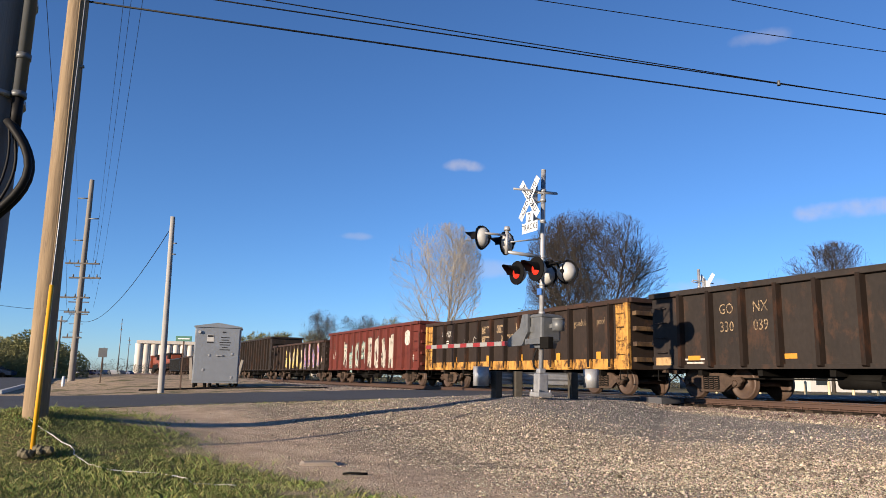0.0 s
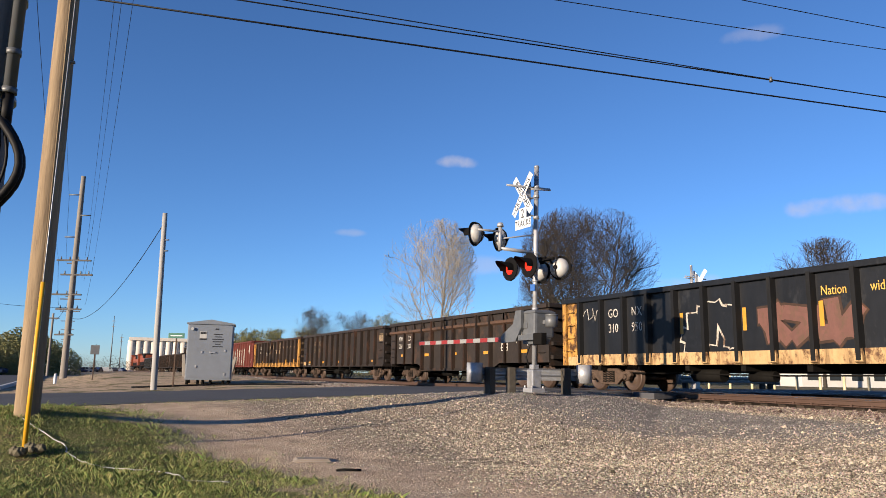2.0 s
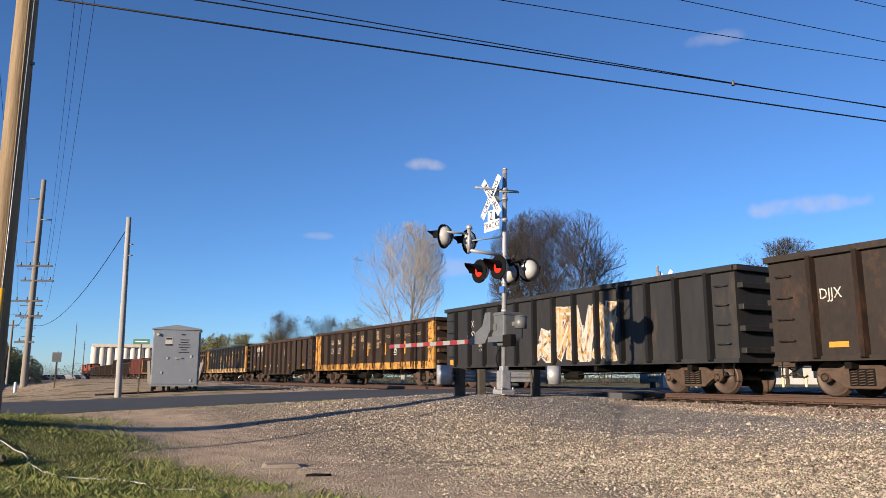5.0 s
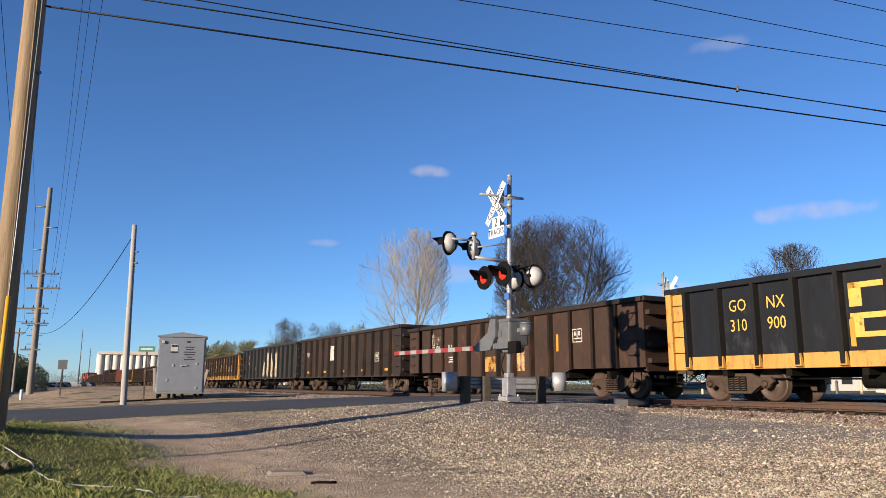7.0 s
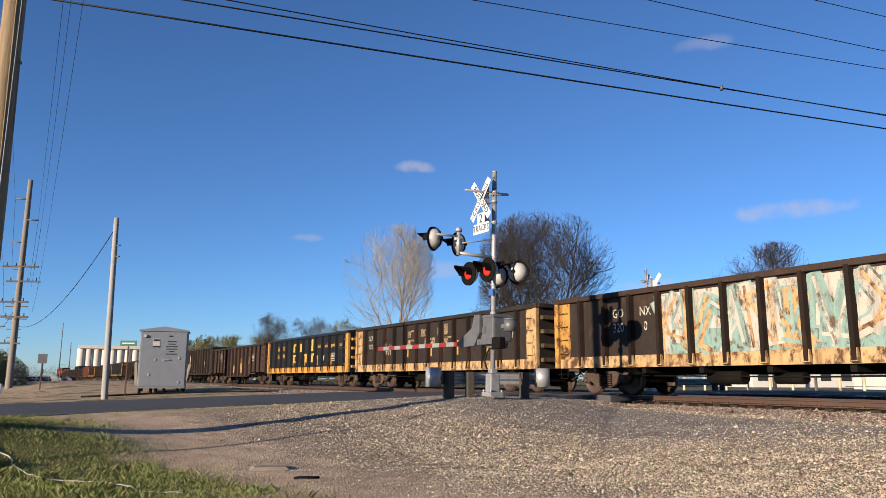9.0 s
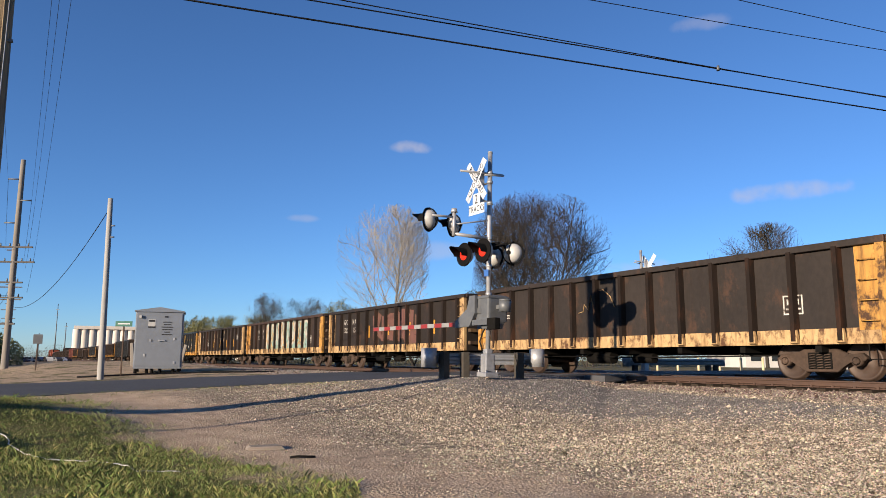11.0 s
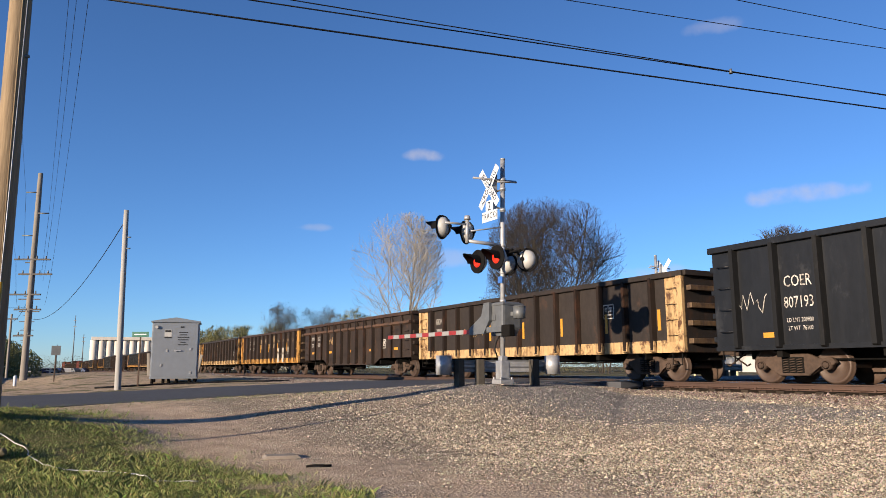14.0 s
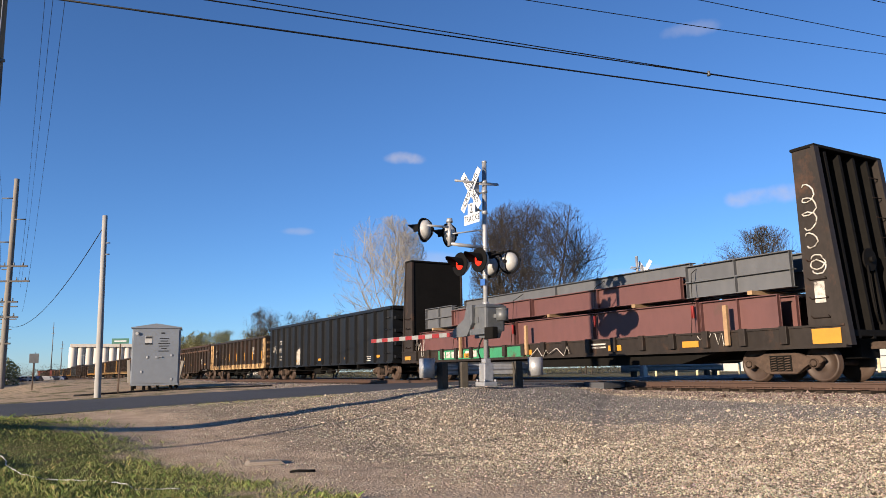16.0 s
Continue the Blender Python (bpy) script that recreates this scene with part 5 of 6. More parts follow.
        sign_board(sig, "crossbuck_blade", 1.28, 0.215, Matrix.Translation((0.24, 0.26 + lift, 4.96)) @ pose(0, 0, 0, 0, -lean, 0), [(text, 0)], 0.21)
    sign_board(sig, "track_sign", 0.34, 0.32, pose(0.22, 0.262, 4.45), [("2", 0)], 0.34)
    sign_board(sig, "track_sign", 0.72, 0.27, pose(0.22, 0.255, 4.2), [("TRACKS", 0)], 0.23, 0.8)
    bm = bmesh.new()
    pipe(bm, [(0.06, 0.86, 5.1), (0.06, -0.46, 5.17)], 0.03, 4)
    pipe(bm, [(-0.06, 0.2, 5.06), (-0.06, -0.4, 5.12)], 0.025, 4)
    box(bm, 0.1, 0.16, 0.1, 0.25, 4.3, 5.3, 0.008)
    box(bm, 0.1, 0.3, 0.02, 0.14, 4.86, 4.9, 0.006)
    box(bm, 0.1, 0.3, 0.02, 0.14, 4.4, 4.44, 0.006)
    part("sign_bracket", bm, M["silver"], sig)
    # upper pair on a side bracket, facing along the track
    bm = bmesh.new()
    pipe(bm, [(0, 0, 3.42), (0.1, 1.0, 3.46)], 0.045, 10)
    pipe(bm, [(0.1, 1.0, 3.4), (0.1, 1.0, 4.02)], 0.05, 10)
    tube(bm, (0.1, 1.0, 4.0), (0.1, 1.0, 4.1), 0.09, 0.07, 10)
    pipe(bm, [(0.1, 1.0, 3.88), (0.1, 1.65, 3.86)], 0.03, 8)
    pipe(bm, [(0, 0, 3.9), (0.1, 1.0, 3.7)], 0.02, 6)
    part("light_bracket", bm, M["silver"], sig, "silver pipe bracket")
    signal_head(sig, pose(0.32, 1.62, 3.78, 0, 0, 33), False)
    signal_head(sig, pose(0.42, 0.86, 3.74, 0, 0, 33), False)
    # lower pairs, back to back across the road
    bm = bmesh.new()
    pipe(bm, [(-0.62, 0.12, 3.22), (0.62, 0.12, 3.22)], 0.035, 8)
    pipe(bm, [(-0.62, -0.12, 3.22), (0.62, -0.12, 3.22)], 0.035, 8)
    box(bm, -0.16, 0.16, -0.18, 0.18, 3.14, 3.3, 0.03)
    for x in (-0.46, 0.46):
        for y in (0.12, -0.12):
            pipe(bm, [(x, y, 3.22), (x, y * 2.0, 3.05)], 0.025, 6)
    part("crossarm", bm, M["signal_black"], sig, "black light crossarm")
    for x, lit in ((0.44, True), (-0.44, True)):
        signal_head(sig, pose(x, 0.48, 3.02, 0, 0, 95), lit)
    for x in (0.44, -0.44):
        signal_head(sig, pose(x - 0.05, -0.42, 3.02, 0, 0, -68), False)
    bm = bmesh.new()
    box(bm, -0.1, 0.1, 0.075, 0.085, 2.45, 2.62, 0.002)
    part("notice", bm, material("blue_notice", (0.05, 0.16, 0.5), None, 0.4, bump=0), sig, "small blue notice with unreadable lines")
    if gate:
        bm = bmesh.new()
        box(bm, -0.42, 0.16, -0.3, 0.28, 1.28, 1.95, 0.06)
        box(bm, -0.44, 0.18, -0.32, 0.3, 1.86, 1.92, 0.02)
        box(bm, -0.1, 0.1, 0.27, 0.3, 1.5, 1.64, 0.004)
        prism(bm, ((-0.4, 1.3), (0.1, 1.3), (-0.05, 1.12), (-0.3, 1.12)), -0.22, 0.22)
        part("gate_mechanism", bm, M["alu"], sig, "grey gate mechanism box")
        bm = bmesh.new()
        tube(bm, (-0.72, 0, 1.52), (-0.72, 0, 1.8), 0.15, sides=18)
        tube(bm, (-0.72, 0, 1.8), (-0.72, 0, 1.83), 0.17, 0.14, 18)
        box(bm, -0.6, -0.42, -0.05, 0.05, 1.6, 1.7)
        part("bell", bm, M["alu"], sig, "grey crossing bell")
        bm = bmesh.new()
        prism(bm, ((0.05, 1.95), (0.3, 1.95), (0.42, 1.62), (0.98, 1.34), (0.98, 1.16), (0.3, 1.18), (0.05, 1.5)), 0.3, 0.38)
        prism(bm, ((0.05, 1.95), (0.3, 1.95), (0.42, 1.62), (0.98, 1.34), (0.98, 1.16), (0.3, 1.18), (0.05, 1.5)), -0.38, -0.3)
        box(bm, -0.75, 0.2, 0.3, 0.36, 1.2, 1.34, 0.01)
        part("arm_support", bm, M["alu"], sig, "grey arm support plates")
        bm = bmesh.new()
        box(bm, -0.9, -0.55, 0.26, 0.42, 1.08, 1.36, 0.02)
        part("counterweight", bm, M["under"], sig)
        arm = new("gate_arm")
        arm.parent, arm.matrix_basis = sig, pose(0.9, 0.34, 1.25)
        bm = bmesh.new()
        box(bm, 0, 5.1, -0.02, 0.02, -0.06, 0.06, 0.008)
        part("boom", bm, M["alu"], arm)
        for k in range(13):
            x = 0.02 + 0.39 * k
            bm = bmesh.new()
            box(bm, x, x + 0.386, 0.021, 0.026, -0.055, 0.055)
            part("stripe", bm, M["tape_red"] if k % 2 == 0 else M["tape_white"], arm, "red tape" if k % 2 == 0 else "white tape")
    return sig


# the mast leans a little
lean = Matrix.Rotation(radians(1.0), 4, Vector((0, 1, 0)))
MAST = Matrix.Translation((2.47, 18.26, 1.15)) @ lean @ pose(0, 0, 0, 0, 0, 116.24)
crossing_signal(MAST, "silver crossing signal with crossbuck, red lights and lowered striped gate")
crossing_signal(track_pose(24.9, 25.6, 1.0) @ pose(0, 0, 0, 0, 0, 180), "silver crossing signal on the far side of the tracks")


def guard_rail(m, length, label, zinc="silver"):
    """A short W-beam barrier along x, facing +y, with rounded ends and wide posts."""
    g = thing("guard_rail", m, label, "guard rail", "guard rails by the crossing")
    bm = bmesh.new()
    prof = [(0.0, 0.3), (0.07, 0.345), (0.07, 0.39), (0.0, 0.435), (0.0, 0.475), (0.07, 0.52), (0.07, 0.565), (0.0, 0.61)]
    a = [bm.verts.new((-length / 2, y, z)) for y, z in prof]
    b = [bm.verts.new((length / 2, y, z)) for y, z in prof]
    c = [bm.verts.new((-length / 2, y - 0.006, z)) for y, z in prof]
    d = [bm.verts.new((length / 2, y - 0.006, z)) for y, z in prof]
    for i in range(7):
        bm.faces.new((a[i], a[i + 1], b[i + 1], b[i]))
        bm.faces.new((c[i], d[i], d[i + 1], c[i + 1]))
    part("beam", bm, M[zinc], g, "galvanised corrugated beam")
    for x in (-length / 2, length / 2):
        bm = bmesh.new()
        tube(bm, (x + math.copysign(0.08, x), -0.14, 0.24), (x + math.copysign(0.08, x), -0.14, 0.72), 0.2, sides=24)
        part("end_terminal", bm, M[zinc], g, "rounded galvanised end")
    for x, turn in ((-length / 2 + 0.3, 14), (-length / 2 + 0.9, 0), (length / 2 - 0.45, 0)):
        bm = bmesh.new()
        box(bm, -0.09, 0.09, -0.26, -0.02, -0.4, 0.62, 0.012)
        part("post", bm, M["post_wood"], g, "weathered timber post", pose(x, 0, 0, 0, 0, turn))
    return g


guard_rail(Matrix.Translation(on_track(16.1, 10.2, 1.08) + Vector((0.42, 0.2, 0))) @ pose(0, 0, 0, 0, 0, 26.24 - 10), 2.9, "short galvanised barrier round the signal")
guard_rail(Matrix.Translation(on_track(25.6, 28.6, 0.98)) @ pose(0, 0, 0, 0, 0, 206.24), 6.5, "dull galvanised barrier beyond the tracks", "zinc")


# ---- equipment cabinet ----
def cabinet():
    c = thing("equipment_cabinet", Matrix.Translation((-9.4, 31.0, 0.95)) @ pose(0, 0, 0, 0, 0, 14), "grey aluminium railway equipment cabinet on short legs", "equipment cabinet")
    bm = bmesh.new()
    box(bm, -0.9, 0.9, -0.75, 0.75, 0.16, 2.42, 0.015)
    part("shell", bm, M["cabinet"], c)
    bm = bmesh.new()
    prism(bm, ((-0.95, 2.42), (0.95, 2.42), (0.95, 2.47), (0, 2.62), (-0.95, 2.47)), -0.8, 0.8)
    part("roof", bm, M["cabinet"], c, "low gabled metal roof")
    bm = bmesh.new()
    box(bm, -0.86, 0.86, -0.775, -0.752, 0.24, 2.36, 0.008)
    part("door", bm, M["cabinet"], c)
    bm = bmesh.new()
    box(bm, 0.05, 0.24, -0.83, -0.775, 1.26, 1.3, 0.01)
    tube(bm, (0.02, -0.78, 1.28), (0.02, -0.83, 1.28), 0.04, sides=12)
    part("door_handle", bm, M["silver"], c, "shiny handle")
    for x, z in ((-0.3, 1.28), (-0.5, 0.7), (0.6, 1.35), (0.62, 0.4)):
        bm = bmesh.new()
        box(bm, x - 0.035, x + 0.035, -0.8, -0.77, z - 0.05, z + 0.05, 0.008)
        part("latch", bm, M["silver"], c)
    bm = bmesh.new()
    tube(bm, (-0.72, -0.77, 2.22), (-0.72, -0.86, 2.22), 0.06, sides=14)
    part("service_lamp", bm, M["signal_back"], c, "round white lamp")
    bm = bmesh.new()
    box(bm, -0.42, -0.15, -0.785, -0.776, 1.78, 2.12)
    part("notice", bm, M["signal_back"], c, "notice with unreadable lines")
    for x0, x1, y0, z0, z1 in [(-0.4, -0.17, -0.79, 2.02, 2.1), (-0.42, -0.15, -0.79, 1.78, 1.84), (0.18, 0.32, -0.785, 2.2, 2.26)] + [(0.3 - w, 0.3 + w, -0.785, 2.0 - 0.1 * k, 2.035 - 0.1 * k) for k, w in enumerate((0.17, 0.14, 0.22, 0.2, 0.1, 0.2))]:
        bm = bmesh.new()
        box(bm, x0, x1, y0, y0 + 0.006, z0, z1)
        part("lettering", bm, M["sign_black"], c, "dark line of small lettering")
    for x in (-0.82, -0.4, -0.2, 0.1, 0.6, 0.8):
        bm = bmesh.new()
        tube(bm, (x, -0.5, -0.08), (x, -0.5, 0.17), 0.06, sides=10)
        part("leg", bm, M["under"], c)
    for x in (-0.82, 0.82):
        bm = bmesh.new()
        tube(bm, (x, 0.5, -0.08), (x, 0.5, 0.17), 0.06, sides=10)
        part("leg", bm, M["under"], c)


cabinet()


# ---- poles and wires ----
def wire(a, b, sag, r, label="thin black overhead wire strung between timber poles", name="overhead_wire"):
    a, b = Vector(a), Vector(b)
    pts = [a.lerp(b, k / 16) - Vector((0, 0, sag * 4 * (k / 16) * (1 - k / 16))) for k in range(17)]
    bm = bmesh.new()
    pipe(bm, pts, r, 5)
    return solo(name, bm, M["wire"], label, "wire", "overhead wires")


def wood_pole(name, base, height, r0, r1, mat, label, lean=(0, 0), arms=(), sides=18):
    pole = thing(name, Matrix.Translation(base), label, "utility pole", "utility poles")
    bm = bmesh.new()
    rings = []
    steps = 14
    for k in range(steps + 1):
        f = k / steps
        r = r0 + (r1 - r0) * f
        rings.append([bm.verts.new((lean[0] * f * height + r * (1 + 0.03 * math.sin(3 * i + k)) * math.cos(2 * math.pi * i / sides), lean[1] * f * height + r * math.sin(2 * math.pi * i / sides), -0.3 + f * (height + 0.3))) for i in range(sides)])
    for a, b in zip(rings, rings[1:]):
        for i in range(sides):
            bm.faces.new((a[i], a[(i + 1) % sides], b[(i + 1) % sides], b[i])).smooth = True
    bm.faces.new(rings[-1])
    part("shaft", bm, M[mat], pole)
    for z, x0, x1, knobs in arms:
        at = lean[0] * z
        bm = bmesh.new()
        box(bm, at + x0, at + x1, -0.2, -0.08, z - 0.06, z + 0.06, 0.01)
        part("crossarm", bm, M["pole_dark"], pole)
        for k in range(knobs):
            bm = bmesh.new()
            x = at + x0 + (x1 - x0) * (k + 0.5) / knobs
            tube(bm, (x, -0.14, z + 0.06), (x, -0.14, z + 0.28), 0.06, 0.04, 8)
            part("insulator", bm, M["alu"], pole)
    return pole


P1 = wood_pole("utility_pole", (-6.275, 11.6, 0.78), 12.5, 0.182, 0.15, "pole_wood", "tall weathered tan timber utility pole in the grass", lean=(-0.0085, 0.0))
bm = bmesh.new()
pipe(bm, [(0.115, -0.142, 0.2), (0.052, -0.13, 5.5), (-0.012, -0.12, 11)], 0.013, 6)
part("conduit", bm, M["pole_wood"], P1, "thin ground wire moulding")
bm = bmesh.new()
tube(bm, (0.06, -0.05, 5.75), (0.17, -0.02, 5.77), 0.03, sides=8)
part("bracket", bm, M["alu"], P1)
NP = wood_pole("utility_pole", (-0.945, 1.392, 0.2), 7, 0.087, 0.0785, "pole_shade", "dark grey timber pole with cables strapped to it")
bm = bmesh.new()
tube(bm, (0.098, -0.02, 1.83), (0.096, -0.02, 6.7), 0.0125, sides=14)
for z in (1.83, 1.91):
    tube(bm, (0.098, -0.02, z), (0.098, -0.02, z + 0.012), 0.0145, sides=14)
part("conduit", bm, M["alu"], NP, "grey conduit")
bm = bmesh.new()
tube(bm, (0.098, -0.02, 1.765), (0.098, -0.02, 1.83), 0.0105, sides=12)
part("conduit_end", bm, M["wire"], NP, "black end of the conduit")
for k, (dx, r) in enumerate(((0.058, 0.0085), (0.03, 0.003), (0.016, 0.0025), (0.064, 0.0075))):
    bm = bmesh.new()
    pts = [(0.096 + dx * math.sin(math.pi * t) - 0.055 * t * t, -0.026 - 0.006 * k, 1.775 - 0.225 * t) for t in [i / 12 for i in range(13)]]
    pipe(bm, pts, r, 8)
    part("cable_loop", bm, M["wire"], NP, "black hanging cable loop")
for z in (1.83, 2.05):
    bm = bmesh.new()
    tube(bm, (0, 0, z), (0, 0, z + 0.01), 0.0895, sides=20)
    part("strap", bm, M["silver"], NP, "steel strap")

P2 = wood_pole("utility_pole", (-9.77, 26.0, 0.6), 6.5, 0.115, 0.085, "pole_pale", "slim pale grey pole beside the road", lean=(-0.016, 0), sides=12)
bm = bmesh.new()
for z in (5.1, 5.5):
    tube(bm, (0.02, -0.1, z), (0.16, -0.12, z), 0.025, sides=6)
part("hook", bm, M["alu"], P2)
P3 = wood_pole("utility_pole", (-27.4, 55.0, 0.55), 15.6, 0.25, 0.17, "pole_grey", "tall timber utility pole with many crossarms", arms=((9.0, -1.3, 1.3, 4), (7.9, -0.9, 1.5, 4), (6.4, -1.4, 0.8, 3), (5.3, -1.0, 0.9, 3), (3.4, -0.9, 0.5, 2)), sides=12)
for z, x0, x1 in ((14.1, -0.9, 0.0), (12.5, 0.0, 0.9), (10.8, -0.9, 0.0)):
    bm = bmesh.new()
    tube(bm, (x0, -0.1, z), (x1, -0.1, z), 0.05, sides=8)
    part("post_insulator", bm, M["alu"], P3)
for k, d in enumerate((95, 140, 190, 250)):
    p = on_track(d, -0.4 - 0.3 * k, 0.6)
    wood_pole("utility_pole", p, 14.5, 0.2, 0.14, "pole_grey", "distant timber utility pole along the street", arms=((8.8, -1.2, 1.2, 0), (7.4, -1.0, 1.2, 0), (13.0, -0.8, 0.1, 0)), sides=8)
for k, (x, y) in enumerate(((-33, 48), (-39, 75))):
    wood_pole("utility_pole", (x, y, 0.5), 6.5, 0.14, 0.1, "pole_grey", "small timber pole across the street", arms=((6.0, -0.7, 0.7, 0),), sides=8)

# wires that cross the road side from the tan pole to the far right
W = Vector((0.956, 0.292, 0)).normalized()
for off, z, r, sag, lift in (((-6.9, 13.0), 8.5, 0.02, 0.1, 0.95), ((-6.9, 13.3), 9.08, 0.016, 0.1, 0.95), ((-6.9, 13.2), 9.24, 0.013, 0.35, 0.95), ((-6.9, 14.6), 10.9, 0.012, 0.3, 2.4), ((-7.2, 14.2), 12.1, 0.012, 0.4, 0.9), ((-7.2, 14.0), 13.2, 0.012, 0.4, 0.9)):
    a = EYE + (Vector((*off, z)) - EYE) * 0.892
    wire(a, a + W * 55.3 + Vector((0, 0, lift)), sag * 0.89, r * 0.9)
f = 16.3 / 62
bm = bmesh.new()
tube(bm, (0, 0, -0.06), (0, 0, 0.06), 0.045, 0.03, 8)
solo("wire_clamp", bm, M["alu"], "small pale clamp on the overhead wire", "clamp", m=Matrix.Translation(EYE + (Vector((-6.9, 13.2, 9.24)) - EYE) * 0.892 + W * 55.3 * f + Vector((0, 0, 0.95 * f - 0.3115 * 4 * f * (1 - f)))))
# wires along the street from pole to pole
for z1, z3, x in ((12.3, 13.0, 0.9), (12.2, 12.6, 1.15), (12.0, 9.85, 1.5), (12.6, 14.6, -0.9), (9.6, 9.6, -1.2)):
    wire((-6.3 + 0.8 * x, 11.7, 0.892 * z1 + 1.05), (-27.4 + x, 54.9, z3), 0.5, 0.007)
    wire((-27.4 + x, 54.9, z3), on_track(95, -0.4 + x, z3 - 1.0), 0.6, 0.012)
wire((-9.9, 26, 6.7), (-27.4, 55, 5.3), 1.3, 0.014)
wire((-27.4, 55, 7), (-39, 75, 6.3), 0.6, 0.014)
wire((-27.4, 55, 6), (-33, 48, 6.3), 0.3, 0.014)

# guy wire with its yellow guard
bm = bmesh.new()
pipe(bm, [(-5.45, 10.1, 0.3), (-6.17, 11.5, 8.1)], 0.008, 5)
guy = thing("guy_wire", Matrix.Identity(4), "steel guy wire with a yellow plastic guard", "guy wire")
part("cable", bm, M["silver"], guy)
bm = bmesh.new()
a, b = Vector((-5.45, 10.1, 0.3)), Vector((-6.17, 11.5, 8.1))
tube(bm, a + (b - a) * 0.012, a + (b - a) * 0.31, 0.032, 0.032, 12)
part("guard", bm, M["guy"], guy, "yellow plastic guard")
bm = bmesh.new()
for k in range(9):
    c = Vector((-5.35 + random.uniform(-0.15, 0.2), 10.0 + random.uniform(-0.1, 0.1), 0.4 + random.uniform(0, 0.06)))
    bmesh.ops.create_icosphere(bm, subdivisions=1, radius=random.uniform(0.04, 0.08), matrix=Matrix.Translation(c))
solo("cut_weeds", bm, M["leaf_dark"], "dark clump of weeds at the anchor", "weeds", kind="stuff")


# ---- road furniture ----
def road_sign(m, label, w, h, z, mat, text=None):
    s = thing("road_sign", m, label, "road sign", "road signs")
    bm = bmesh.new()
    box(bm, -0.025, 0.025, -0.02, 0.02, -0.2, z + h / 2, 0.004)
    part("post", bm, M["truck"], s, "brown steel post")
    bm = bmesh.new()
    box(bm, -w / 2, w / 2, -0.035, -0.022, z - h / 2, z + h / 2, 0.004)
    part("sign_panel", bm, mat, s)
    if text:
        bm = bmesh.new()
        box(bm, -w * 0.36, w * 0.36, -0.041, -0.036, z - h * 0.1, z + h * 0.1)
        part("lettering", bm, M["sign_white"], s, "white bar of lettering")
    return s


road_sign(Matrix.Translation((-9.95, 28.4, 0.75)), "green street-name sign on a thin brown post", 0.62, 0.2, 2.05, M["sign_green"], True)
sg = road_sign(Matrix.Translation((-15.6, 34.0, 0.6)) @ pose(0, 0, 0, 0, 0, 14), "back of a small square grey sign by the street", 0.38, 0.42, 1.75, M["alu"])
bm = bmesh.new()
tube(bm, (0, 0, -0.1), (0, 0, 0.6), 0.07, sides=14)
tube(bm, (0, 0, 0.6), (0, 0, 0.64), 0.07, 0.04, 14)
solo("marker_post", bm, M["sign_white"], "short white marker post", "marker post", "marker posts", m=Matrix.Translation((-17.9, 35.2, 0.6)))
for x, y, t in ((-12.1, 36, -4), (-10.6, 38.5, 12)):
    bm = bmesh.new()
    box(bm, -0.07, 0.07, -0.07, 0.07, -0.3, 1.25, 0.02)
    solo("marker_post", bm, M["pole_grey"], "leaning weathered post beside the tracks", "marker post", "marker posts", m=Matrix.Translation((x, y, 1.0)) @ pose(0, 0, 0, 0, t, 0))
bm = bmesh.new()
pipe(bm, [(x, y, float(ground_z(np.array(x), np.array(y))) + 0.03) for x, y in ((-11.2, 27.6), (-10.2, 28.4), (-9.4, 29.2), (-8.2, 29.7), (-7.2, 30.0), (-5.8, 30.2), (-4.6, 30.2))], 0.04, 6)
solo("ground_cable", bm, M["wire"], "dark cable lying on the ground by the cabinet", "cable")


# ---- far places ----
def silos():
    e = thing("grain_elevator", Matrix.Translation((0, 0, 0.5)), "long row of pale concrete grain silos", "grain elevator")
    n = 30
    bm = bmesh.new()
    tube(bm, (0, 0, 0), (0, 0, 1), 1, 1, 20)
    me = mesh_of("silo", bm, M["silo"])
    for k in range(n):
        yaw = radians(22.3 - 0.50 * k)
        d = 455
        link("silo", me, e, Matrix.Translation((-math.sin(yaw) * d, math.cos(yaw) * d, 0)) @ Matrix.Diagonal((2.15, 2.15, 17.2 + 0.05 * k, 1)))
    for k in range(3):
        y0, y1 = radians(22.5 - 5 * k), radians(22.5 - 5 * (k + 1))
        p, q = [Vector((-math.sin(v) * 455, math.cos(v) * 455, 0)) for v in (y0, y1)]
        way = q - p
        bm = bmesh.new()
        box(bm, 0, way.length, -2.4, 2.4, 17.2, 19.0, 0.1)
        part("gallery", bm, M["silo"], e, "flat pale gallery on top", Matrix.Translation(p) @ Matrix.Rotation(math.atan2(way.y, way.x), 4, "Z"))


silos()
for yaw, d, h in ((23.6, 420, 29), (23.0, 430, 20), (24.6, 420, 14), (21.6, 400, 13)):
    bm = bmesh.new()
    v = radians(yaw)
    x, y = -math.sin(v) * d, math.cos(v) * d
    tube(bm, (x, y, 0.4), (x, y, h), 0.35, 0.15, 6)
    for z in (0.8, 0.9):
        box(bm, x - 0.8, x + 0.8, y - 0.1, y + 0.1, h * z, h * z + 0.25)
    solo("radio_mast", bm, M["alu"], "thin distant lattice mast", "mast", "distant masts")


# ---- trees ----
def limb(data, a, way, length, r, depth, rng, spread, inside):
    """A tapered, rising limb that forks into ever finer twigs, as short tubes."""
    pieces = 3
    p = a.copy()
    for k in range(pieces):
        way = (way + Vector((rng.uniform(-1, 1), rng.uniform(-1, 1), rng.uniform(-0.6, 1.0))) * 0.16 + Vector((0, 0, 0.07))).normalized()
        q = p + way * (length / pieces)
        if not inside(q):
            return
        r2 = r * 0.84
        least_ = (0.007, 0.012, 0.024)[min(depth, 2)]
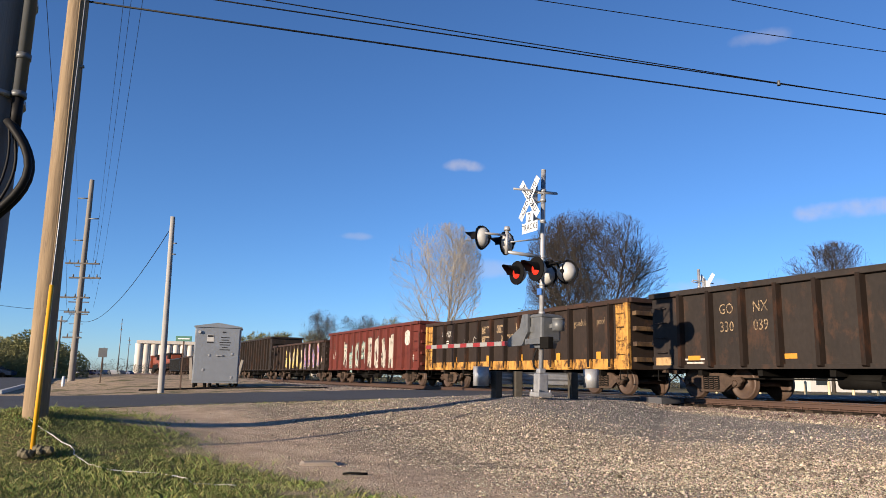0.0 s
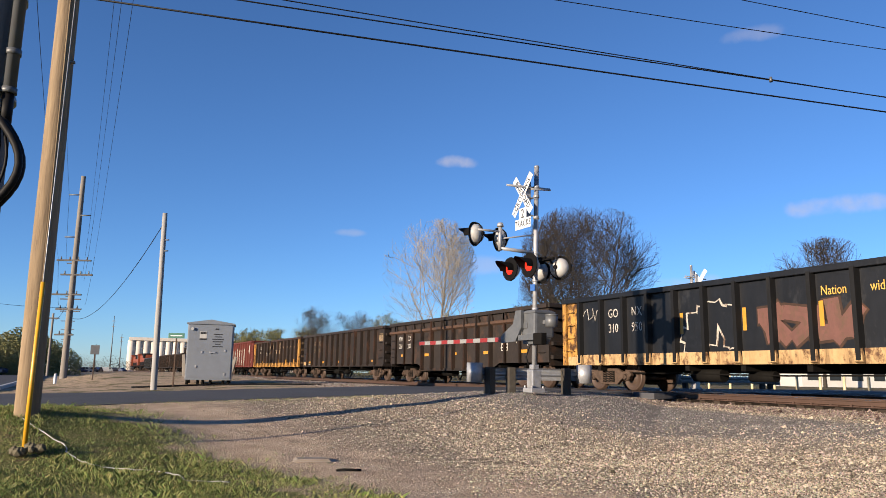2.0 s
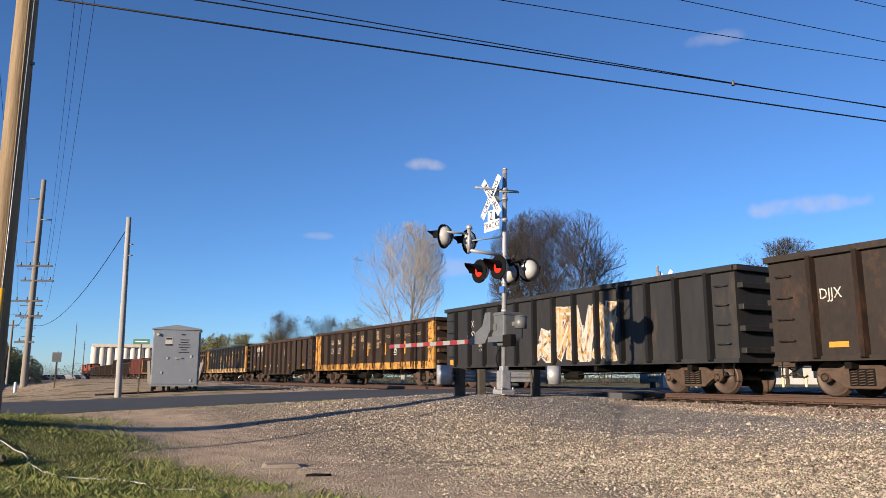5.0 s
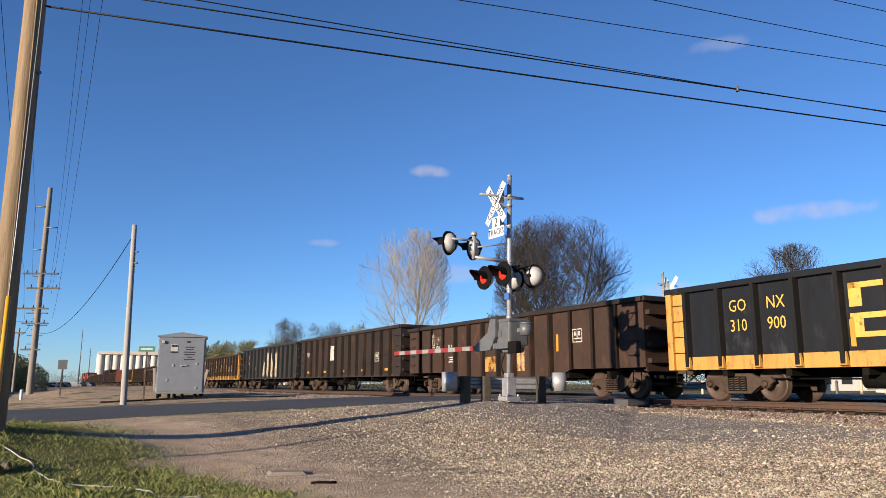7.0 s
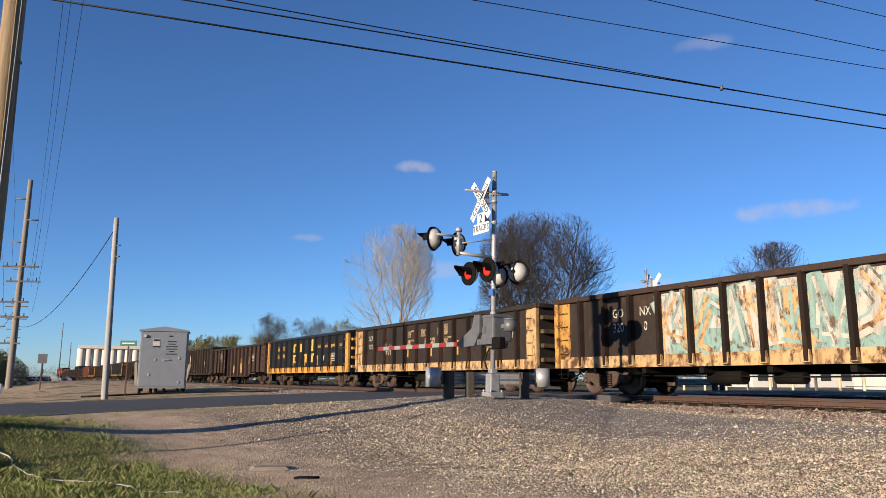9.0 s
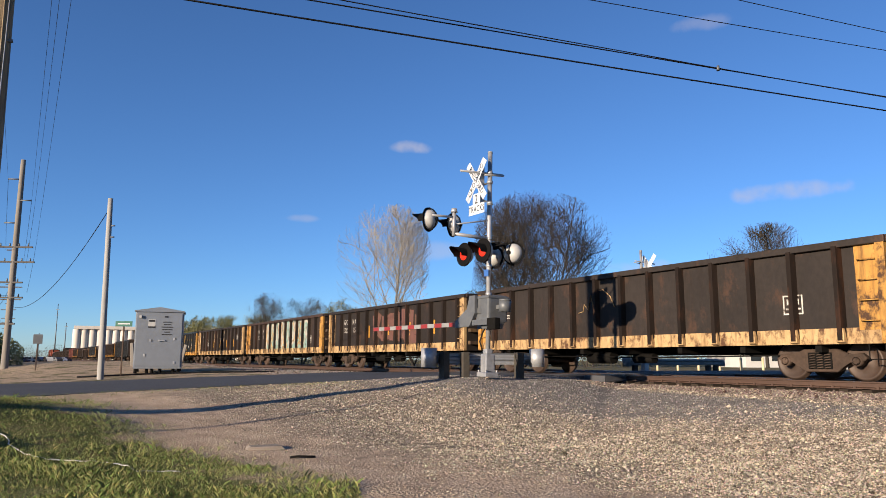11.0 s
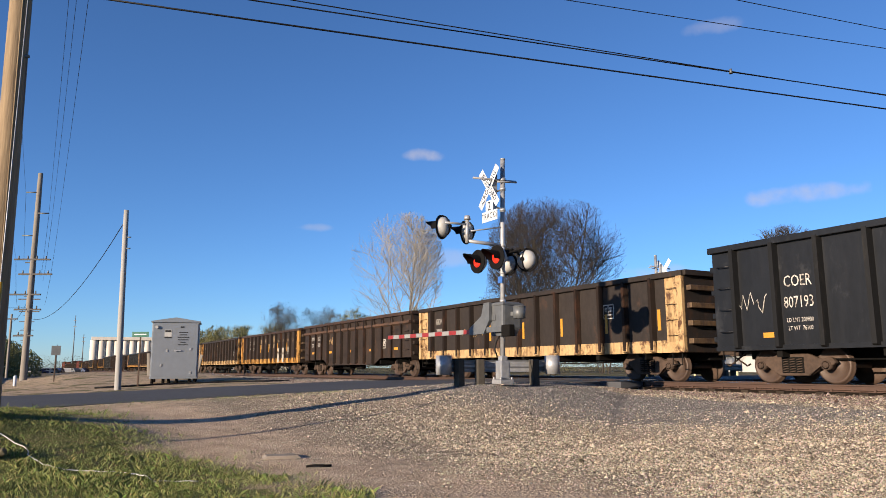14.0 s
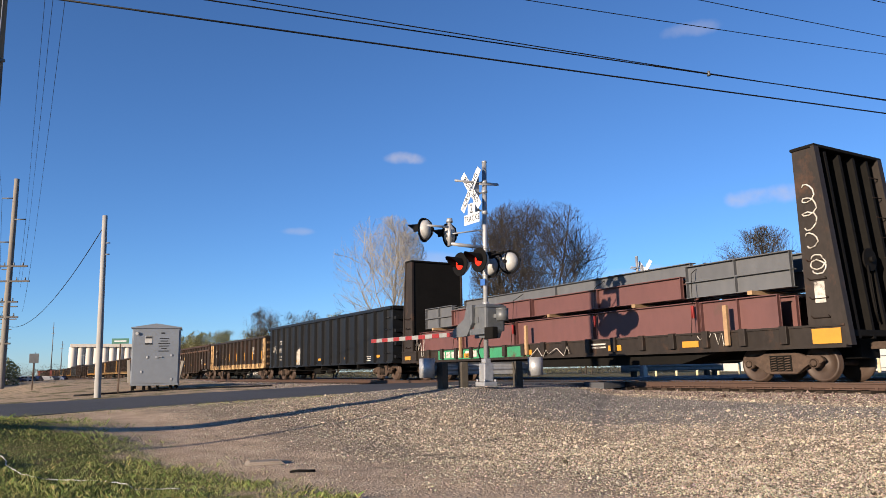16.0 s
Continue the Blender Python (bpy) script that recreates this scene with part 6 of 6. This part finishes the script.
        data.append((p, q, max(r, least_), max(r2, least_), depth))
        if depth > 0:
            for _ in range(2):
                side = Vector((rng.uniform(-1, 1), rng.uniform(-1, 1), rng.uniform(-0.35, 0.7))).normalized()
                limb(data, q, (way * (1 - spread) + side * spread).normalized(), length * rng.uniform(0.5, 0.75), r2 * 0.5, depth - 1, rng, spread, inside)
        p, r = q, r2


def bare_tree(name, base, height, seed, mat, label, trunks=1, depth=4, spread=0.55, r=0.2, bud=None, wide=1.0, clear=0.25, reach=0.36, girth=0.34):
    """A leader for each stem, with limbs from a clear height up to a rounded crown."""
    rng = random.Random(seed)
    tree = thing(name, Matrix.Translation(base), label, "tree", "trees behind the tracks")
    data = []

    def inside(q):
        """Within the crown: a rounded, lumpy form with its widest part above the middle."""
        f = q.z / (height * 0.97)
        if f > 1:
            return False
        a = math.atan2(q.y, q.x)
        most = height * girth * math.sqrt(max(0.0, 1 - ((f - 0.56) / 0.47) ** 2)) * (1 + 0.12 * math.sin(3 * a + seed) + 0.08 * math.sin(9 * f + 2 * a))
        return math.hypot(q.x, q.y) < most + 0.1
    for k in range(trunks):
        way = Vector((rng.uniform(-0.4, 0.4) * (trunks > 1), rng.uniform(-0.3, 0.3) * (trunks > 1), 1)).normalized()
        p = Vector((rng.uniform(-0.3, 0.3) * (trunks > 1), 0, -0.3))
        rad, steps = r * (1 if k == 0 else 0.8), 9
        for i in range(steps):
            f = (i + 1) / steps
            way = (way + Vector((rng.uniform(-1, 1), rng.uniform(-1, 1), 0.3)) * 0.1).normalized()
            q = p + way * (height * 0.84 / steps)
            data.append((p, q, rad, rad * 0.85, 4))
            rad *= 0.85
            if f > clear:
                for _ in range(3):
                    a = rng.uniform(0, 6.28)
                    out = Vector((math.cos(a), math.sin(a), rng.uniform(0.5, 1.35))).normalized()
                    limb(data, q, out, height * reach * (1.05 - 0.62 * f) * rng.uniform(0.75, 1.15), rad * 0.45, depth - 2, rng, spread, inside)
            p = q
    top = max(q.z for _, q, *_ in data)
    scale = height / top
    for name_, pieces, text in (("trunk", [d for d in data if d[4] >= 4], "bare trunk"), ("crown", [d for d in data if d[4] < 4], "bare crown of limbs and twigs")):
        verts, faces = [], []
        for p, q, r0, r1, dep in pieces:
            n = 6 if dep >= 3 else 4 if dep == 2 else 3
            turn = (q - p).to_track_quat("Z", "Y").to_matrix()
            i0 = len(verts)
            for c, rr in ((p, r0), (q, r1)):
                for i in range(n):
                    v = c + turn @ Vector((rr * math.cos(2 * math.pi * i / n), rr * math.sin(2 * math.pi * i / n), 0)) / max(scale, 0.3)
                    verts.append((v.x * scale * wide, v.y * scale * wide, v.z * scale))
            for i in range(n):
                faces.append((i0 + i, i0 + (i + 1) % n, i0 + n + (i + 1) % n, i0 + n + i))
        me = bpy.data.meshes.new(name_)
        me.from_pydata(verts, [], faces)
        me.materials.append(mat)
        link(name_, me, tree, label=text)
    if bud:
        tips = [q for p, q, r0, r1, dep in data if dep == 0]
        vs, fs = [], []
        for q in tips:
            for _ in range(bud[1]):
                c = Vector((q.x * scale * wide, q.y * scale * wide, q.z * scale)) + Vector((rng.gauss(0, 0.16), rng.gauss(0, 0.16), rng.gauss(0, 0.14)))
                u = Vector((rng.gauss(0, 1), rng.gauss(0, 1), rng.gauss(0, 1))).normalized() * bud[2]
                w = u.orthogonal().normalized() * bud[2] * 0.6
                i = len(vs)
                vs += [c - u, c + w, c + u, c - w]
                fs.append((i, i + 1, i + 2, i + 3))
        me = bpy.data.meshes.new("foliage")
        me.from_pydata(vs, [], fs)
        me.materials.append(bud[0])
        link("foliage", me, tree, label="sparse spring buds")
    return tree


def far_at(yaw, d, z=0.8):
    return Vector((-math.sin(radians(yaw)) * d, math.cos(radians(yaw)) * d, z))


bare_tree("bare_tree", far_at(0.1, 76), 16.8, 5, M["bark_pale"], "pale-barked bare tree with fine twigs", trunks=1, depth=5, spread=0.5, r=0.26, wide=1.0, clear=0.2, reach=0.42, girth=0.3)
bare_tree("bare_tree", far_at(-11.5, 64), 15.4, 8, M["bark"], "dark bare many-stemmed tree", trunks=3, depth=5, spread=0.54, r=0.27, wide=1.0, clear=0.2, reach=0.42, girth=0.41)
bare_tree("bare_tree", far_at(-28.0, 78), 14.2, 11, M["bark"], "dark bare tree beyond the tracks", trunks=1, depth=5, spread=0.52, r=0.2, girth=0.36)
bare_tree("bare_tree", far_at(-7.6, 80), 8.5, 13, M["bark"], "small tree coming into bud", trunks=2, depth=3, spread=0.6, r=0.12, bud=(M["bud"], 4, 0.1), wide=1.1)
bare_tree("bare_tree", far_at(-4.5, 84), 7.4, 17, M["bark"], "small tree coming into leaf", trunks=2, depth=3, spread=0.6, r=0.12, bud=(M["bud"], 6, 0.12), wide=1.1)
for yaw, d, h, seed, b in ((8.4, 88, 8.2, 21, 1), (6.4, 90, 8.0, 22, 1), (4.2, 86, 7.5, 23, 2), (10.3, 105, 7.0, 24, 2), (12.2, 120, 7.4, 25, 4), (13.8, 125, 7.6, 26, 4), (15.4, 130, 7.2, 27, 4), (-2.0, 82, 7.4, 28, 3), (-9.5, 78, 9.0, 29, 2), (-15.5, 80, 8.0, 30, 2)):
    bare_tree("scrub_tree", far_at(yaw, d), h, seed, M["bark"], "scrubby tree at the edge of the wood", trunks=3, depth=3, spread=0.6, r=0.1, bud=(M["bud"] if b > 1 else M["leaf_dark"], 2 * b + 2, 0.07), wide=1.25)


def thicket(name, spots, mat, label, rng):
    """Clumped small leaves and twigs over many low mounds."""
    vs, fs = [], []
    for p, w, h, n in spots:
        for _ in range(n):
            a, r = rng.uniform(0, 6.28), math.sqrt(rng.random())
            z = h * rng.random() ** 0.7 * (1 - 0.5 * r * r)
            c = p + Vector((w * r * math.cos(a), w * 0.6 * r * math.sin(a), z))
            k = max(w, h) * 0.02
            u = Vector((rng.gauss(0, 1), rng.gauss(0, 1), rng.gauss(0, 1))).normalized() * k
            v = u.orthogonal().normalized() * k * 0.7
            i = len(vs)
            vs += [c - u, c + v, c + u, c - v]
            fs.append((i, i + 1, i + 2, i + 3))
    me = bpy.data.meshes.new(name)
    me.from_pydata(vs, [], fs)
    me.materials.append(mat)
    tagged(link(name, me), label, "scrub", kind="stuff")


rng = random.Random(77)
thicket("undergrowth", [(far_at(yaw, rng.uniform(84, 100), 0.6), 3.0, rng.uniform(2.2, 4.2), 1100) for yaw in np.arange(-22, 17, 1.6)], M["leaf_dark"], "low brown-green undergrowth behind the tracks", rng)
thicket("undergrowth", [(far_at(yaw, rng.uniform(95, 120), 0.6), 3.5, rng.uniform(2.5, 4.6), 800) for yaw in np.arange(-20, 17, 2.1)], M["bud"], "fresh green undergrowth behind the tracks", rng)
thicket("far_wood", [(far_at(yaw, rng.uniform(380, 430), 0), 9, rng.uniform(5, 9), 700) for yaw in np.arange(17.5, 40, 1.0)], M["tree_far"], "hazy line of distant bare woods", rng)
thicket("far_wood", [(far_at(yaw, rng.uniform(90, 150), 0), 5, rng.uniform(5, 8), 9000) for yaw in np.arange(27.8, 44, 1.3)], M["bud"], "dark trees along the far street", rng)
thicket("far_wood", [(far_at(yaw, rng.uniform(180, 260), 0), 10, rng.uniform(4, 7), 700) for yaw in np.arange(-45, -17, 2.0)], M["tree_far"], "distant bare trees beyond the tracks", rng)


# ---- buildings and lots far off ----
def low_building(p, w, d, h, wall, roof, turn, label, windows=4):
    b = thing("low_building", Matrix.Translation(p) @ pose(0, 0, 0, 0, 0, turn), label, "building", "far buildings")
    bm = bmesh.new()
    box(bm, -w / 2, w / 2, -d / 2, d / 2, 0, h)
    part("wall", bm, M[wall], b)
    bm = bmesh.new()
    prism(bm, ((-w / 2 - 0.3, h), (w / 2 + 0.3, h), (w / 2 + 0.3, h + 0.25), (0, h + w * 0.06 + 0.2), (-w / 2 - 0.3, h + 0.25)), -d / 2 - 0.3, d / 2 + 0.3)
    part("roof", bm, M[roof], b)
    for k in range(windows):
        x = -w / 2 + w * (k + 0.5) / windows
        bm = bmesh.new()
        box(bm, x - 0.6, x + 0.6, -d / 2 - 0.03, -d / 2 + 0.03, 0.9, 2.1, 0.01)
        part("window", bm, M["glass"], b)
    return b


low_building(far_at(35.2, 100, 0.5), 9, 8, 2.6, "red", "roof_red", 20, "low red building beside the street", 3)
low_building(far_at(-28.5, 90, 0.6), 12, 8, 2.0, "building", "alu", 5, "low pale building beyond the tracks", 5)
low_building(far_at(-36.5, 70, 0.6), 5, 8, 2.2, "building", "building", 5, "white flat-roofed building beyond the tracks", 2)


def parked_car(m, paint, label):
    c = thing("parked_car", m, label, "car", "parked cars")
    bm = bmesh.new()
    prism(bm, ((-2.2, 0.35), (2.2, 0.35), (2.25, 0.75), (1.2, 0.95), (0.6, 1.45), (-1.1, 1.48), (-1.8, 1.0), (-2.25, 0.9)), -0.85, 0.85)
    bmesh.ops.bevel(bm, geom=bm.edges[:], offset=0.06, segments=2, affect="EDGES")
    part("body", bm, paint, c)
    for x0, x1 in ((-1.0, -0.2), (-0.1, 0.6)):
        bm = bmesh.new()
        box(bm, x0, x1, -0.88, 0.88, 1.0, 1.36, 0.02)
        part("window", bm, M["glass"], c)
    for x in (-1.35, 1.35):
        for y in (-0.8, 0.8):
            bm = bmesh.new()
            tube(bm, (x, y - 0.1, 0.32), (x, y + 0.1, 0.32), 0.32, sides=16)
            part("wheel", bm, M["under"], c)


parked_car(Matrix.Translation(far_at(31.2, 95, 0.55)) @ pose(0, 0, 0, 0, 0, 10), M["car_blue"], "dark blue car parked across the street")
for k in range(9):
    parked_car(Matrix.Translation(far_at(26.6 - 0.45 * k, 170 + 9 * k, 0.4)) @ pose(0, 0, 0, 0, 0, 20 * k), (M["building"], M["alu"], M["car_blue"])[k % 3], "small distant parked car")
bm = bmesh.new()
tube(bm, (0, 0, -0.2), (0, 0, 0.95), 0.075, sides=12)
tube(bm, (0, 0, 0.95), (0, 0, 1.0), 0.075, 0.03, 12)
me = mesh_of("bollard", bm, material("cream_bollard_paint", (0.7, 0.6, 0.36), (0.6, 0.5, 0.3), 0.5, grain=5))
for k in range(12):
    yaw = -19 - 1.45 * k
    n_ = 36 + 0.15 * k
    v = far_at(yaw, 1, 0)
    d = n_ / (v.x * N.x + v.y * N.y)
    tagged(link("bollard", me, None, Matrix.Translation(far_at(yaw, d, 0.72))), "cream-painted steel bollard beyond the tracks", "bollard", "bollards")
bm = bmesh.new()
for s in range(-60, 26, 3):
    tube(bm, on_track(s, 41, 0.5), on_track(s, 41, 1.9), 0.035, sides=6)
pipe(bm, [on_track(-60, 41, 1.85), on_track(25, 41, 1.85)], 0.025, 5)
pipe(bm, [on_track(-60, 41, 1.2), on_track(25, 41, 1.2)], 0.02, 5)
solo("pipe_fence", bm, M["alu"], "thin grey pipe fence beyond the tracks", "fence")


# ---- loose ground cover ----
def island_material(name, a, b, rough=0.9):
    m = bpy.data.materials.new(name)
    m.use_nodes = True
    n, l = m.node_tree.nodes, m.node_tree.links
    n["Principled BSDF"].inputs["Specular IOR Level"].default_value = 0.15
    geo, ramp = n.new("ShaderNodeNewGeometry"), n.new("ShaderNodeMix")
    ramp.data_type = "RGBA"
    l.new(geo.outputs["Random Per Island"], ramp.inputs["Factor"])
    ramp.inputs["A"].default_value, ramp.inputs["B"].default_value = (*a, 1), (*b, 1)
    fleck = n.new("ShaderNodeTexNoise")
    fleck.inputs["Scale"].default_value = 45
    tone = n.new("ShaderNodeMix")
    tone.data_type, tone.blend_type = "RGBA", "MULTIPLY"
    tone.inputs["Factor"].default_value = 0.75
    l.new(geo.outputs["Position"], fleck.inputs["Vector"])
    l.new(ramp.outputs["Result"], tone.inputs["A"])
    l.new(fleck.outputs["Color"], tone.inputs["B"])
    l.new(tone.outputs["Result"], n["Principled BSDF"].inputs["Base Color"])
    n["Principled BSDF"].inputs["Roughness"].default_value = rough
    return m


def stones(name, px, py, size, mat, label, category):
    """Many small angular stones, half sunk in the ground, in one mesh."""
    k = len(px)
    r = np.random.RandomState(len(name) + k)
    base = np.array([(1, 0, 0), (0.3, 0.95, 0), (-0.8, 0.6, 0), (-0.8, -0.6, 0), (0.3, -0.95, 0), (0, 0, 0.75), (0.35, 0.2, 0.6)])
    tris = np.array([(0, 1, 6), (1, 5, 6), (1, 2, 5), (2, 3, 5), (3, 4, 5), (4, 6, 5), (4, 0, 6)])
    v = base[None] * (1 + 0.35 * r.uniform(-1, 1, (k, 7, 3)))
    a = r.uniform(0, 6.28, k)
    c, s = np.cos(a)[:, None], np.sin(a)[:, None]
    x, y = v[..., 0] * c - v[..., 1] * s, v[..., 0] * s + v[..., 1] * c
    sz = size[:, None]
    z = ground_z(px, py)[:, None] - 0.25 * sz + v[..., 2] * sz * r.uniform(0.6, 1.2, (k, 1)) + x * sz * r.uniform(-0.3, 0.3, (k, 1))
    verts = np.stack([px[:, None] + x * sz, py[:, None] + y * sz, z], -1).reshape(-1, 3)
    faces = (tris[None] + 7 * np.arange(k)[:, None, None]).reshape(-1, 3)
    me = bpy.data.meshes.new(name)
    me.from_pydata(verts.tolist(), [], faces.tolist())
    me.materials.append(mat)
    tagged(link(name, me), label, category, kind="stuff")


def scatter():
    r = np.random.RandomState(4)
    k = 430000
    # denser near by: distance drawn from the near end
    d = 5.5 * (24 / 5.5) ** r.uniform(0, 1, k)
    yaw = np.radians(r.uniform(-42, 36, k))
    x, y = -np.sin(yaw) * d, np.cos(yaw) * d
    s, n = x * D.x + y * D.y, x * N.x + y * N.y
    g = 0.762 * x + 0.648 * y + 0.45 * np.sin(x * 1.7 + 2 * np.sin(y)) - 4.27
    keep = (s < 17.7) & (n < 17.3) & (r.uniform(0, 1, k) < np.clip((g - 1.3) / 3.0, 0.05, 1)) & (g > 0)
    x, y, d, n, g = x[keep], y[keep], d[keep], n[keep], g[keep]
    size = np.exp(r.normal(-4.1, 0.42, len(x))) * np.clip(0.35 + g * 0.12, 0.4, 1.0)
    q = 0.6 * x + 0.8 * y
    grey = (q + r.normal(0, 1.0, len(x)) > 14.6) & (n < 13.4)
    dark = (n > 13.8) & (r.uniform(0, 1, len(x)) < 0.6)
    tan = ~grey & ~dark
    stones("gravel", x[tan], y[tan], size[tan], island_material("tan_limestone_chips", (0.07, 0.056, 0.04), (0.74, 0.63, 0.475)), "loose tan limestone gravel", "gravel")
    stones("gravel", x[grey], y[grey], size[grey] * 0.8, island_material("grey_stone_chips", (0.08, 0.072, 0.065), (0.42, 0.385, 0.355)), "fine grey gravel round the signal", "gravel")
    stones("ballast", x[dark], y[dark], size[dark] * 1.5, island_material("rusty_ballast_chips", (0.07, 0.042, 0.035), (0.36, 0.29, 0.25)), "rust-stained railway ballast", "gravel")
    # the bank across the road and along the far track bed
    k = 26000
    s2, n2 = r.uniform(26, 62, k), r.uniform(8.5, 15.9, k)
    x2, y2 = D.x * s2 + N.x * n2, D.y * s2 + N.y * n2
    stones("ballast", x2, y2, np.exp(r.normal(-3.2, 0.35, k)), island_material("pale_ballast_chips", (0.1, 0.07, 0.06), (0.42, 0.37, 0.32)), "pale ballast along the track bed", "gravel")


scatter()


def grass():
    r = np.random.RandomState(9)
    k = 460000
    d = 6.2 * (19 / 6.2) ** r.uniform(0, 1, k)
    yaw = np.radians(r.uniform(2, 38, k))
    x, y = -np.sin(yaw) * d, np.cos(yaw) * d
    s = x * D.x + y * D.y
    g = 0.762 * x + 0.648 * y - 4.27
    patch = np.sin(x * 1.9 + 1.5 * np.sin(y * 1.3)) * np.sin(y * 2.3 + x) + 0.5 * np.sin(x * 5.1) * np.sin(y * 4.7)
    keep = (s < 17.4) & (g + 0.5 * r.normal(0, 1, k) < 0.25) & (patch + r.normal(0, 0.4, k) > -0.6)
    keep |= (s < 17.9) & (s > 16.6) & (r.uniform(0, 1, k) < 0.12) & (x < 1)
    x, y, patch = x[keep], y[keep], patch[keep]
    k = len(x)
    h = np.exp(r.normal(-3.5, 0.42, k)) * (0.75 + 0.35 * (patch > 0.4))
    a, w = r.uniform(0, 6.28, k), r.uniform(0.0014, 0.0032, k)
    bx, by = r.normal(0, 0.5, k) * h, r.normal(0, 0.5, k) * h
    z = ground_z(x, y) - 0.01
    dx, dy = np.cos(a) * w, np.sin(a) * w
    verts = np.stack([np.stack([x - dx, y - dy, z], -1), np.stack([x + dx, y + dy, z], -1), np.stack([x + dx * 0.8 + bx * 0.3, y + dy * 0.8 + by * 0.3, z + 0.6 * h], -1), np.stack([x + bx, y + by, z + h], -1)], 1).reshape(-1, 3)
    i = 4 * np.arange(k)[:, None]
    faces = np.concatenate([i + [[0, 1, 2]], i + [[0, 2, 3]]])
    me = bpy.data.meshes.new("grass")
    me.from_pydata(verts.tolist(), [], faces.tolist())
    me.materials.append(island_material("spring_grass_blades", (0.11, 0.18, 0.035), (0.31, 0.29, 0.115), 0.7))
    tagged(link("grass", me), "patchy green and straw-coloured spring grass", "grass", kind="stuff")


grass()
bm = bmesh.new()
pipe(bm, [(-0.16, 0, 0.01), (-0.05, 0.02, 0.02), (0.08, -0.01, 0.015), (0.17, 0.02, 0.01)], 0.018, 6)
solo("broken_stick", bm, M["under"], "short dark stick on the dirt", "stick", m=Matrix.Translation((-1.12, 10.1, float(ground_z(np.array(-1.12), np.array(10.1))) + 0.01)) @ pose(0, 0, 0, 0, 0, 8))
bm = bmesh.new()
prism(bm, ((-0.3, -0.03), (0.28, -0.03), (0.22, 0.02), (-0.2, 0.025)), -0.12, 0.14)
solo("flat_slab", bm, M["stone"], "flat pale concrete fragment in the dirt", "slab", m=Matrix.Translation((-1.75, 10.9, float(ground_z(np.array(-1.75), np.array(10.9))) + 0.01)) @ pose(0, 0, 0, 0, 0, 20))
bm = bmesh.new()
rough_path = [(-6.3, 11.4), (-5.2, 10.6), (-4.6, 9.9), (-4.15, 9.7), (-3.5, 9.6), (-3.1, 9.3), (-2.9, 9.0), (-2.3, 9.0)]
path = [(a[0] + (b[0] - a[0]) * k / 5 + random.uniform(-0.03, 0.03), a[1] + (b[1] - a[1]) * k / 5 + random.uniform(-0.03, 0.03)) for a, b in zip(rough_path, rough_path[1:]) for k in range(5)]
pipe(bm, [(x, y, float(ground_z(np.array(x), np.array(y))) + 0.012 + 0.01 * (k % 2)) for k, (x, y) in enumerate(path)], 0.008, 5)
solo("frayed_rope", bm, M["building"], "pale frayed rope lying in the grass", "rope")


# ---- what moves ----
def motions():
    for ob, mid in TRAIN:
        walk(ob, [(t, track_pose(mid + SPEED * t)) for t in (0, 2, 4, 6, 8, 10, 12, 14, 16)])
    # every wheelset rolls: one key each frame, shared by all that sit at the same place in their truck
    for i, dx in enumerate((-0.89, 0.89)):
        first = WHEELSETS[i][0]
        walk(first, [(k / FPS, pose(dx, 0, 0.457, 0, math.degrees(SPEED * k / FPS / 0.457), 0)) for k in range(16 * FPS + 1)])
        for ob in WHEELSETS[i][1:]:
            ob.rotation_mode = "QUATERNION"
            keys = ob.animation_data_create()
            keys.action = first.animation_data.action
            keys.action_slot = first.animation_data.action_slot


motions()
